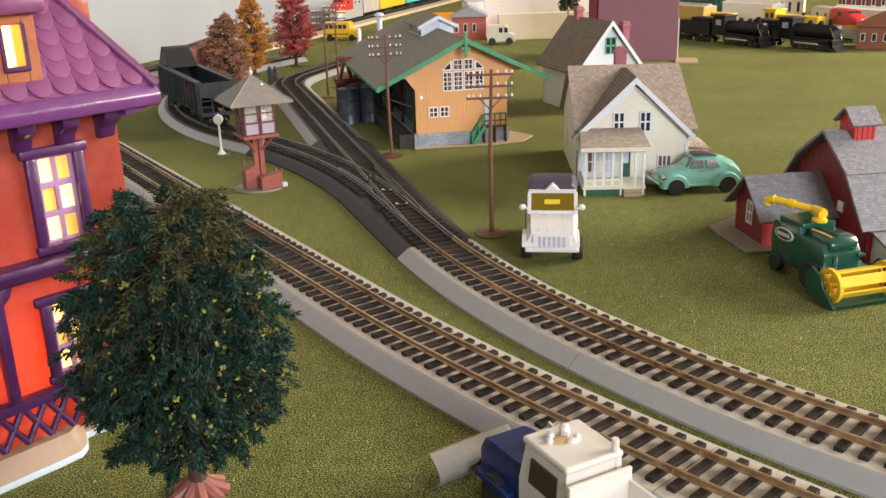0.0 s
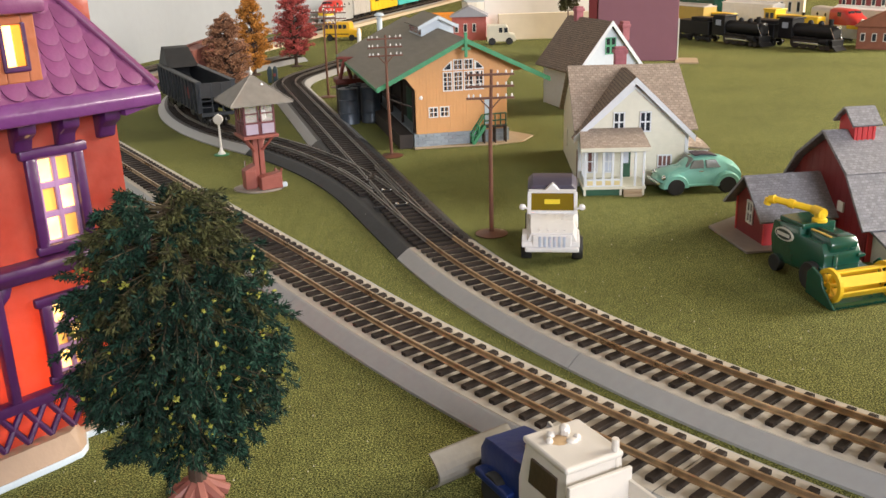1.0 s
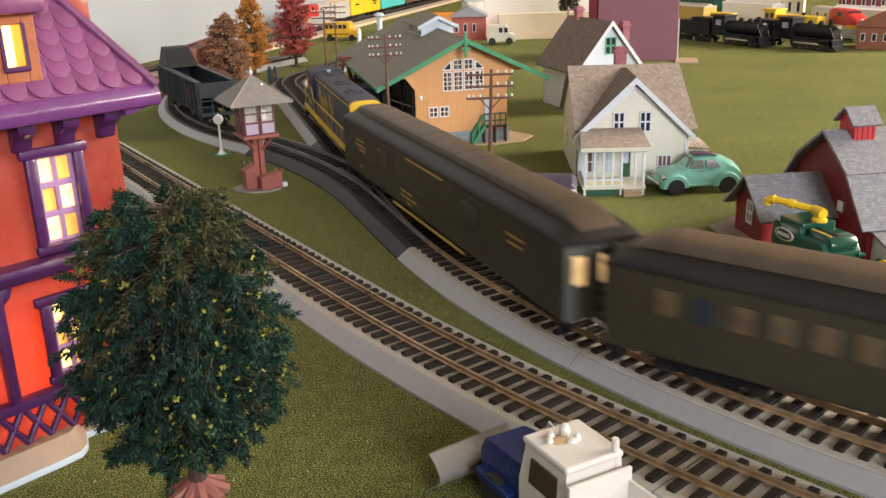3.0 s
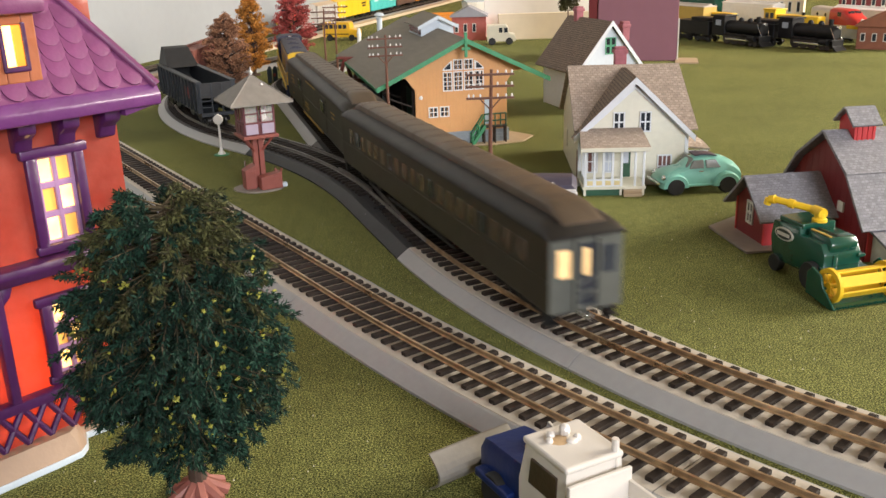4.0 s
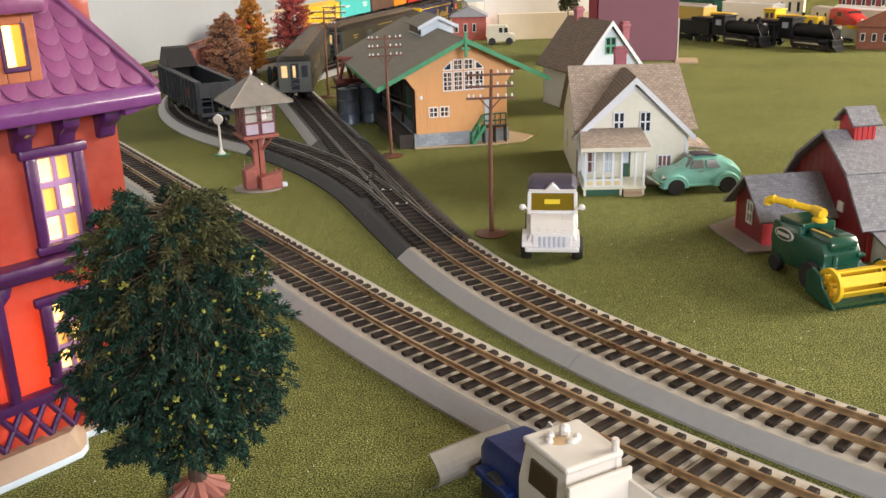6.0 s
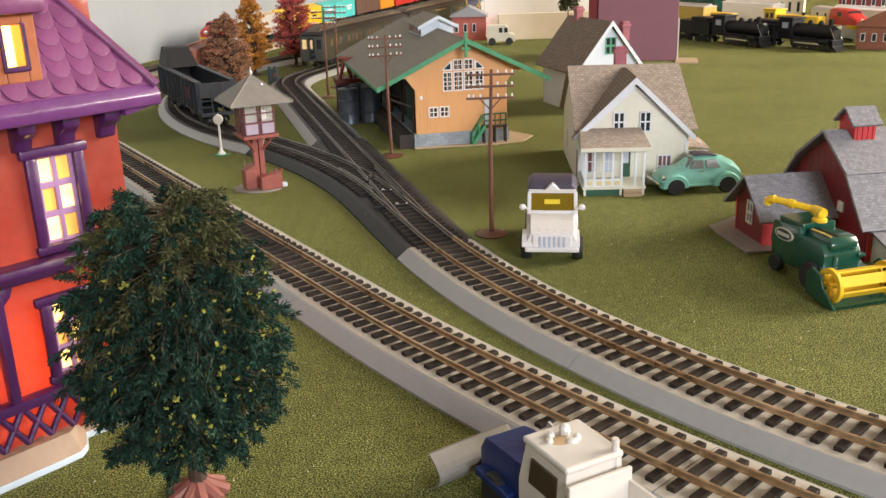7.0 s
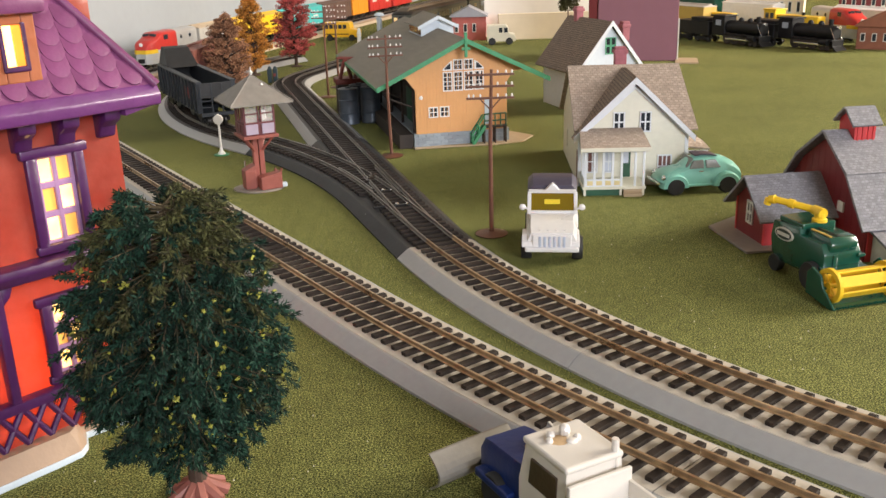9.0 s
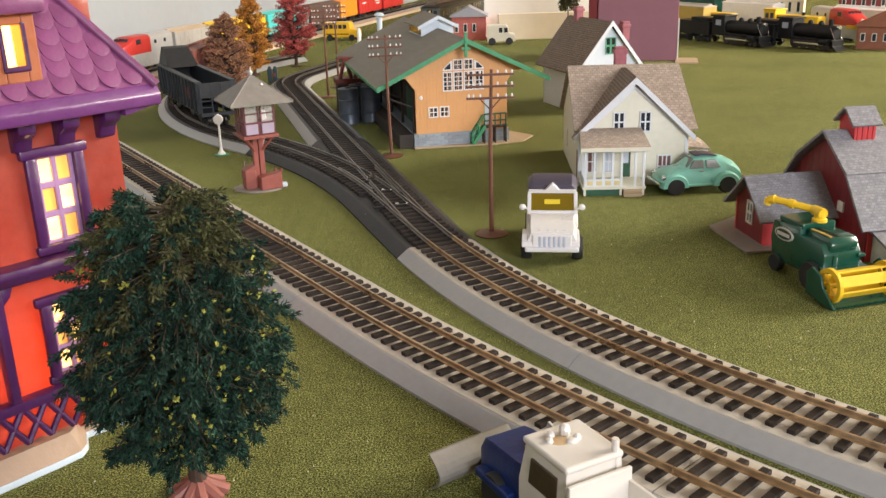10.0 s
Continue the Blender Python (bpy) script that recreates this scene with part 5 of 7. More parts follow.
def tower():
    """Crossing watchman's tower on a timber post."""
    t = thing("watch_tower", mm(-138, 684, 0, 28), "brown timber crossing tower with grey pyramid roof", "model tower")
    wood = mat("red_brown_timber", (0.27, 0.075, 0.055), 0.55, var=0.15, grain=250)
    pale = mat("pale_lilac_panel", (0.36, 0.30, 0.38), 0.5, var=0.08, grain=200)
    maroon = mat("maroon_cabin_wall", (0.130, 0.035, 0.040), 0.5, var=0.15, grain=250)
    roofm = mat("grey_olive_roof", (0.215, 0.195, 0.17), 0.6, var=0.15, grain=160)
    b = bmesh.new()
    pts = [(20 * math.cos(a) * (1 + 0.08 * math.sin(3 * a)), 16 * math.sin(a)) for a in (2 * math.pi * i / 28 for i in range(28))]
    prism(b, pts, "z", 0.1, 1.6, 0.2)
    part("base", b, PLATEGREY, t, "grey oval base")
    for x in (-2.3, 2.3):
        b = bmesh.new()
        box(b, x - 1.9, x + 1.9, -2.2, 2.2, 1.6, 41, 0.4)
        part("post", b, wood, t)
    b = bmesh.new()
    for s in (-1, 1):
        for yy in (-5, 5):
            rod(b, (s * 3, yy * 0.4, 30), (s * 10.5, yy * 1.8, 41), 1.0, None, 6)
    part("brace", b, wood, t)
    b = bmesh.new()
    box(b, -13.5, 13.5, -12.5, 12.5, 40.5, 43, 0.3)
    part("cabin_floor", b, wood, t)
    cab = part("cabin", joined((box, (-12, 12, -11, 11, 43, 53, 0.3)), (box, (-12, 12, -11, 11, 66, 69, 0.3))), maroon, t, "maroon boarded cabin")
    for s in (-1, 1):
        for yy in (-11, 11):
            b = bmesh.new()
            box(b, s * 11.2 - 0.8, s * 11.2 + 0.8, yy * 0.93 - 0.8, yy * 0.93 + 0.8, 53, 66)
            part("cabin_post", b, maroon, cab)
    for x in (-6.1, 6.1):
        b = bmesh.new()
        box(b, x - 4.6, x + 4.6, -11.7, -10.8, 44, 51.5, 0.2)
        part("lower_panel", b, pale, cab, "pale lilac panel")
        b = bmesh.new()
        for q in ((x - 5.4, x - 4.4, 53, 66), (x + 4.4, x + 5.4, 53, 66), (x - 5, x + 5, 58.8, 59.7)):
            box(b, q[0], q[1], -11.5, -10.7, q[2], q[3])
        part("window_bar", b, maroon, cab)
        b = bmesh.new()
        box(b, x - 4.4, x + 4.4, -11.1, -10.9, 53, 66)
        o = part("pane", b, MATS["tower_glass"], cab, "clear window pane")
    for yy in (-7, 0, 7):
        b = bmesh.new()
        box(b, -12.6, -11.6, yy - 0.6, yy + 0.6, 53, 66)
        box(b, -12.6, -11.9, yy - 2.8, yy + 2.8, 44.5, 51.5, 0.2)
        part("side_panel", b, maroon, cab)
    b = bmesh.new()
    box(b, 2.5, 7.5, -5, 0, 53, 60, 0.8)
    part("cabin_chair", b, WHITE, cab, "pale furniture inside the cabin")
    b = bmesh.new()
    w = 23.5
    lo = [bm_v for bm_v in ((-w, -w * 0.93, 67.5), (w, -w * 0.93, 67.5), (w, w * 0.93, 67.5), (-w, w * 0.93, 67.5))]
    loft(b, [[(p[0], p[1], 66.6) for p in lo], lo, [(p[0] * 0.04, p[1] * 0.04, 86) for p in lo]])
    roof = part("roof", b, roofm, t, "grey pyramid roof with wide eaves")
    for s in (-1, 1):
        for q in (-1, 1):
            b = bmesh.new()
            rod(b, (s * w, q * w * 0.93, 67.8), (0, 0, 86.4), 0.5, None, 6)
            part("hip", b, roofm, roof)
    b = bmesh.new()
    rod(b, (0, 0, 85), (0, 0, 92), 0.9, 0.3, 8)
    ball(b, (0, 0, 88), 1.2)
    part("finial", b, WHITE, t)
    b = bmesh.new()
    rod(b, (5, -4, 79), (5, -9, 80), 0.9, None, 8)
    part("vent_pipe", b, WHITE, t)
    for x, yy, w2, d, h in ((-13, 1, 8.5, 7, 19), (2, -8, 11, 6, 13)):
        b = bmesh.new()
        box(b, x - w2 / 2 if x > 0 else x, x + w2, yy - d, yy + d * 0.4, 1.6, h * 0.75 + 1.6, 0.6)
        prism(b, [(x - (w2 / 2 if x > 0 else 0), h * 0.75 + 1.6), (x + w2, h * 0.75 + 1.6), (x + w2, h + 1)], "y", yy - d, yy + d * 0.4)
        part("tool_box", b, wood, t, "red-brown tool box")
    b = bmesh.new()
    rod(b, (10, -9, 2), (14, -11, 16), 0.8, None, 6)
    rod(b, (14, -11, 2), (10, -7, 16), 0.8, None, 6)
    part("timber_prop", b, wood, t)
    b = bmesh.new()
    rod(b, (-10, 3, 15), (-10, 3, 22), 0.7, None, 8)
    part("stove_pipe", b, STEEL, t)
    b = bmesh.new()
    box(b, 12, 17, -13, -9, 1.6, 5, 0.5)
    part("crate", b, BLUEGREY, t, "small blue-grey crate")


glass("tower_glass", (0.75, 0.72, 0.68), 0.05, 0.3)
tower()

# ---------------------------------------------------------------- lineside things
INSULATOR = mat("white_insulator", (0.78, 0.76, 0.74), 0.35, var=0.05)


def pole():
    t = thing("telegraph_pole", mm(29, 552), "brown telegraph pole with three crossarms and white insulators", "telegraph pole", "telegraph poles")
    b = bmesh.new()
    spun(b, [(1.0, 0.2), (10, 0.2), (10.3, 0.7), (7, 1.4), (2.4, 2.2), (1.0, 2.4)], 24)
    part("foot", b, BROWN, t, "brown disc foot")
    b = bmesh.new()
    rod(b, (0, 0, 1.5), (-0.2, 0, 60), 1.5, 1.25, 10)
    rod(b, (-0.2, 0, 60), (0.9, 0, 103), 1.25, 0.95, 10)
    part("pole", b, BROWN, t)
    for k, z in enumerate((86, 93, 100)):
        b = bmesh.new()
        box(b, -14.5, 14.5, -1.6, -0.4, z - 0.7, z + 0.7, 0.15)
        arm = part("crossarm", b, BROWN, t)
        if k == 0:
            b = bmesh.new()
            for s in (-1, 1):
                rod(b, (0, -1.2, z - 7), (s * 6, -1.0, z - 0.6), 0.45, None, 6)
            part("arm_brace", b, BROWN, t)
        for x in (-13, -10.2, -6, 4.5, 9.5, 13):
            b = bmesh.new()
            spun(b, [(0.3, z + 0.6), (0.4, z + 0.7), (0.62, z + 1.1), (0.55, z + 2.1), (0.25, z + 2.6)], 8, (x, -1.0))
            part("insulator", b, INSULATOR, arm, "small white insulator")
    return t


P = pole()
P.matrix_basis = mm(31, 552, 0, 2)
copy_thing(P, mm(-42, 781, 0, 4, 0, -1))
copy_thing(P, mm(-133, 1113, 0, 8))
copy_thing(P, mm(-128, 1190, 0, 8))


def target_signal():
    t = thing("target_signal", mm(-195, 806), "white target signal post on a green foot", "signal post")
    part("foot", B1(spun, [(1, 0.1), (7, 0.1), (7, 0.7), (1, 1.0)], 16), GREENTRIM, t, "pale green disc foot")
    b = bmesh.new()
    spun(b, [(1, 0.9), (3.6, 0.9), (3.2, 2.2), (1.6, 4.0), (1.05, 7), (0.95, 27), (1.6, 27.5), (1.2, 36.5), (0.3, 37)], 14)
    part("post", b, WHITE, t)
    b = bmesh.new()
    rod(b, (0, -2.0, 32), (0, 1.2, 32), 4.2, 4.2, 18)
    part("target_disc", b, WHITE, t)


target_signal()


# ---------------------------------------------------------------- trees
def leaf_cloud(name, clumps, leaf, material, parent, label, seed, flat=0.5):
    """Many small two-triangle leaf flakes round clump centres (x, y, z, r, count)."""
    rng = np.random.default_rng(seed)
    vs, fs = [], []
    for x, y, z, r, n in clumps:
        d = rng.normal(size=(n, 3))
        d /= np.linalg.norm(d, axis=1)[:, None]
        c = np.array((x, y, z)) + d * (r * rng.uniform(0.25, 1.0, (n, 1)) ** 0.6) * np.array((1, 1, flat))
        a = rng.normal(size=(n, 3))
        a /= np.linalg.norm(a, axis=1)[:, None]
        bq = np.cross(a, rng.normal(size=(n, 3)))
        bq /= np.linalg.norm(bq, axis=1)[:, None]
        s = leaf * rng.uniform(0.6, 1.5, (n, 1))
        i0 = len(vs)
        q = np.stack([c - a * s, c + bq * s * 0.55, c + a * s, c - bq * s * 0.55], axis=1).reshape(-1, 3)
        vs.extend(map(tuple, q * 0.001))
        fs.extend((i0 + 4 * k, i0 + 4 * k + 1, i0 + 4 * k + 2, i0 + 4 * k + 3) for k in range(n))
    me = bpy.data.meshes.new(name)
    me.from_pydata(vs, [], fs)
    me.materials.append(material)
    ob = new(name, me)
    ob.parent = parent
    return tagged(ob, label)


def needle_sprays(name, twigs, count, material, parent, label, seed):
    """Drooping tufts: short flat needles along each twig, leaning towards its tip."""
    rng = np.random.default_rng(seed)
    p = np.repeat(np.array([tuple(a) for a, _ in twigs]), count, 0)
    q = np.repeat(np.array([tuple(c) for _, c in twigs]), count, 0)
    n = len(p)
    way = (q - p) / np.linalg.norm(q - p, axis=1)[:, None]
    base = p + (q - p) * rng.random((n, 1)) ** 0.7 + rng.normal(size=(n, 3)) * 0.45
    d = way * 0.75 + rng.normal(size=(n, 3)) * 0.55 + np.array((0, 0, -0.18))
    d /= np.linalg.norm(d, axis=1)[:, None]
    w = np.cross(d, rng.normal(size=(n, 3)))
    w /= np.linalg.norm(w, axis=1)[:, None]
    l = rng.uniform(1.3, 3.2, (n, 1))
    h = rng.uniform(0.18, 0.40, (n, 1))
    v = np.stack([base, base + d * l * 0.5 + w * h, base + d * l, base + d * l * 0.5 - w * h], 1).reshape(-1, 3) * 0.001
    me = bpy.data.meshes.new(name)
    me.from_pydata(v.tolist(), [], np.arange(4 * n).reshape(-1, 4).tolist())
    me.materials.append(material)
    ob = new(name, me)
    ob.parent = parent
    return tagged(ob, label)


def foliage(name, dark, light, per=0.35):
    return mat(name, tuple((a + c) / 2 for a, c in zip(dark, light)), 0.75, var=0.45, grain=160, bump=0.0, spec=0.25, per_piece=per)


CONIFER = foliage("dark_blue_green_needles", (0.004, 0.014, 0.010), (0.018, 0.056, 0.033), 0.85)
CONIFER_DARK = foliage("brown_green_needles", (0.022, 0.030, 0.010), (0.090, 0.085, 0.030), 0.8)
FLECK = mat("yellow_green_fleck", (0.26, 0.26, 0.04), 0.7, var=0.3, grain=300, bump=0.0, per_piece=0.3)
BARK = mat("dark_brown_wire_trunk", (0.060, 0.032, 0.020), 0.8, var=0.35, grain=300, bump=0.4)
TWIG = mat("tan_bristle", (0.070, 0.052, 0.026), 0.8, var=0.3, grain=300, bump=0.0, per_piece=0.4)


def conifer():
    t = thing("conifer_tree", mm(-85, 270), "dark green bottle-brush conifer with yellow flecks, on a flared foot", "model tree", "model trees")
    rng = random.Random(4)
    b = bmesh.new()
    rod(b, (0, 0, 4), (1, 0, 40), 3.2, 2.3, 10)
    rod(b, (1, 0, 40), (-1, 1, 102), 2.3, 0.7, 8)
    part("trunk", b, BARK, t)
    b = bmesh.new()
    for k in range(9):
        a = 2 * math.pi * k / 9 + 0.2
        rod(b, (0.5 * math.cos(a), 0.5 * math.sin(a), 6.0), (9.5 * math.cos(a), 9.5 * math.sin(a), 1.2), 2.4, 2.0, 7)
    part("foot", b, mat("pinkish_brown_plastic_foot", (0.28, 0.10, 0.075), 0.55, var=0.15, grain=250), t, "pinkish-brown root foot")

    def radius(z):
        u = (z - 20) / 85
        return 33.0 * float(np.interp(u, (0, 0.1, 0.22, 0.4, 0.55, 0.75, 0.86, 0.95, 1.0), (0.42, 0.68, 0.86, 1.0, 0.98, 0.88, 0.72, 0.45, 0.2)))
    limbs = bmesh.new()
    sprays, brown = [], []
    n = 420
    for k in range(n):
        z = 24 + 79 * (k / n) ** 0.92
        a = k * 2.399 + rng.uniform(-0.35, 0.35)
        r = max(5, radius(z)) * rng.uniform(0.76, 1.05)
        tip = Vector((r * math.cos(a) - 0.01 * z, r * math.sin(a), z - 0.10 * r + rng.uniform(-3, 4) + (3 if z > 92 else 0)))
        root = Vector((0, 0, z))
        rod(limbs, root, tip, 0.36, 0.14, 4, False)
        bare = rng.random() < (0.65 if z > 86 else 0.30 if z > 70 else 0.06)
        for j in range(5):
            u = (0.45, 0.62, 0.78, 0.90, 0.98)[j]
            p = root.lerp(tip, u)
            side = Vector((-math.sin(a), math.cos(a), 0)) * rng.uniform(-1, 1)
            q = p + (tip - root).normalized() * rng.uniform(2.5, 5.5) + side * rng.uniform(1.0, 4.5) + Vector((0, 0, rng.uniform(-5.0, 0.2)))
            rod(limbs, p, q, 0.16, 0.08, 3, False)
            (brown if bare else sprays).append((p, q))
        if rng.random() < 0.3:
            q = tip + (tip - root).normalized() * rng.uniform(1.5, 4) + Vector((rng.uniform(-2, 2), rng.uniform(-2, 2), rng.uniform(-2, 2)))
            rod(limbs, tip, q, 0.12, 0.07, 3, False)
    part("branchwork", limbs, TWIG, t, "tan bristle limbs")
    needle_sprays("crown", sprays, 62, CONIFER, t, "dark blue-green needle sprays", 1)
    needle_sprays("crown_top", brown, 50, CONIFER_DARK, t, "browner needle sprays", 2)
    fl = []
    for _ in range(260):
        z = rng.uniform(24, 90)
        a = rng.uniform(0, 6.283)
        r = radius(z) * rng.uniform(0.8, 1.03)
        fl.append((r * math.cos(a), r * math.sin(a), z - 0.1 * r, rng.uniform(0.4, 1.0), 5))
    leaf_cloud("fleck_foliage", fl, 0.7, FLECK, t, "yellow-green foliage flecks", 3, 1.0)


conifer()


def autumn_tree(m, label, col, col2, h, w, seed, base=0.16):
    """Autumn tree: trunk, forked limbs and a ragged crown of small flakes."""
    t = thing("autumn_tree", m, label, "model tree", "model trees")
    rng = random.Random(seed)
    b = bmesh.new()
    rod(b, (0, 0, 0), (0.6, 0, h * 0.45), h * 0.026, h * 0.018, 8)
    rod(b, (0.6, 0, h * 0.45), (0, 0.4, h * 0.93), h * 0.018, h * 0.006, 7)
    spun(b, [(0.5, 0), (h * 0.09, 0.0), (h * 0.085, 1.0), (h * 0.03, 2.2), (0.5, 2.4)], 12)
    part("trunk", b, BARK, t)
    limbs = bmesh.new()
    clumps = []
    n = 150
    for k in range(n):
        u = (k + 0.5) / n
        z = h * (base + (0.98 - base) * u)
        prof = math.sin(math.pi * min(1, 0.10 + 0.86 * u ** 0.8)) ** 0.6
        r = w * prof * rng.uniform(0.6, 1.12)
        a = k * 2.399 + rng.uniform(-0.4, 0.4)
        tip = (r * math.cos(a), r * math.sin(a), z + rng.uniform(-0.03, 0.08) * h)
        rod(limbs, (0, 0, max(2, z - r * 0.35)), tip, 0.7, 0.3, 4, False)
        for q in (0.5, 0.78, 1.0):
            clumps.append((tip[0] * q, tip[1] * q, z + (tip[2] - z) * q, rng.uniform(2.2, 4.6) * h / 90, 60))
    part("branchwork", limbs, BARK, t)
    leaf_cloud("crown", clumps, 0.95, foliage(label.split()[0] + "_autumn_leaves_" + str(seed), col, col2, 0.55), t, "ragged crown of small leaf flakes", seed, 0.85)


autumn_tree(mm(-268, 1190), "brown autumn tree with a ragged dense crown", (0.17, 0.075, 0.040), (0.46, 0.24, 0.14), 92, 29, 11, 0.08)
autumn_tree(mm(-262, 1330), "golden orange autumn tree with a narrow crown", (0.32, 0.11, 0.015), (0.66, 0.31, 0.065), 104, 26, 12, 0.10)
autumn_tree(mm(-214, 1412), "crimson red autumn tree with a conical crown", (0.30, 0.040, 0.040), (0.62, 0.14, 0.12), 104, 31, 13, 0.16)

# ---------------------------------------------------------------- vehicles (forward is +y, origin on the ground)


def car_wheel(parent, x, y, r, w, rim):
    me = MESHES.get((r, w))
    if me is None:
        b = bmesh.new()
        s = [(r * 0.55, -w / 2), (r * 0.92, -w / 2), (r, -w / 3), (r, w / 3), (r * 0.92, w / 2), (r * 0.55, w / 2)]
        spun(b, s, 20)
        turned(b, Matrix.Rotation(radians(90), 4, "Y"))
        h = bmesh.new()
        spun(h, [(r * 0.1, -w * 0.46), (r * 0.56, -w * 0.44), (r * 0.56, w * 0.44), (r * 0.1, w * 0.46)], 14)
        turned(h, Matrix.Rotation(radians(90), 4, "Y"))
        me = MESHES[(r, w)] = (mesh_of("tyre", b, RUBBER, True), mesh_of("rim", h, rim, True))
    o = piece("wheel", me[0], parent, mm(x, y, r), "black rubber tyre")
    piece("rim", me[1], o, mm(0, 0, 0), "wheel rim")


MESHES = {}
SUVWHITE = mat("worn_white_enamel", (0.66, 0.65, 0.64), 0.28, var=0.05, grain=220, bump=0.03, coat=0.25)
PURPLEBLACK = mat("purple_black_soft_top", (0.055, 0.048, 0.075), 0.5, var=0.15, grain=160)
AMBER = glass("amber_plastic_window", (0.17, 0.115, 0.006), 0.10, 1.0)
YELLOWSEAT = mat("yellow_plastic_seat", (0.72, 0.55, 0.03), 0.4, var=0.1)


def jeep():
    t = thing("toy_jeep", mm(66, 528, 0, 173) @ Matrix.Diagonal((1, 1, 0.95, 1)), "white toy jeep with purple-black soft top and amber windscreen", "toy car", "toy vehicles")
    W = 15.0
    b = bmesh.new()
    secs = []
    for y, w, z0, z1 in ((-36, 14.2, 9, 21), (-33, 15.2, 9, 23), (8, 15.2, 9, 23), (14, 15.2, 9, 23), (30, 15.2, 8.5, 21), (35.5, 14.6, 8.5, 19.4)):
        lip, fall = (1.6, 2.0) if y < 12 else (3.0, 7.0)
        secs.append([(-w, y, z0), (w, y, z0), (w, y, z1 - fall), (w - lip, y, z1), (-w + lip, y, z1), (-w, y, z1 - fall)])
    loft(b, secs)
    body = part("body", b, SUVWHITE, t, smooth=True)
    b = bmesh.new()
    for x in (-7, -2.4, 2.4, 7):
        prism(b, [(10, 22.6), (33, 19.8), (33, 20.6), (10, 23.6)], "x", x - 0.6, x + 0.6)
    part("hood_rib", b, SUVWHITE, body)
    for s in (-1, 1):
        b = bmesh.new()
        prism(b, [(14, 9), (16, 14.5), (20, 17), (30, 17), (36, 14), (37, 11), (34, 10), (30, 14), (21, 14), (17, 9)], "x", s * 13 - 2.6, s * 13 + 4.0 if s > 0 else s * 13 + 2.6, 0.5)
        part("mudguard", b, SUVWHITE, body)
        b = bmesh.new()
        ball(b, (s * 17.4, 8, 27.2), 2.1, (1.0, 0.7, 0.95))
        rod(b, (s * 14, 8, 26), (s * 16.4, 8, 26.8), 0.6, None, 6)
        part("wing_mirror", b, SUVWHITE, body, "white round wing mirror")
        b = bmesh.new()
        prism(b, [(8, 22.5), (4.8, 22.5), (-0.6, 34.8), (2.0, 34.8)], "x", s * 13.6 - 1.2, s * 13.6 + 1.0, 0.3)
        part("windscreen_post", b, SUVWHITE, body)
        car_wheel(t, s * 14.6, 25, 7.2, 6, STEEL)
        car_wheel(t, s * 13.5, -22, 7.2, 6, STEEL)
    b = bmesh.new()
    prism(b, [(0.6, 33.4), (-1.6, 33.4), (-1.0, 36.2), (1.2, 36.2)], "x", -14, 14, 0.4)
    prism(b, [(8.2, 22.2), (5.2, 22.2), (4.4, 24.6), (7.4, 24.6)], "x", -14, 14, 0.3)
    part("windscreen_frame", b, SUVWHITE, body)
    b = bmesh.new()
    prism(b, [(6.4, 24.2), (5.6, 24.2), (0.3, 34.0), (1.1, 34.0)], "x", -12.8, 12.8)
    part("windscreen", b, AMBER, body, "amber see-through windscreen")
    b = bmesh.new()
    prism(b, [(4.6, 28.0), (4.2, 28.0), (2.7, 30.6), (3.1, 30.6)], "x", -4.6, 4.6)
    part("yellow_inset", turned(b, Matrix.Translation((0, 0.9, 0.3))), YELLOWSEAT, body, "yellow interior seen through the windscreen")
    b = bmesh.new()
    box(b, -5, 5, -8, -2, 20, 31, 1.0)
    part("seat", b, YELLOWSEAT, body, "yellow plastic seat")
    b = bmesh.new()
    prism(b, [(-4.5, 35.6), (4.5, 35.6), (1.6, 39.0), (0, 40.4), (-1.6, 39.0)], "y", -3, 1.2, 0.4)
    part("roof_lamp_peak", b, SUVWHITE, body, "white peak above the windscreen")
    b = bmesh.new()
    secs = []
    for y, w, z in ((-34, 13.4, 33), (-32, 14.6, 38), (-24, 14.8, 40.5), (-8, 14.8, 40.5), (-3, 14.4, 38)):
        secs.append([(-w, y, 22.5), (w, y, 22.5), (w, y, z - 3), (w - 3, y, z), (-w + 3, y, z), (-w, y, z - 3)])
    loft(b, secs)
    part("soft_top", b, PURPLEBLACK, t, "purple-black soft top", smooth=True)
    b = bmesh.new()
    box(b, -11, 11, 35.5, 37, 9.5, 18.5, 0.6)
    grille = part("grille", b, SUVWHITE, body)
    for k in range(6):
        b = bmesh.new()
        x = -6.8 + k * 2.72
        box(b, x - 0.75, x + 0.75, 36.6, 37.4, 11, 17.8, 0.3)
        part("grille_slot", b, mat("pale_blue_grille_shadow", (0.40, 0.45, 0.55), 0.4), grille)
    b = bmesh.new()
    box(b, -15.2, 15.2, 35.6, 38.6, 8.2, 11.2, 1.0)
    part("bumper", b, SUVWHITE, body, "white front bumper")


jeep()


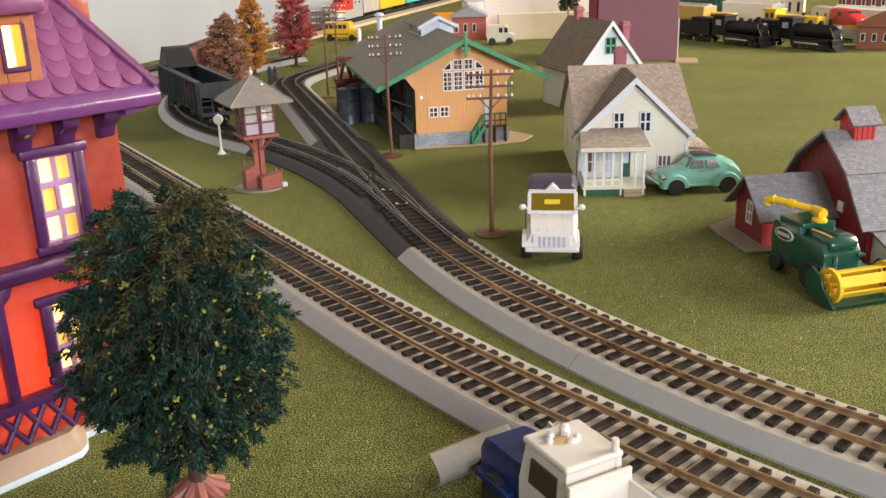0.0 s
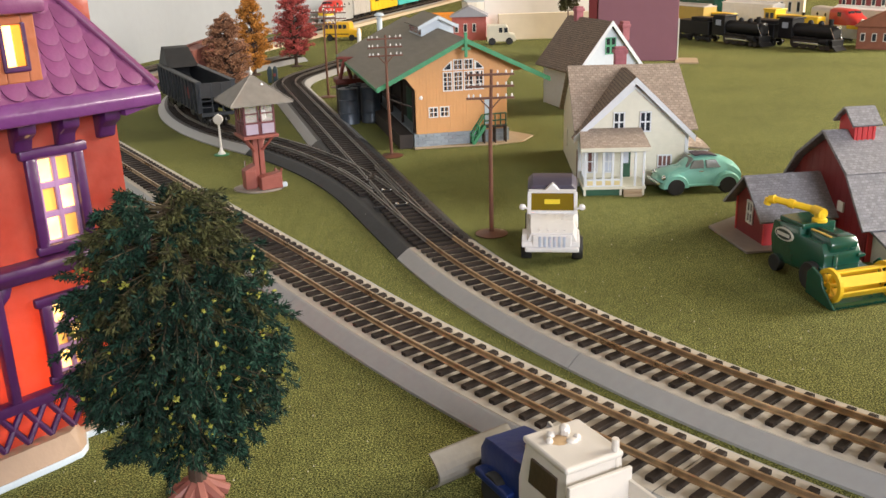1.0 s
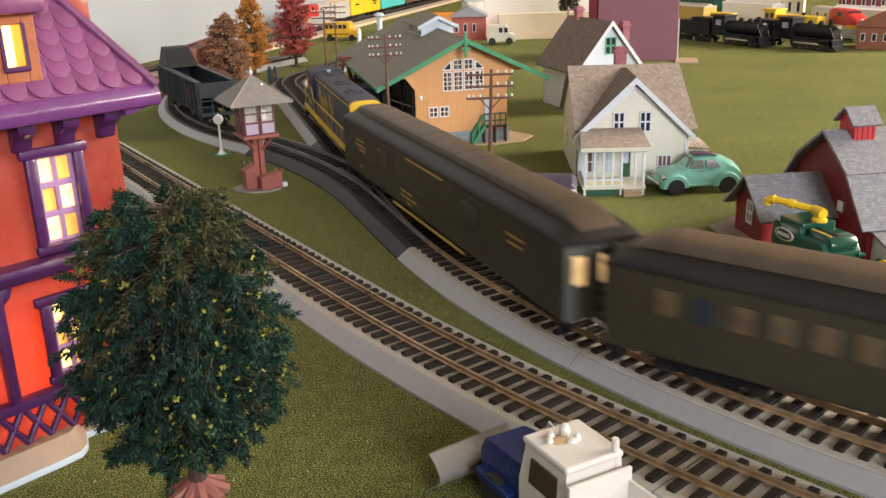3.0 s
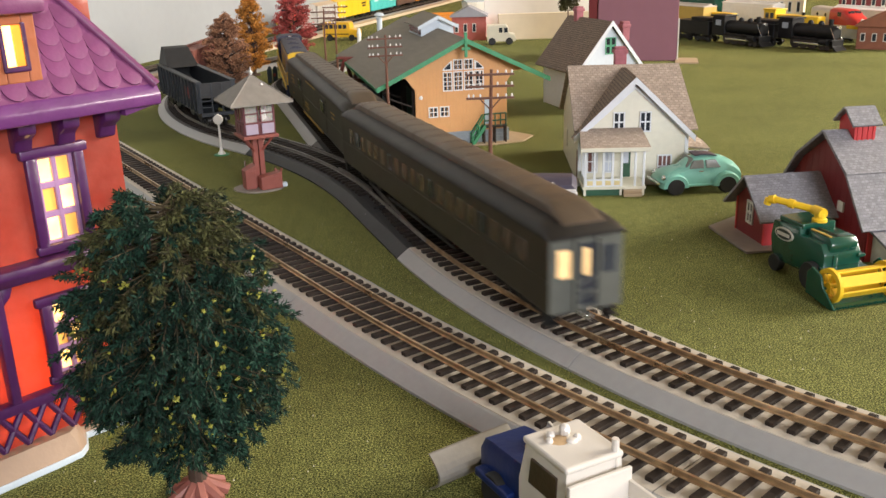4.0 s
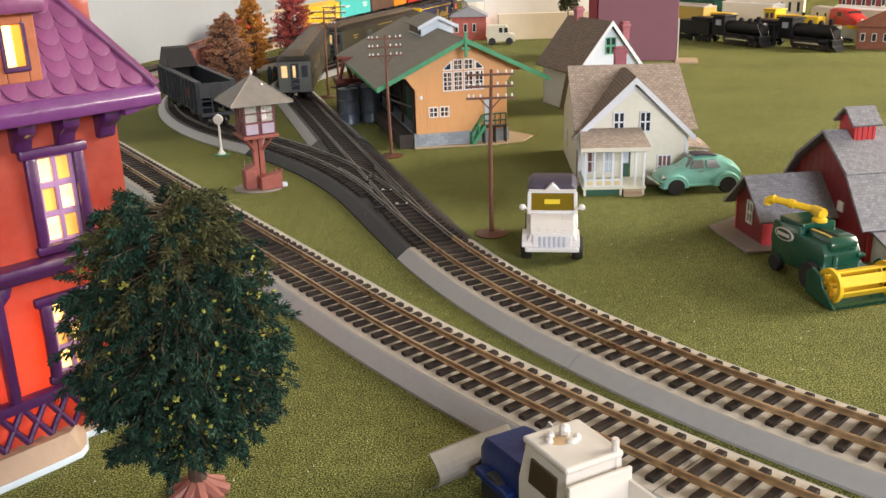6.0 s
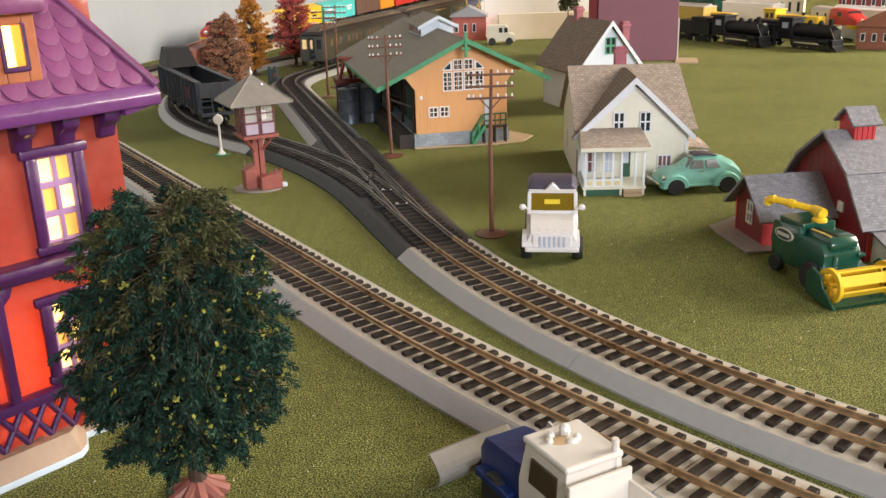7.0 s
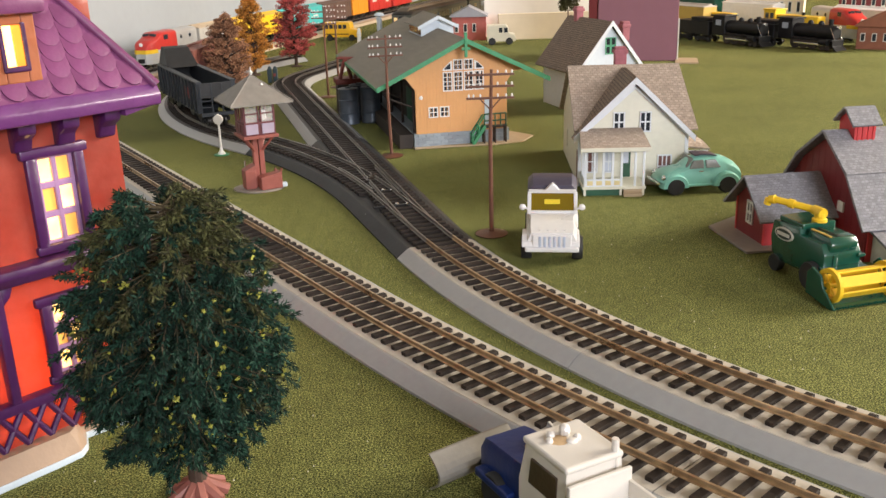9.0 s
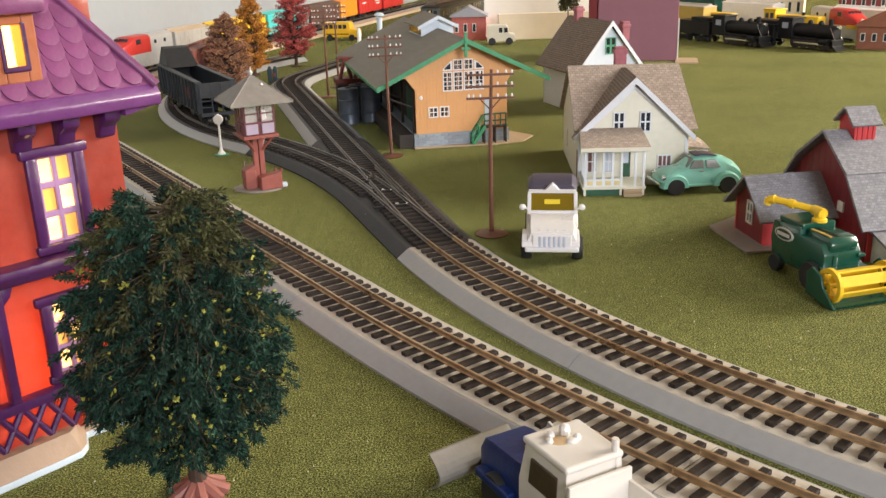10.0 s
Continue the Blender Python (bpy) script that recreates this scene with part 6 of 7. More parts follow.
def beetle():
    mint = mat("mint_green_enamel", (0.23, 0.55, 0.46), 0.28, var=0.04, grain=200, bump=0.02, coat=0.3)
    smoke = mat("smoky_toy_window", (0.17, 0.185, 0.17), 0.15, var=0.25, grain=150, bump=0.0)
    t = thing("toy_beetle_car", mm(184, 645, 0, 97) @ Matrix.Diagonal((1.12, 1.14, 1.03, 1)), "mint green rounded toy saloon with dark roof panel", "toy car", "toy vehicles")
    prof = [(-27, 8), (-27.3, 12), (-26, 16), (-22.5, 20), (-16.5, 23.5), (-8, 25.8), (0, 25.8), (6.5, 23.2), (10.5, 18.3), (16, 17.2), (21, 15.4), (25, 12.2), (26.5, 9)]
    b = bmesh.new()
    secs = []
    for k in range(9):
        u = -1 + 2 * k / 8
        x = 10.3 * u
        f = 1 - 0.20 * abs(u) ** 3
        g = 1 - 0.05 * abs(u) ** 4
        secs.append([(x if z < 17 else x * (1 - 0.33 * (z - 17) / 9), y * g, 5.5 + (z - 5.5) * (f if z > 12 else 1)) for y, z in prof] + [(x, 25 * g, 5.5), (x, -25 * g, 5.5)])
    loft(b, secs)
    body = part("body", b, mint, t, smooth=True)
    for s in (-1, 1):
        for y in (17, -16.5):
            b = bmesh.new()
            secs = []
            for xx, q in ((s * 6.5, 1.0), (s * 11.2, 1.0), (s * 12.8, 0.9)):
                secs.append([(xx, y + 8.8 * q * math.cos(a), 5.0 + 9.6 * q * math.sin(a)) for a in (math.pi * i / 10 for i in range(11))])
            loft(b, secs)
            part("mudguard", b, mint, body, "rounded mint mudguard", smooth=True)
            car_wheel(t, s * 11.0, y, 5.8, 4.4, BLACK)
        b = bmesh.new()
        box(b, s * 10.4 - 0.7, s * 10.4 + 0.9, -8, 9, 5.2, 6.8, 0.4)
        part("running_board", b, mint, body)
        for y0, y1 in ((-1.5, 8), (-12.5, -3)):
            b = bmesh.new()
            x = s * 9.0
            prism(b, [(y0, 17.4), (y1, 17.4), (y1 - 3.0 if y0 > -5 else y1, 22.6), (y0 + (0 if y0 > -5 else 3.2), 22.8)], "x", x - 0.9, x + 0.9, 0.3)
            for v in b.verts:
                v.co.x -= s * 0.30 * (v.co.z - 17.4)
            part("side_window", b, smoke, body, "grey side window")
        b = bmesh.new()
        ball(b, (s * 9.2, 24.2, 12.0), 2.1, (1, 0.7, 1))
        part("headlamp", b, STEEL, body)
        b = bmesh.new()
        rod(b, (s * 10.3, -1, 15.6), (s * 10.3, 2, 15.6), 0.4, None, 6)
        part("door_handle", b, STEEL, body)
    b = bmesh.new()
    prism(b, [(9.6, 18.2), (8.8, 17.6), (4.6, 24.0), (5.6, 24.4)], "x", -7.6, 7.6, 0.3)
    part("windscreen", b, smoke, body, "grey windscreen")
    b = bmesh.new()
    secs = [[(-5.5, y, z - 0.5), (5.5, y, z - 0.5), (5.5, y, z + 0.25), (-5.5, y, z + 0.25)] for y, z in ((-11, 24.9), (-6, 26.0), (-1, 26.3), (3, 25.7))]
    loft(b, secs)
    part("sunroof", b, PURPLEBLACK, body, "dark roof panel")
    for y in (28, -28):
        b = bmesh.new()
        rod(b, (-10, y * 0.985, 8.2), (10, y * 0.985, 8.2), 0.9, None, 8)
        part("bumper", b, STEEL, body, "chrome bumper")


beetle()
BLUEHOOD = mat("deep_blue_plastic", (0.007, 0.022, 0.115), 0.38, var=0.15, grain=180, spec=0.3)
OLDWHITE = mat("chalky_white_paint", (0.66, 0.625, 0.57), 0.32, var=0.04, grain=150, bump=0.03, coat=0.15)
PLOWGREY = mat("grey_plow_metal", (0.20, 0.185, 0.16), 0.4, 0.1, var=0.2, grain=150)
TANSTAIN = mat("tan_glue_stain", (0.52, 0.36, 0.20), 0.5, var=0.2)


def plow_truck():
    t = thing("toy_plow_truck", mm(35.5, 240.5, 0, 28) @ Matrix.Diagonal((0.86, 1, 1, 1)), "white and deep blue toy snow-plow truck beside the near track", "toy truck", "toy vehicles")
    b = bmesh.new()
    secs = [[(-w, y, 6), (w, y, 6), (w, y, z - 2), (w - 1.5, y, z), (-w + 1.5, y, z), (-w, y, z - 2)] for y, w, z in ((10, 11.5, 23.0), (30, 10.8, 21.5), (35, 10.4, 20.6), (36.5, 10.0, 18.5))]
    loft(b, secs)
    hood = part("hood", b, BLUEHOOD, t, "deep blue bonnet", smooth=True)
    b = bmesh.new()
    box(b, -2, 4, 18, 21, 22, 23.4, 0.5)
    part("hood_scuff", b, TANSTAIN, hood, "pale scuff on the bonnet")
    for s in (-1, 1):
        b = bmesh.new()
        box(b, s * 12.5 - 2.5, s * 12.5 + 2.5, 14, 34, 9, 12, 0.8)
        part("mudguard", b, BLUEHOOD, hood)
        if s > 0:
            b = bmesh.new()
            prism(b, [(16, 22), (20, 22), (24, 25), (23, 27.5), (17, 26)], "x", 10.2, 11.2, 0.2)
            part("hood_fin", b, OLDWHITE, hood, "white fin on the bonnet edge")
        car_wheel(t, s * 11.5, 24, 6.8, 6, STEEL)
        car_wheel(t, s * 11.5, -36, 6.8, 7, STEEL)
    b = bmesh.new()
    secs = [[(-w, y, 6), (w, y, 6), (w, y, 20), (w * 0.93, y2, 33.5), (-w * 0.93, y2, 33.5), (-w, y, 20)] for y, y2, w in ((10.5, 7.5, 12.2), (-13, -13, 12.2))]
    loft(b, secs)
    cab = part("cab", b, OLDWHITE, t, smooth=False)
    b = bmesh.new()
    box(b, -12.0, 12.0, -13.5, 9.0, 33.0, 35.2, 0.8)
    part("cab_roof", b, OLDWHITE, cab, "chalky white cab roof")
    for s in (-1, 1):
        b = bmesh.new()
        prism(b, [(-9, 21), (5.5, 21), (4, 30), (-9, 30)], "x", s * 11.6 - 0.8, s * 11.6 + 0.8, 0.3)
        part("side_window", b, mat("brown_dark_window", (0.05, 0.032, 0.02), 0.3, var=0.3), cab, "dark side window")
    b = bmesh.new()
    prism(b, [(10.6, 22), (9.6, 22), (7.0, 31), (8.0, 31)], "x", -9.5, 9.5, 0.3)
    part("windscreen", b, DARKGLASS, cab)
    b = bmesh.new()
    ball(b, (1, 3, 36.6), 2.0, (1, 1, 1.1))
    ball(b, (-4, 4, 35.6), 1.5)
    ball(b, (-6.5, 1.5, 35.5), 1.3)
    ball(b, (3, -1, 35.6), 1.4)
    ball(b, (0.5, -1.5, 35.4), 1.6, (1.4, 1, 0.6))
    part("roof_beacon", b, OLDWHITE, cab, "broken white beacon stubs")
    b = bmesh.new()
    ball(b, (-3, 1, 35.1), 3.2, (1.2, 1, 0.14))
    part("glue_mark", b, TANSTAIN, cab, "tan glue mark on the roof")
    b = bmesh.new()
    rod(b, (9.5, -12, 26), (9.5, -12, 39), 1.5, 1.2, 10)
    part("exhaust_pipe", b, OLDWHITE, cab, "white exhaust pipe")
    # tipping body
    b = bmesh.new()
    for q in ((-13, -11.6, -60, -15), (11.6, 13, -60, -15)):
        prism(b, [(q[0], 12), (q[1], 12), (q[1], 27), (q[0], 27)], "y", q[2], q[3], 0.3)
    box(b, -13, 13, -16.4, -15, 12, 31, 0.3)
    box(b, -13, 13, -60, -15, 11, 13, 0.3)
    part("tipper_body", b, OLDWHITE, t, "white tipping body")
    b = bmesh.new()
    box(b, -12, 12, -60, 36, 6, 10.5, 0.4)
    part("chassis", b, BLACK, t)
    # plow blade: curved sheet set across the front
    b = bmesh.new()
    arc = [(50 - 8 * math.sin(math.pi * (0.08 + 0.84 * i / 9)), 0.8 + 13.5 * i / 9) for i in range(10)]
    back = [(y - 1.0, z) for y, z in arc[::-1]]
    prism(b, arc + back, "x", -23, 16)
    part("plow_blade", b, PLOWGREY, t, "curved grey plow blade", at=mm(0, 0, 0, 6))
    b = bmesh.new()
    for x in (-7, 7):
        rod(b, (x, 34, 8), (x, 42, 8), 1.2, None, 6)
    part("plow_arm", b, BLACK, t)


plow_truck()
COMBGREEN = mat("glossy_dark_green_enamel", (0.008, 0.068, 0.044), 0.22, var=0.1, grain=160, bump=0.02, coat=0.4)
COMBBLACK = mat("black_green_plastic", (0.008, 0.018, 0.014), 0.4, var=0.2, grain=200)


def combine():
    t = thing("toy_combine_harvester", mm(199, 452, 0, 196) @ Matrix.Scale(0.85, 4), "dark green and yellow toy combine harvester", "toy harvester", "toy vehicles")
    b = bmesh.new()
    prism(b, [(-34, 12), (-36, 22), (-34, 33), (-8, 35), (-8, 30), (12, 30), (16, 24), (16, 12), (10, 8), (-28, 8)], "x", -13, 13, 0.8)
    body = part("body", b, COMBGREEN, t, smooth=True)
    b = bmesh.new()
    box(b, -12, 12, -30, -7, 33.5, 37, 0.8)
    part("grain_tank_rim", b, COMBGREEN, body, "green grain tank rim")
    b = bmesh.new()
    prism(b, [(-6, 24), (15, 24), (17, 30), (14, 34), (-6, 34)], "x", -10, 9, 1.2)
    cab = part("engine_cover", b, COMBGREEN, body, "rounded green cover", smooth=True)
    for x in (2.0, 7.0):
        b = bmesh.new()
        box(b, x - 0.8, x + 0.8, -5, 13, 33.6, 34.6, 0.2)
        part("cover_stripe", b, GOLD if x > 5 else COMBBLACK, cab)
    b = bmesh.new()
    box(b, -13.6, -12.6, -33, -18, 22, 30.5, 0.3)
    part("side_panel", b, COMBGREEN, body)
    for s in (-1, 1):
        b = bmesh.new()
        pts = [(-22 + 9 * math.cos(a), 26.5 + 4.2 * math.sin(a)) for a in (2 * math.pi * i / 20 for i in range(20))]
        prism(b, pts, "x", s * 13.2 - 0.5, s * 13.2 + 0.6, 0.2)
        badge = part("badge", b, WHITEPAINT, body, "pale oval badge")
        b = bmesh.new()
        prism(b, [(-22 + (p[0] + 22) * 0.84, 26.5 + (p[1] - 26.5) * 0.76) for p in pts], "x", s * 13.4 - 0.5, s * 13.4 + 0.7)
        inner = part("badge_field", b, COMBBLACK, badge)
        b = bmesh.new()
        box(b, s * 13.6 - 0.5, s * 13.6 + 0.8, -28, -16, 25.4, 27.6)
        part("badge_bar", b, WHITEPAINT, badge, "plain pale lettering bar")
        car_wheel(t, s * 13.5, 8, 9.0, 7, COMBBLACK)
        car_wheel(t, s * 12.0, -29, 5.6, 5, COMBBLACK)
    b = bmesh.new()
    box(b, -14, 15, 14, 25, 15, 17, 0.5)
    box(b, -15, -10, 8, 18, 21, 23, 0.4)
    box(b, 4, 7, 14, 17, 17, 24, 0.4)
    part("driving_platform", b, COMBGREEN, body, "green front platform")
    # unloading spout
    b = bmesh.new()
    spun(b, [(1, 36.6), (4.6, 36.6), (4.6, 38.4), (3.4, 39), (3.4, 42), (1, 42.6)], 16, (-2, -10))
    part("spout_base", b, YELLOW, t, "yellow spout turret", smooth=True)
    b = bmesh.new()
    rod(b, (-2, -7, 42), (-2, -16, 42.6), 3.4, 3.0, 12)
    rod(b, (-2, -16, 42.6), (12, -36, 45.5), 2.3, 2.1, 12)
    rod(b, (5, -26, 44.0), (7, -29, 44.5), 2.9, 2.9, 12)
    rod(b, (12, -36, 45.5), (14, -39.5, 44.6), 3.0, 2.6, 12)
    rod(b, (14, -39.5, 45.0), (14.5, -40.5, 41.5), 2.6, 2.3, 12)
    part("spout", b, YELLOW, t, "yellow unloading spout", smooth=True)
    # header with reel
    b = bmesh.new()
    prism(b, [(22, 3), (41, 0.8), (41, 1.8), (25, 6), (24, 16), (22, 16)], "x", -21, 25, 0.3)
    part("header_tray", b, COMBGREEN, t, "green header tray")
    b = bmesh.new()
    for k in range(24):
        x = -20.5 + k * 1.95
        box(b, x, x + 0.9, 40.6, 42.0, 0.8, 2.0)
    part("cutter_teeth", b, COMBGREEN, t)
    for x in (-21.5, 25):
        b = bmesh.new()
        prism(b, [(18, 4), (40, 0.5), (44, 1.5), (33, 11), (30, 18), (22, 21), (18, 17)], "x", x - 0.8, x + 0.8, 0.4)
        part("header_side", b, COMBGREEN, t, "dark green header side")
    for x in (-17, 21):
        b = bmesh.new()
        secs = []
        n = 24
        for rr in ((7.6, -1.2), (10.4, -1.2), (10.4, 1.2), (7.6, 1.2)):
            secs.append([(x + rr[1], 33 + rr[0] * math.cos(2 * math.pi * i / n), 12.5 + rr[0] * math.sin(2 * math.pi * i / n)) for i in range(n)])
        loft(b, secs + [secs[0]], caps=False)
        rw = part("reel_wheel", b, YELLOW, t, "yellow reel end wheel")
        for k in range(6):
            a = 2 * math.pi * k / 6 + 0.3
            b = bmesh.new()
            rod(b, (x, 33, 12.5), (x, 33 + 9 * math.cos(a), 12.5 + 9 * math.sin(a)), 1.0, None, 6)
            part("spoke", b, YELLOW, rw)
        b = bmesh.new()
        rod(b, (x - 1.4, 33, 12.5), (x + 1.4, 33, 12.5), 2.2, None, 10)
        part("hub", b, YELLOW, rw)
    for k in range(5):
        a = 2 * math.pi * k / 5 + 0.2
        b = bmesh.new()
        box(b, -16, 20, -3.2, 3.2, 6.6, 7.8, 0.3)
        turned(b, Matrix.Translation((0, 33, 12.5)) @ Matrix.Rotation(a, 4, "X"))
        part("reel_bat", b, YELLOW, t, "yellow reel bat")
    b = bmesh.new()
    rod(b, (-17, 33, 12.5), (21, 33, 12.5), 1.3, None, 8)
    part("reel_shaft", b, YELLOW, t)


combine()

# ---------------------------------------------------------------- glazed ceramic house, lit from inside


def ceramic(name, col, through_share, col2=None):
    """Painted glaze on thin pottery that lets some lamplight through."""
    m = mat(name, col, 0.38, var=0.22, grain=160, bump=0.2, coat=0.25, dirt=col2)
    t = m.node_tree
    b = t.nodes["Principled BSDF"]
    out = t.nodes["Material Output"]
    tr = t.nodes.new("ShaderNodeBsdfTranslucent")
    tr.inputs["Color"].default_value = (0.85, 0.24, 0.06, 1)
    mx = t.nodes.new("ShaderNodeMixShader")
    mx.inputs[0].default_value = through_share
    t.links.new(b.outputs[0], mx.inputs[1])
    t.links.new(tr.outputs[0], mx.inputs[2])
    t.links.new(mx.outputs[0], out.inputs["Surface"])
    return m


CORAL = ceramic("coral_orange_glaze", (0.42, 0.110, 0.078), 0.5, (0.27, 0.050, 0.038))
CORNICE = mat("mid_violet_glaze", (0.115, 0.027, 0.130), 0.4, var=0.3, grain=100, bump=0.12, coat=0.3)
VIOLET = mat("violet_glaze", (0.055, 0.010, 0.068), 0.4, var=0.3, grain=100, bump=0.12, coat=0.3)
ORCHID = mat("orchid_roof_glaze", (0.165, 0.042, 0.122), 0.45, var=0.22, grain=110, bump=0.15, coat=0.08, per_piece=0.10)
LILAC = mat("lilac_window_glaze", (0.36, 0.20, 0.36), 0.3, var=0.12, grain=120, coat=0.2)
CREAMBASE = mat("cream_pottery_base", (0.37, 0.255, 0.175), 0.45, var=0.12, grain=70, bump=0.15, coat=0.2)
LIT = glow("lamp_lit_pane", (1.0, 0.58, 0.16), 4.5)
DIM = glow("dim_yellow_pane", (0.80, 0.40, 0.08), 0.8)


def pottery_house():
    t = thing("ceramic_house", mm(-160.5, 280, 0, 48), "glazed coral and violet ceramic village house with lit windows", "ceramic house")
    XL, XR, D = -90.0, 66.0, 110.0
    wins = ((33.5, 48.0, 80, 111), (30.0, 43.0, 32, 59))
    # front wall built round its window openings
    b = bmesh.new()
    th = 2.5
    spans = [(XL, 30, 8, 74), (43, XR, 8, 74), (30, 43, 8, 32), (30, 43, 59, 74), (XL, 33.5, 74, 126), (48, XR, 74, 126), (33.5, 48, 74, 80), (33.5, 48, 111, 126)]
    for x0, x1, z0, z1 in spans:
        vs = [b.verts.new(p) for p in ((x0, 0, z0), (x1, 0, z0), (x1, 0, z1), (x0, 0, z1))]
        b.faces.new(vs)
    bmesh.ops.remove_doubles(b, verts=b.verts, dist=0.01)
    ret = bmesh.ops.extrude_face_region(b, geom=b.faces[:])
    bmesh.ops.translate(b, verts=[v for v in ret["geom"] if isinstance(v, bmesh.types.BMVert)], vec=(0, th, 0))
    bmesh.ops.recalc_face_normals(b, faces=b.faces)
    wall = part("front_wall", b, CORAL, t, "coral glazed front wall")
    for q in ((XR - th, XR, th, D), (XL, XL + th, th, D)):
        b = bmesh.new()
        box(b, *q, 8, 126)
        part("side_wall", b, CORAL, t)
    b = bmesh.new()
    box(b, XL, XR, D, D + th, 8, 126)
    part("rear_wall", b, CORAL, t)
    b = bmesh.new()
    box(b, XL + th, XR - th, th, D, 126, 128)
    part("attic_floor", b, CREAMBASE, t)
    for x0, x1, z0, z1 in wins:
        b = bmesh.new()
        w = 3.2
        for q in ((x0 - w, x0 + 0.6, z0 - 1, z1), (x1 - 0.6, x1 + w, z0 - 1, z1), (x0 - w - 1.6, x1 + w + 1.6, z1 - 0.4, z1 + 3.2), (x0 - w - 0.8, x1 + w + 0.8, z0 - 3.2, z0 + 0.2)):
            box(b, q[0], q[1], -2.4, 0.6, q[2], q[3], 0.9)
        fr = part("window_surround", b, VIOLET, wall, "violet moulded window surround", smooth=True)
        b = bmesh.new()
        cols, rows = 2, 3
        cw, rh = (x1 - x0) / cols, (z1 - z0) / rows
        bars = [(x0 + 0.4, x0 + 1.9, z0, z1), (x1 - 1.9, x1 - 0.4, z0, z1), ((x0 + x1) / 2 - 0.9, (x0 + x1) / 2 + 0.9, z0, z1)]
        bars += [(x0 + 0.5, x1 - 0.5, z0 + rh * k - 1.2, z0 + rh * k + 1.2) for k in range(4)]
        for q in bars:
            b = bmesh.new()
            box(b, q[0], q[1], -0.4 if q[3] - q[2] > 9 else -0.3, 1.2, q[2], q[3], 0.4)
            part("glazing_bar", b, LILAC, fr, "lilac glazing bar")
        for i in range(cols):
            for j in range(rows):
                b = bmesh.new()
                box(b, x0 + cw * i + 1.0, x0 + cw * (i + 1) - 1.0, 0.9, 1.5, z0 + rh * j + 1.0, z0 + rh * (j + 1) - 1.0)
                lit = (i + j) % 2 == 0
                part("pane", b, LIT if lit else DIM, fr, "lamp-lit pane" if lit else "dim yellow pane")
    # eaves brackets and cornice
    b = bmesh.new()
    prism(b, [(-13, 124.2), (2, 121.5), (2, 131.5), (-11, 131.5), (-13.5, 128)], "x", XL - 10, 77.5, 0.6)
    cor = part("cornice", b, CORNICE, t, "violet eaves cornice", smooth=True)
    b = bmesh.new()
    prism(b, [(XR - 2, 121.5), (77.5, 124.2), (78, 128), (76, 131.5), (XR - 2, 131.5)], "y", -11, D, 0.5)
    part("side_cornice", b, CORNICE, cor, smooth=True)
    for k in range(9):
        x = 60.5 - k * 15.2
        b = bmesh.new()
        prism(b, [(0.5, 113.5), (-3, 114), (-4.6, 118), (-8.5, 120.5), (-9, 124.5), (0.5, 124.5)], "x", x - 3.1, x + 3.1, 0.7)
        part("eaves_bracket", b, VIOLET, t, "violet eaves bracket", smooth=True)
    # mansard roof
    z0, z1, ins = 130.5, 176.0, 31.0
    lo = [(XL - 8, -11.5, z0), (77, -11.5, z0), (77, D, z0), (XL - 8, D, z0)]
    hi = [(XL - 8 + ins, -11.5 + ins, z1), (77 - ins, -11.5 + ins, z1), (77 - ins, D - ins, z1), (XL - 8 + ins, D - ins, z1)]
    b = bmesh.new()
    loft(b, [lo, hi])
    roof = part("mansard_roof", b, ORCHID, t, "orchid violet mansard roof")
    b = bmesh.new()
    rod(b, (77, -11.8, z0 + 0.4), (77 - ins, -11.8 + ins, z1 + 0.4), 1.7, 1.5, 10)
    part("hip_roll", b, ORCHID, roof, smooth=True)
    b = bmesh.new()
    pts = [(4.1 * math.cos(a), 5.4 * math.sin(a)) for a in (math.pi + math.pi * i / 8 for i in range(9))] + [(4.1, 4.6), (-4.1, 4.6)]
    n_ = len(pts)
    lo_ = [b.verts.new((p[0], -0.85 + 0.05 * (p[1] + 5.4), p[1])) for p in pts]
    inn = [b.verts.new((p[0] * 0.8, -1.0 + 0.05 * (p[1] + 5.4), p[1] * 0.8)) for p in pts]
    bk = [b.verts.new((p[0], 0.3, p[1])) for p in pts]
    b.faces.new(inn)
    for i in range(n_):
        b.faces.new((lo_[i], lo_[(i + 1) % n_], inn[(i + 1) % n_], inn[i]))
        b.faces.new((bk[i], bk[(i + 1) % n_], lo_[(i + 1) % n_], lo_[i]))
    bmesh.ops.recalc_face_normals(b, faces=b.faces)
    tile = mesh_of("scallop_tile", b, ORCHID, True)
    lean = math.degrees(math.atan2(ins, z1 - z0))
    for r in range(9):
        z = z0 + 5.5 + r * 5.0
        d = (z - z0) / (z1 - z0) * ins
        for k in range(16):
            x = 76 - d * 1.04 - 2.5 - k * 8.3 - (4.1 if r % 2 else 0)
            if x < -24 or (16 < x < 37 and 136 < z < 163):
                continue
            piece("scallop_tile", tile, roof, mm(x, -11.5 + d, z, 0, -lean))
    # dormer
    b = bmesh.new()
    for q in ((17, 27.0, 137, 159), (34.2, 38.5, 137, 159), (27.0, 34.2, 137, 142.0), (27.0, 34.2, 155.2, 159)):
        box(b, q[0], q[1], -8, 16, q[2], q[3], 0.5)
    dor = part("dormer", b, ceramic("rust_orange_glaze", (0.36, 0.12, 0.055), 0.2), t, "rust-orange dormer wall")
    b = bmesh.new()
    prism(b, [(13, 158.5), (41.5, 158.5), (41.5, 163), (36, 170), (13, 172)], "y", -12, 20, 1.6)
    part("dormer_roof", b, ORCHID, dor, "orchid dormer roof", smooth=True)
    b = bmesh.new()
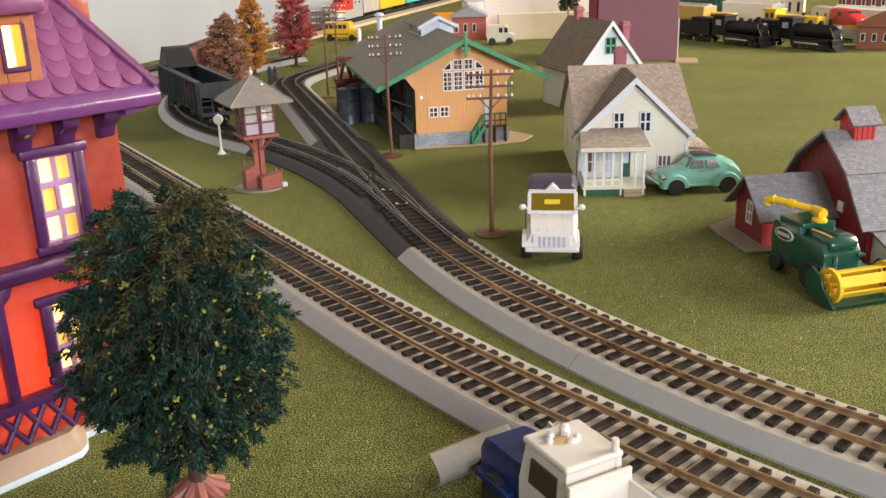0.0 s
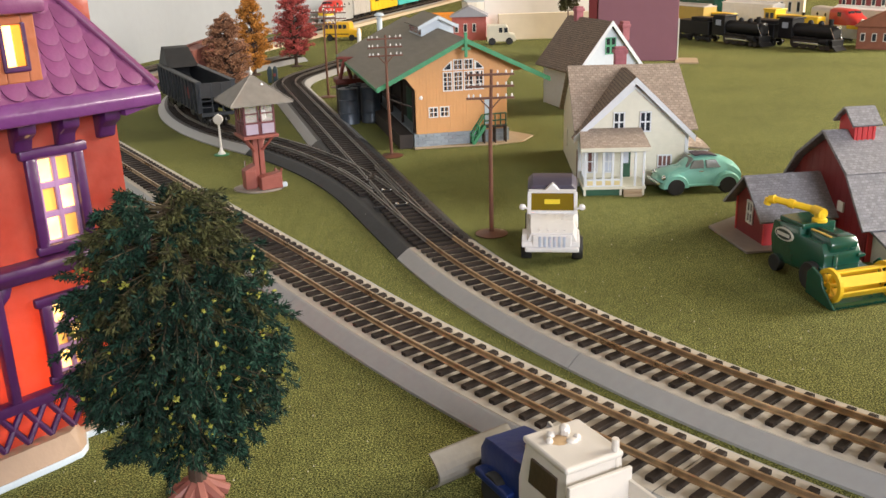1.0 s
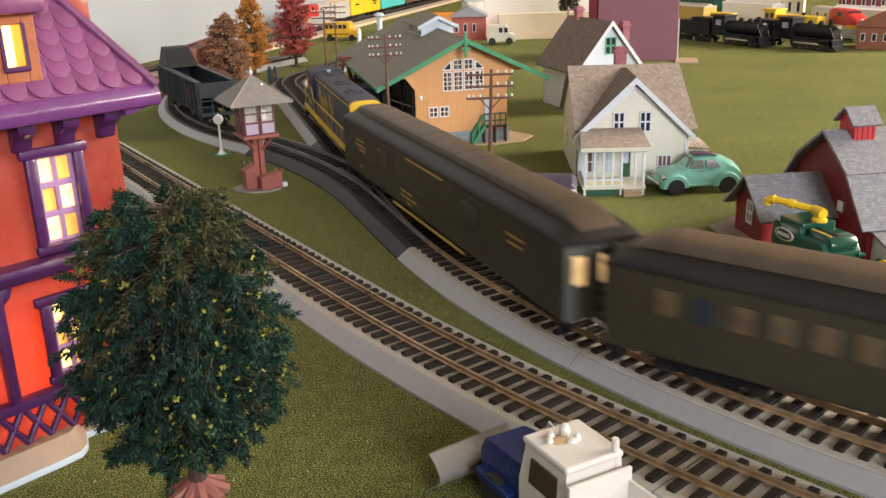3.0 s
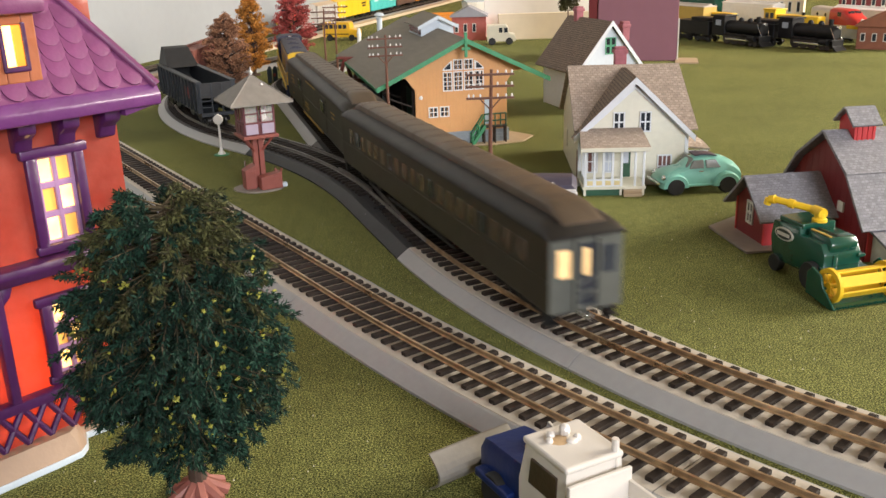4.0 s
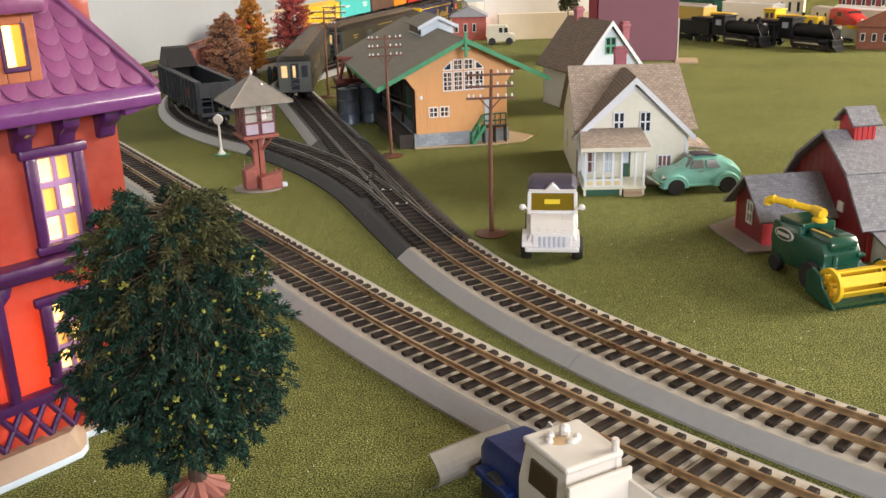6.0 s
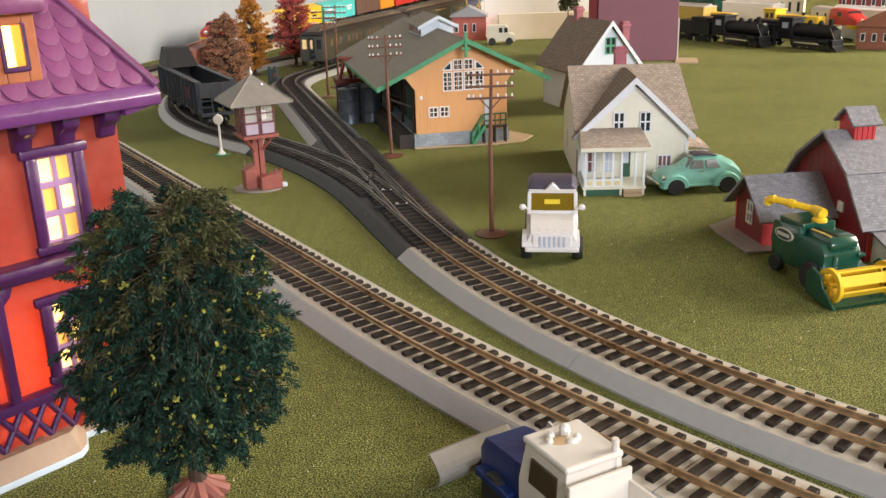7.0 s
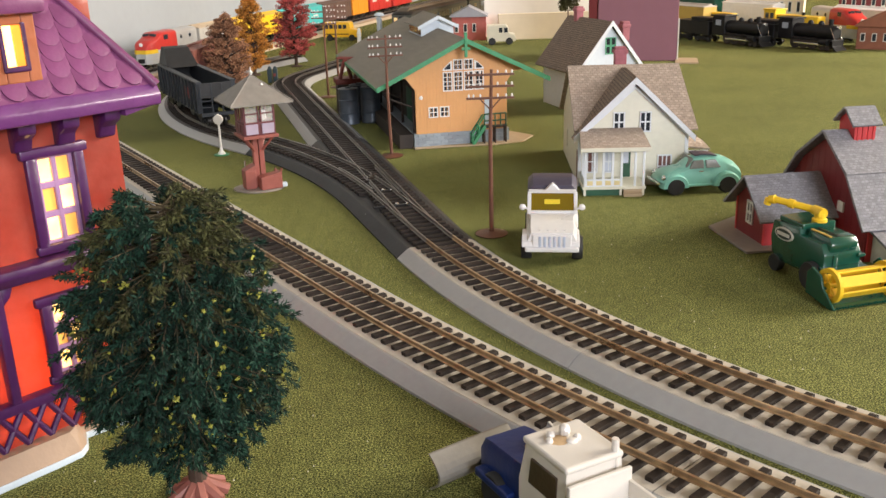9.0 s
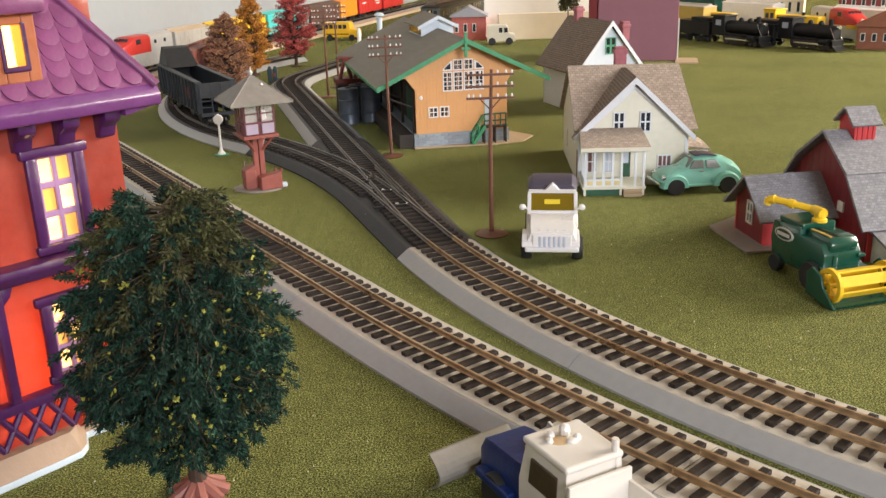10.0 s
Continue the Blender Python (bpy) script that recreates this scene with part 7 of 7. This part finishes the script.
    for q in ((26.2, 27.6, 141, 156), (33.6, 35.0, 141, 156), (26.2, 35, 140.6, 142.4)):
        box(b, q[0], q[1], -8.9, -7.5, q[2], q[3], 0.5)
    part("dormer_frame", b, VIOLET, dor)
    b = bmesh.new()
    box(b, 27.0, 31.0, -7.0, -6.4, 142, 155.2)
    part("dormer_pane", b, LIT, dor, "lamp-lit dormer pane")
    b = bmesh.new()
    box(b, 31.0, 34.2, -7.0, -6.4, 142, 155.2)
    part("dormer_pane", b, glow("orange_pane", (1.0, 0.30, 0.03), 1.2), dor, "orange lit dormer pane")
    # chimney turret
    b = bmesh.new()
    box(b, 60, 73, 20, 33, 131, 168, 1.2)
    ch = part("turret", b, CORAL, t, "coral chimney turret", smooth=True)
    b = bmesh.new()
    box(b, 56, 77, 16, 37, 166, 172, 2.4)
    part("turret_cap", b, ORCHID, ch, "orchid turret cap", smooth=True)
    # balcony band, posts, panels and lattice
    b = bmesh.new()
    prism(b, [(-6, 70.5), (0.6, 69.5), (0.6, 76.5), (-7.5, 76.5), (-8, 74)], "x", XL, XR + 4, 0.6)
    part("string_course", b, VIOLET, t, "violet string course", smooth=True)
    for k in range(8):
        x = 26.5 - k * 14.0 + (28 if k == 0 else 0) if k else 60.0
        b = bmesh.new()
        box(b, x - 1.7, x + 1.7, -4.5, 0.4, 26, 70.5, 0.7)
        prism(b, [(x - 1.6, 70), (x - 5.5, 70), (x - 4.2, 66.5), (x - 1.6, 64)], "y", -4, 0.4, 0.4)
        prism(b, [(x + 1.6, 70), (x + 5.5, 70), (x + 4.2, 66.5), (x + 1.6, 64)], "y", -4, 0.4, 0.4)
        part("post", b, VIOLET, t, "violet post", smooth=True)
    b = bmesh.new()
    box(b, XL, XR, -5, 0.4, 24.5, 28.5, 0.8)
    part("rail", b, VIOLET, t, smooth=True)
    for k in range(13):
        x = 60 - k * 8.4
        for s in (-1, 1):
            b = bmesh.new()
            rod(b, (x - s * 4.2, -3.4, 12), (x + s * 4.2, -3.4, 25.5), 1.15, None, 8)
            part("lattice_bar", b, VIOLET, t, smooth=True)
    # base
    b = bmesh.new()
    out = [(XL - 6, -8), (22, -8), (30, -7.5), (34, -4), (38, 4), (58, 2), (XR + 8, 8), (XR + 8, D + 6), (XL - 6, D + 6)]
    inn = [(XL - 4, -5), (22, -5), (28, -5), (31.5, -2.6), (36, 3.6), (56, 3.4), (XR + 4, 9), (XR + 4, D + 2), (XL - 4, D + 2)]
    loft(b, [[(x, y, 0.2) for x, y in out], [(x, y, 3.2) for x, y in out], [(x, y, 10.5) for x, y in inn]])
    part("base", b, CREAMBASE, t, "cream pottery base")
    b = bmesh.new()
    prism(b, [(x * 1.005, y - 0.5) for x, y in out], "z", 0.1, 2.8, 0.5)
    part("base_rim", b, BLUEGREY, t, "pale grey base rim")
    return t


pottery_house()
bulb = bpy.data.lights.new("house_bulb", "POINT")
bulb.energy, bulb.color, bulb.shadow_soft_size = 0.15, (1.0, 0.62, 0.28), 0.012
bo = new("house_bulb", bulb)
bo.matrix_world = mm(-160.5, 280, 0, 48) @ mm(24, 28, 40)

# ---------------------------------------------------------------- middle distance
TANSTRIP = mat("tan_cork_strip", (0.55, 0.44, 0.31), 0.75, var=0.12, grain=200, bump=0.2)
b = bmesh.new()
sweep(b, REAR, 620, 2600, [(26, 0.1), (50, 0.1), (48, 6), (30, 6)], 30)
tagged(part("cork_strip", b, TANSTRIP), "tan cork strip beside the rear track", "edging strip")
b = bmesh.new()
sweep(b, REAR, 300, 640, [(24, 0.1), (40, 0.1), (36, 7), (28, 8)], 20)
tagged(part("rock_edging", b, mat("brown_rock_edging", (0.16, 0.11, 0.075), 0.85, var=0.35, grain=120, bump=0.5)), "brown rough edging beside the rear track", "edging strip")
DRUM = mat("dark_steel_drum", (0.075, 0.090, 0.110), 0.35, 0.3, var=0.3, grain=120)


def drum(m):
    t = thing("storage_drum", m, "dark steel storage drum beside the depot", "storage drum", "storage drums")
    b = bmesh.new()
    spun(b, [(1, 0.2), (10, 0.2), (10.4, 1), (10, 2), (10, 11), (10.5, 11.6), (10, 12.2), (10, 24), (10.5, 24.6), (10, 25.2), (10, 35), (10.4, 36), (9, 36.4), (1, 36.4)], 24)
    part("drum_body", b, DRUM, t, smooth=True)
    b = bmesh.new()
    spun(b, [(0.4, 36.2), (3, 36.2), (3, 37.6), (0.4, 37.8)], 12)
    part("drum_cap", b, DRUM, t)
    return t


D0 = drum(mm(-92, 938))
copy_thing(D0, mm(-70, 944))
copy_thing(D0, mm(-83, 962))


def freight_pile():
    """Dark red crane base with its A-shaped frame behind the drums."""
    t = thing("loading_crane", mm(-92, 992, 0, 12), "dark red-brown loading crane behind the drums", "model crane")
    rb = mat("dark_rust_red", (0.16, 0.030, 0.020), 0.5, var=0.3, grain=150)
    part("crane_base", B1(box, -17, 17, -12, 12, 0.2, 34, 1.5), DARKWOOD_SHADE, t)
    part("crane_deck", B1(box, -19, 19, -13, 13, 34, 40, 1.0), rb, t)
    for x in (-14, 2):
        b = bmesh.new()
        rod(b, (x, -11, 40), (x + 6, -11, 62), 2.2, 1.8, 8)
        rod(b, (x + 12, -11, 40), (x + 6, -11, 62), 2.2, 1.8, 8)
        part("a_frame", b, rb, t, "dark red A-shaped frame")
    b = bmesh.new()
    rod(b, (-16, -11, 62), (18, -11, 60), 1.6, None, 8)
    part("crane_beam", b, rb, t)


freight_pile()


def small_bus():
    t = thing("toy_bus", mm(-180, 1783, 0, -104), "yellow toy bus with dark windows on the grass", "toy bus", "toy vehicles")
    yb = mat("school_bus_yellow", (0.80, 0.45, 0.02), 0.35, var=0.06, grain=120, coat=0.2)
    b = bmesh.new()
    secs = [[(-12, y, 7), (12, y, 7), (12.5, y, 20), (11, y, z), (-11, y, z), (-12.5, y, 20)] for y, z in ((-33, 31), (-31, 34.5), (16, 34.5), (19, 33), (21, 22.5), (33, 20), (35, 16))]
    loft(b, secs)
    body = part("body", b, yb, t, smooth=True)
    for s in (-1, 1):
        for k in range(5):
            b = bmesh.new()
            box(b, s * 12.2 - 0.5, s * 12.2 + 0.6, -29 + k * 9, -22 + k * 9, 22.5, 30, 0.3)
            part("side_window", b, DARKGLASS, body)
        for y in (-20, 24):
            car_wheel(t, s * 11.4, y, 6.0, 4.5, STEEL)
        b = bmesh.new()
        box(b, s * 12.4 - 0.4, s * 12.4 + 0.5, -32, 18, 12, 13.4)
        part("side_line", b, BLACK, body)


small_bus()


def step_van():
    t = thing("toy_van", mm(112, 1636, 0, -92), "cream toy delivery van with black wheels", "toy van", "toy vehicles")
    cr = mat("cream_van_enamel", (0.68, 0.63, 0.50), 0.35, var=0.06, grain=120)
    b = bmesh.new()
    secs = [[(-11, y, 6), (11, y, 6), (11, y, z - 2), (9.5, y, z), (-9.5, y, z), (-11, y, z - 2)] for y, z in ((-24, 34), (8, 34), (12, 30), (14, 20), (23, 18), (25, 12))]
    loft(b, secs)
    body = part("body", b, cr, t)
    for s in (-1, 1):
        for y0 in (-4, 5):
            b = bmesh.new()
            box(b, s * 11 - 0.4, s * 11 + 0.5, y0, y0 + 6, 21, 29, 0.2)
            part("side_window", b, DARKGLASS, body)
        for y in (-16, 14):
            car_wheel(t, s * 10.4, y, 6.2, 4.2, BLACK)


step_van()


def plain_building(m, label, w, d, h, paint, roofm, gable=True, category="model building"):
    t = thing("model_building", m, label, category, "distant model buildings")
    part("wall", B1(box, 0, w, 0, d, 0, h, 0.5), paint, t)
    if gable:
        b = bmesh.new()
        prism(b, [(-4, h), (w + 4, h), (w + 4, h + 1.5), (w / 2, h + w * 0.3), (-4, h + 1.5)], "y", -4, d + 4, 0.3)
        part("roof", b, roofm, t)
    else:
        b = bmesh.new()
        box(b, -2, w + 2, -2, d + 2, h, h + 3, 0.4)
        part("parapet", b, roofm, t)
    for k in range(max(1, int(w / 16))):
        b = bmesh.new()
        box(b, 5 + k * 16, 12 + k * 16, -0.6, 0.3, h * 0.35, h * 0.72, 0.2)
        win = part("window", b, WHITEPAINT, t)
        b = bmesh.new()
        box(b, 6 + k * 16, 11 + k * 16, -0.9, -0.4, h * 0.38, h * 0.69)
        part("pane", b, DARKGLASS, win)
    return t


BRIGHTWHITE = mat("bright_white_card", (0.84, 0.80, 0.74), 0.6, var=0.04, grain=40, bump=0.04)
CREAMCARD = mat("cream_card", (0.78, 0.66, 0.50), 0.6, var=0.06, grain=40, bump=0.04)
BRICKY = mat("brick_red_card", (0.42, 0.10, 0.08), 0.6, var=0.2, grain=120, bump=0.1)
RUSTY = mat("rust_brown_card", (0.24, 0.085, 0.045), 0.65, var=0.2, grain=100)
plain_building(mm(28, 1716, 0, -4), "brick-red building with a grey roof behind the depot", 62, 50, 42, BRICKY, mat("slate_grey_roof", (0.30, 0.30, 0.33), 0.6, var=0.1))
# low cream backdrop wall with white card above
t = thing("backdrop_wall", mm(112, 1702, 0, 2), "cream and white card backdrop wall behind the houses", "card backdrop")
part("lower_wall", B1(box, 0, 190, 0, 12, 0, 46, 0.8), CREAMCARD, t, "cream lower wall")
part("upper_card", B1(box, -20, 200, 60, 66, 0, 190, 0.8), BRIGHTWHITE, t, "white upper card")


def ball_tree(m):
    t = thing("lollipop_tree", m, "olive lollipop model tree on a thin trunk", "model tree", "model trees")
    b = bmesh.new()
    rod(b, (0, 0, 0), (0, 0, 60), 1.4, 1.0, 8)
    part("trunk", b, BROWN, t)
    rng = random.Random(8)
    cl = [(rng.uniform(-14, 14), rng.uniform(-14, 14), 70 + rng.uniform(-10, 14), 6, 50) for _ in range(46)]
    leaf_cloud("crown", cl, 1.6, foliage("olive_foliage", (0.05, 0.055, 0.02), (0.15, 0.14, 0.06)), t, "olive leaf clumps", 8, 0.9)


ball_tree(mm(222, 1590))


def small_figure(m, label, paint):
    t = thing("small_post", m, label, "lineside post", "lineside posts")
    b = bmesh.new()
    spun(b, [(0.5, 0), (4, 0), (3.6, 8), (4.2, 18), (3, 22), (3, 26), (0.5, 28)], 12)
    part("post_body", b, paint, t)
    b = bmesh.new()
    spun(b, [(1, 0.1), (7, 0.1), (7, 1.0), (1, 1.2)], 14)
    part("post_foot", b, paint, t)


small_figure(mm(-92, 1690), "plain white lineside post", WHITE)
small_figure(mm(-28, 1900), "plain pale lineside post", WHITEPAINT)
small_figure(mm(-142, 1715), "plain white lineside post", WHITE)


def water_column():
    t = thing("water_column", mm(-104, 1720), "grey water column with a wide flat cap", "water column")
    part("column", B1(spun, [(1, 0), (7, 0), (6, 3), (5, 4), (5, 42), (6, 44), (1, 46)], 14), BLUEGREY, t)
    part("head", B1(spun, [(1, 46), (9.5, 48.5), (9.5, 50), (5, 53.5), (0.5, 54)], 12), BLUEGREY, t)


water_column()


def buffer_lamp():
    t = thing("trackside_cabinet", mm(-222, 1245), "dark trackside cabinet with red marks", "trackside cabinet")
    for x in (-6.5, 1.0):
        b = bmesh.new()
        box(b, x, x + 6, -3, 3, 0.2, 19, 0.8)
        ball(b, (x + 3, 0, 20), 2.4)
        part("cabinet", b, mat("dark_teal_plastic", (0.03, 0.05, 0.06), 0.4), t)
    b = bmesh.new()
    box(b, 1.6, 5, -3.6, -2.8, 9, 13, 0.3)
    part("red_mark", b, FADEDRED, t)


buffer_lamp()

# ---------------------------------------------------------------- stock standing on the far right


def steam_engine(m, label):
    t = thing("steam_locomotive", m, label, "model locomotive", "standing locomotives")
    b = bmesh.new()
    rod(b, (0, 20, 28), (0, 92, 28), 11, 10.5, 18)
    rod(b, (0, 92, 28), (0, 97, 28), 10.5, 9, 18)
    boiler = part("boiler", b, BLACK, t, smooth=True)
    b = bmesh.new()
    rod(b, (0, 84, 36), (0, 84, 47), 3.2, 3.8, 12)
    part("chimney", b, BLACK, boiler)
    for y, h in ((66, 6), (46, 7)):
        b = bmesh.new()
        ball(b, (0, y, 39), 4.6, (1, 1, 1.1))
        part("dome", b, BLACK, boiler)
    b = bmesh.new()
    box(b, -13, 13, -6, 22, 14, 44, 0.8)
    box(b, -14.5, 14.5, -10, 24, 44, 46.5, 0.8)
    cab = part("cab", b, BLACK, t)
    for s in (-1, 1):
        b = bmesh.new()
        box(b, s * 13 - 0.4, s * 13 + 0.5, 2, 14, 30, 39, 0.2)
        part("cab_window", b, PALEGLASS, cab)
        b = bmesh.new()
        for y in (28, 45, 62):
            rod(b, (s * 8, y, 10.5), (s * 11.5, y, 10.5), 9.0, 9.0, 18)
        for y in (80, 90):
            rod(b, (s * 8, y, 6), (s * 11, y, 6), 4.6, 4.6, 14)
        part("driving_wheel", b, WHEELMAT, t)
        b = bmesh.new()
        box(b, s * 12.4 - 0.8, s * 12.4 + 0.8, 26, 84, 8.6, 11.4, 0.3)
        part("side_rod", b, STEEL, t, "bright side rod")
        b = bmesh.new()
        rod(b, (s * 12.5, 78, 14), (s * 12.5, 92, 14), 5, None, 12)
        part("cylinder", b, BLACK, t)
        b = bmesh.new()
        rod(b, (s * 8, 100, 18), (s * 10, 92, 36), 0.6, None, 6)
        part("handrail", b, STEEL, t)
    b = bmesh.new()
    box(b, -13, 13, 20, 100, 15, 18, 0.4)
    prism(b, [(100, 16), (100, 9), (108, 2.5), (104, 2.5), (98, 8)], "x", -12, 12, 0.4)
    part("running_board", b, BLACK, t)
    b = bmesh.new()
    rod(b, (0, 97, 36), (0, 101, 36), 2.6, None, 12)
    part("headlamp", b, STEEL, boiler)
    b = bmesh.new()
    box(b, -14, 14, -96, -14, 12, 34, 0.8)
    box(b, -12, 12, -60, -16, 34, 40, 1.0)
    part("tender", b, BLACK, t, "black coal tender")
    bogie(t, -32)
    bogie(t, -78)
    return t


steam_engine(mm(473, 1563, 0, 206), "black model steam locomotive with its tender")
steam_engine(mm(555, 1486, 0, 207), "black model steam locomotive with bright side rods")


def switcher(m, label, paint, h=44, ln=130):
    t = thing("diesel_switcher", m, label, "model locomotive", "standing locomotives")
    part("frame", B1(box, -14, 14, -ln / 2, ln / 2, 11, 15, 0.4), paint, t)
    part("long_hood", B1(box, -9.5, 9.5, -ln / 2 + 34, ln / 2 - 6, 15, h - 6, 1.2), paint, t)
    cab = part("cab", joined((box, (-13, 13, -ln / 2 + 8, -ln / 2 + 34, 15, h, 1.0)), (box, (-14, 14, -ln / 2 + 6, -ln / 2 + 36, h, h + 2.5, 0.8))), paint, t)
    for s in (-1, 1):
        for y0 in (12, 23):
            b = bmesh.new()
            box(b, s * 13 - 0.4, s * 13 + 0.5, -ln / 2 + y0, -ln / 2 + y0 + 8, h - 13, h - 4, 0.2)
            part("cab_window", b, DARKGLASS, cab)
    b = bmesh.new()
    rod(b, (0, 20, h - 6), (0, 20, h - 1), 3, None, 10)
    part("exhaust", b, BLACK, t)
    bogie(t, ln / 2 - 26)
    bogie(t, -ln / 2 + 26)


switcher(mm(612, 1610, 0, 206), "yellow model diesel switcher standing on the far side", YELLOW)
switcher(mm(505, 1760, 0, 206), "yellow model diesel standing behind the steam engines", YELLOW, 42, 150)
c2 = boxcar("yellow and grey boxcar standing behind the steam engines", mat("mustard_car_paint", (0.52, 0.34, 0.07), 0.5, var=0.12), SILVERTAN, 150)
c2.matrix_basis = mm(470, 1800, 2, 26)
f2 = REAR_TRAIN[0][0]
r2 = copy_thing(f2, mm(672, 1565, 2, 188))
tagged(r2, "red streamlined model engine parked on the far side")
c3 = boxcar("pale green and white car beside the red engine", mat("pale_green_paint", (0.48, 0.55, 0.42), 0.5, var=0.1), WHITE, 110)
c3.matrix_basis = mm(722, 1590, 2, 26)
plain_building(mm(640, 1425, 0, -30), "rust-brown small building at the grass edge", 80, 60, 34, RUSTY, RUSTY)
plain_building(mm(720, 1690, 0, -25), "dark red tall building behind the parked stock", 150, 80, 120, BARNRED, RUSTY, False)
plain_building(mm(600, 1900, 0, -25), "pale tan building at the far end", 130, 60, 60, CREAMCARD, BRIGHTWHITE, False)
for x, y, a, lab, p_, ln in ((430, 1900, 26, "white boxcar at the far end of the layout", WHITE, 140), (600, 1790, 26, "white and red freight car at the far end", WHITE, 130), (560, 2030, 26, "dull green boxcar at the far end", COMBGREEN, 140), (660, 2000, 26, "bright orange boxcar at the far end", ORANGE, 150)):
    o = boxcar(lab, p_, p_, ln)
    o.matrix_basis = mm(x, y, 2, a)
o = boxcar("orange gondola standing on the far side of the main line", ORANGE, ORANGE, 66, height=26)
o.matrix_basis = mm(5, 1960, 2, -80)
o = boxcar("white and blue freight car beyond the brick building", WHITE, BLUEGREY, 70)
o.matrix_basis = mm(95, 2080, 2, -70)

# ---------------------------------------------------------------- flock fibres on the mat (uncountable)


def flock():
    rng = np.random.default_rng(5)
    n = 170000
    u = rng.random(n)
    y = 180 + 620 * u ** 1.3
    x = (rng.random(n) * 2 - 1) * (0.52 * y + 20)
    keep = np.ones(n, bool)
    for line, half in ((NEAR, 25), (MAIN, 25), (SIDE, 25)):
        P_ = np.array(line.p)[::6, :2]
        for k in range(0, n, 4000):
            sl = slice(k, k + 4000)
            d = np.hypot(x[sl, None] - P_[None, :, 0], y[sl, None] - P_[None, :, 1]).min(1)
            keep[sl] &= d > half + 2
    x, y = x[keep], y[keep]
    n = len(x)
    a = rng.random(n) * 6.283
    l = rng.uniform(0.35, 0.95, n)
    h = rng.uniform(0.25, 0.8, n)
    w = 0.13
    p0 = np.stack([x - w * np.sin(a), y + w * np.cos(a), np.full(n, -0.02)], 1)
    p1 = np.stack([x + w * np.sin(a), y - w * np.cos(a), np.full(n, -0.02)], 1)
    p2 = np.stack([x + l * np.cos(a), y + l * np.sin(a), h], 1)
    v = np.stack([p0, p1, p2], 1).reshape(-1, 3) * 0.001
    me = bpy.data.meshes.new("grass_flock")
    me.from_pydata(v.tolist(), [], np.arange(3 * n).reshape(-1, 3).tolist())
    me.materials.append(mat("flock_fibre", (0.180, 0.188, 0.058), 0.8, var=0.5, grain=200, bump=0, spec=0.2, per_piece=0.85))
    tagged(new("grass_flock", me), "olive flock fibres standing on the grass mat", "grass", kind="stuff")


flock()


def crumbs():
    """Pale crumbs and lint lying on the mat."""
    rng = np.random.default_rng(9)
    b = bmesh.new()
    for _ in range(420):
        y = 190 + 420 * rng.random() ** 1.2
        x = (rng.random() * 2 - 1) * 0.5 * y
        if min(math.hypot(x - p[0], y - p[1]) for line in (NEAR, MAIN, SIDE) for p in line.p[::8]) < 36:
            continue
        r = rng.uniform(0.18, 0.5)
        vs = [b.verts.new((x + r * a, y + r * c, z)) for a, c, z in ((1, 0, 0.1), (-0.6, 0.9, 0.1), (-0.5, -0.8, 0.1), (0.1, 0.2, 0.3 + r))]
        for q in ((0, 1, 3), (1, 2, 3), (2, 0, 3), (0, 2, 1)):
            b.faces.new([vs[i] for i in q])
    tagged(part("mat_crumbs", b, mat("pale_crumb", (0.62, 0.58, 0.42), 0.7, var=0.2, grain=300, bump=0)), "pale crumbs and lint scattered on the grass mat", "crumbs", kind="stuff")


crumbs()


def gliding(keys, t):
    """Smooth value between (time, value) keys."""
    for i in range(len(keys) - 1):
        (t0, v0), (t1, v1) = keys[i], keys[i + 1]
        if t <= t1 or i == len(keys) - 2:
            d = (v1 - v0) / (t1 - t0)
            m0 = d if i == 0 else (v1 - keys[i - 1][1]) / (t1 - keys[i - 1][0])
            m1 = d if i == len(keys) - 2 else (keys[i + 2][1] - v0) / (keys[i + 2][0] - t0)
            u = (t - t0) / (t1 - t0)
            h = t1 - t0
            return (2 * u**3 - 3 * u**2 + 1) * v0 + (u**3 - 2 * u**2 + u) * h * m0 + (-2 * u**3 + 3 * u**2) * v1 + (u**3 - u**2) * h * m1
    return keys[-1][1]


def motions():
    # front of the passenger train along the main line
    front = [(0.0, 775), (1.2, 1214), (1.5, 1322), (2.0, 1501), (2.5, 1675), (4.0, 2211), (4.5, 2369), (5.0, 2552), (5.5, 2742), (7.0, 3180), (8.0, 3365), (9.0, 3535), (10.0, 3685)]
    times = [i / 10 for i in range(101)]
    for ob, mid, reach in ((LOCO, 130, 78), (COACH_A, 429, 124), (COACH_B, 776, 124)):
        walk(ob, [(t, chord(MAIN, gliding(front, t) - mid, reach)) for t in times])
    # nose of the freight train on the rear line, running towards the viewer
    nose = [(0.0, 732), (2.5, 575), (4.5, 428), (7.0, 187), (8.0, 91), (9.0, 4), (10.0, -66)]
    for ob, mid, reach in REAR_TRAIN:
        rows = []
        for t in (i / 4 for i in range(41)):
            m = chord(REAR, 700 + gliding(nose, t) + mid, reach)
            rows.append((t, m @ pose(0, 0, 0, 0, 0, 180)))
        walk(ob, rows)


motions()
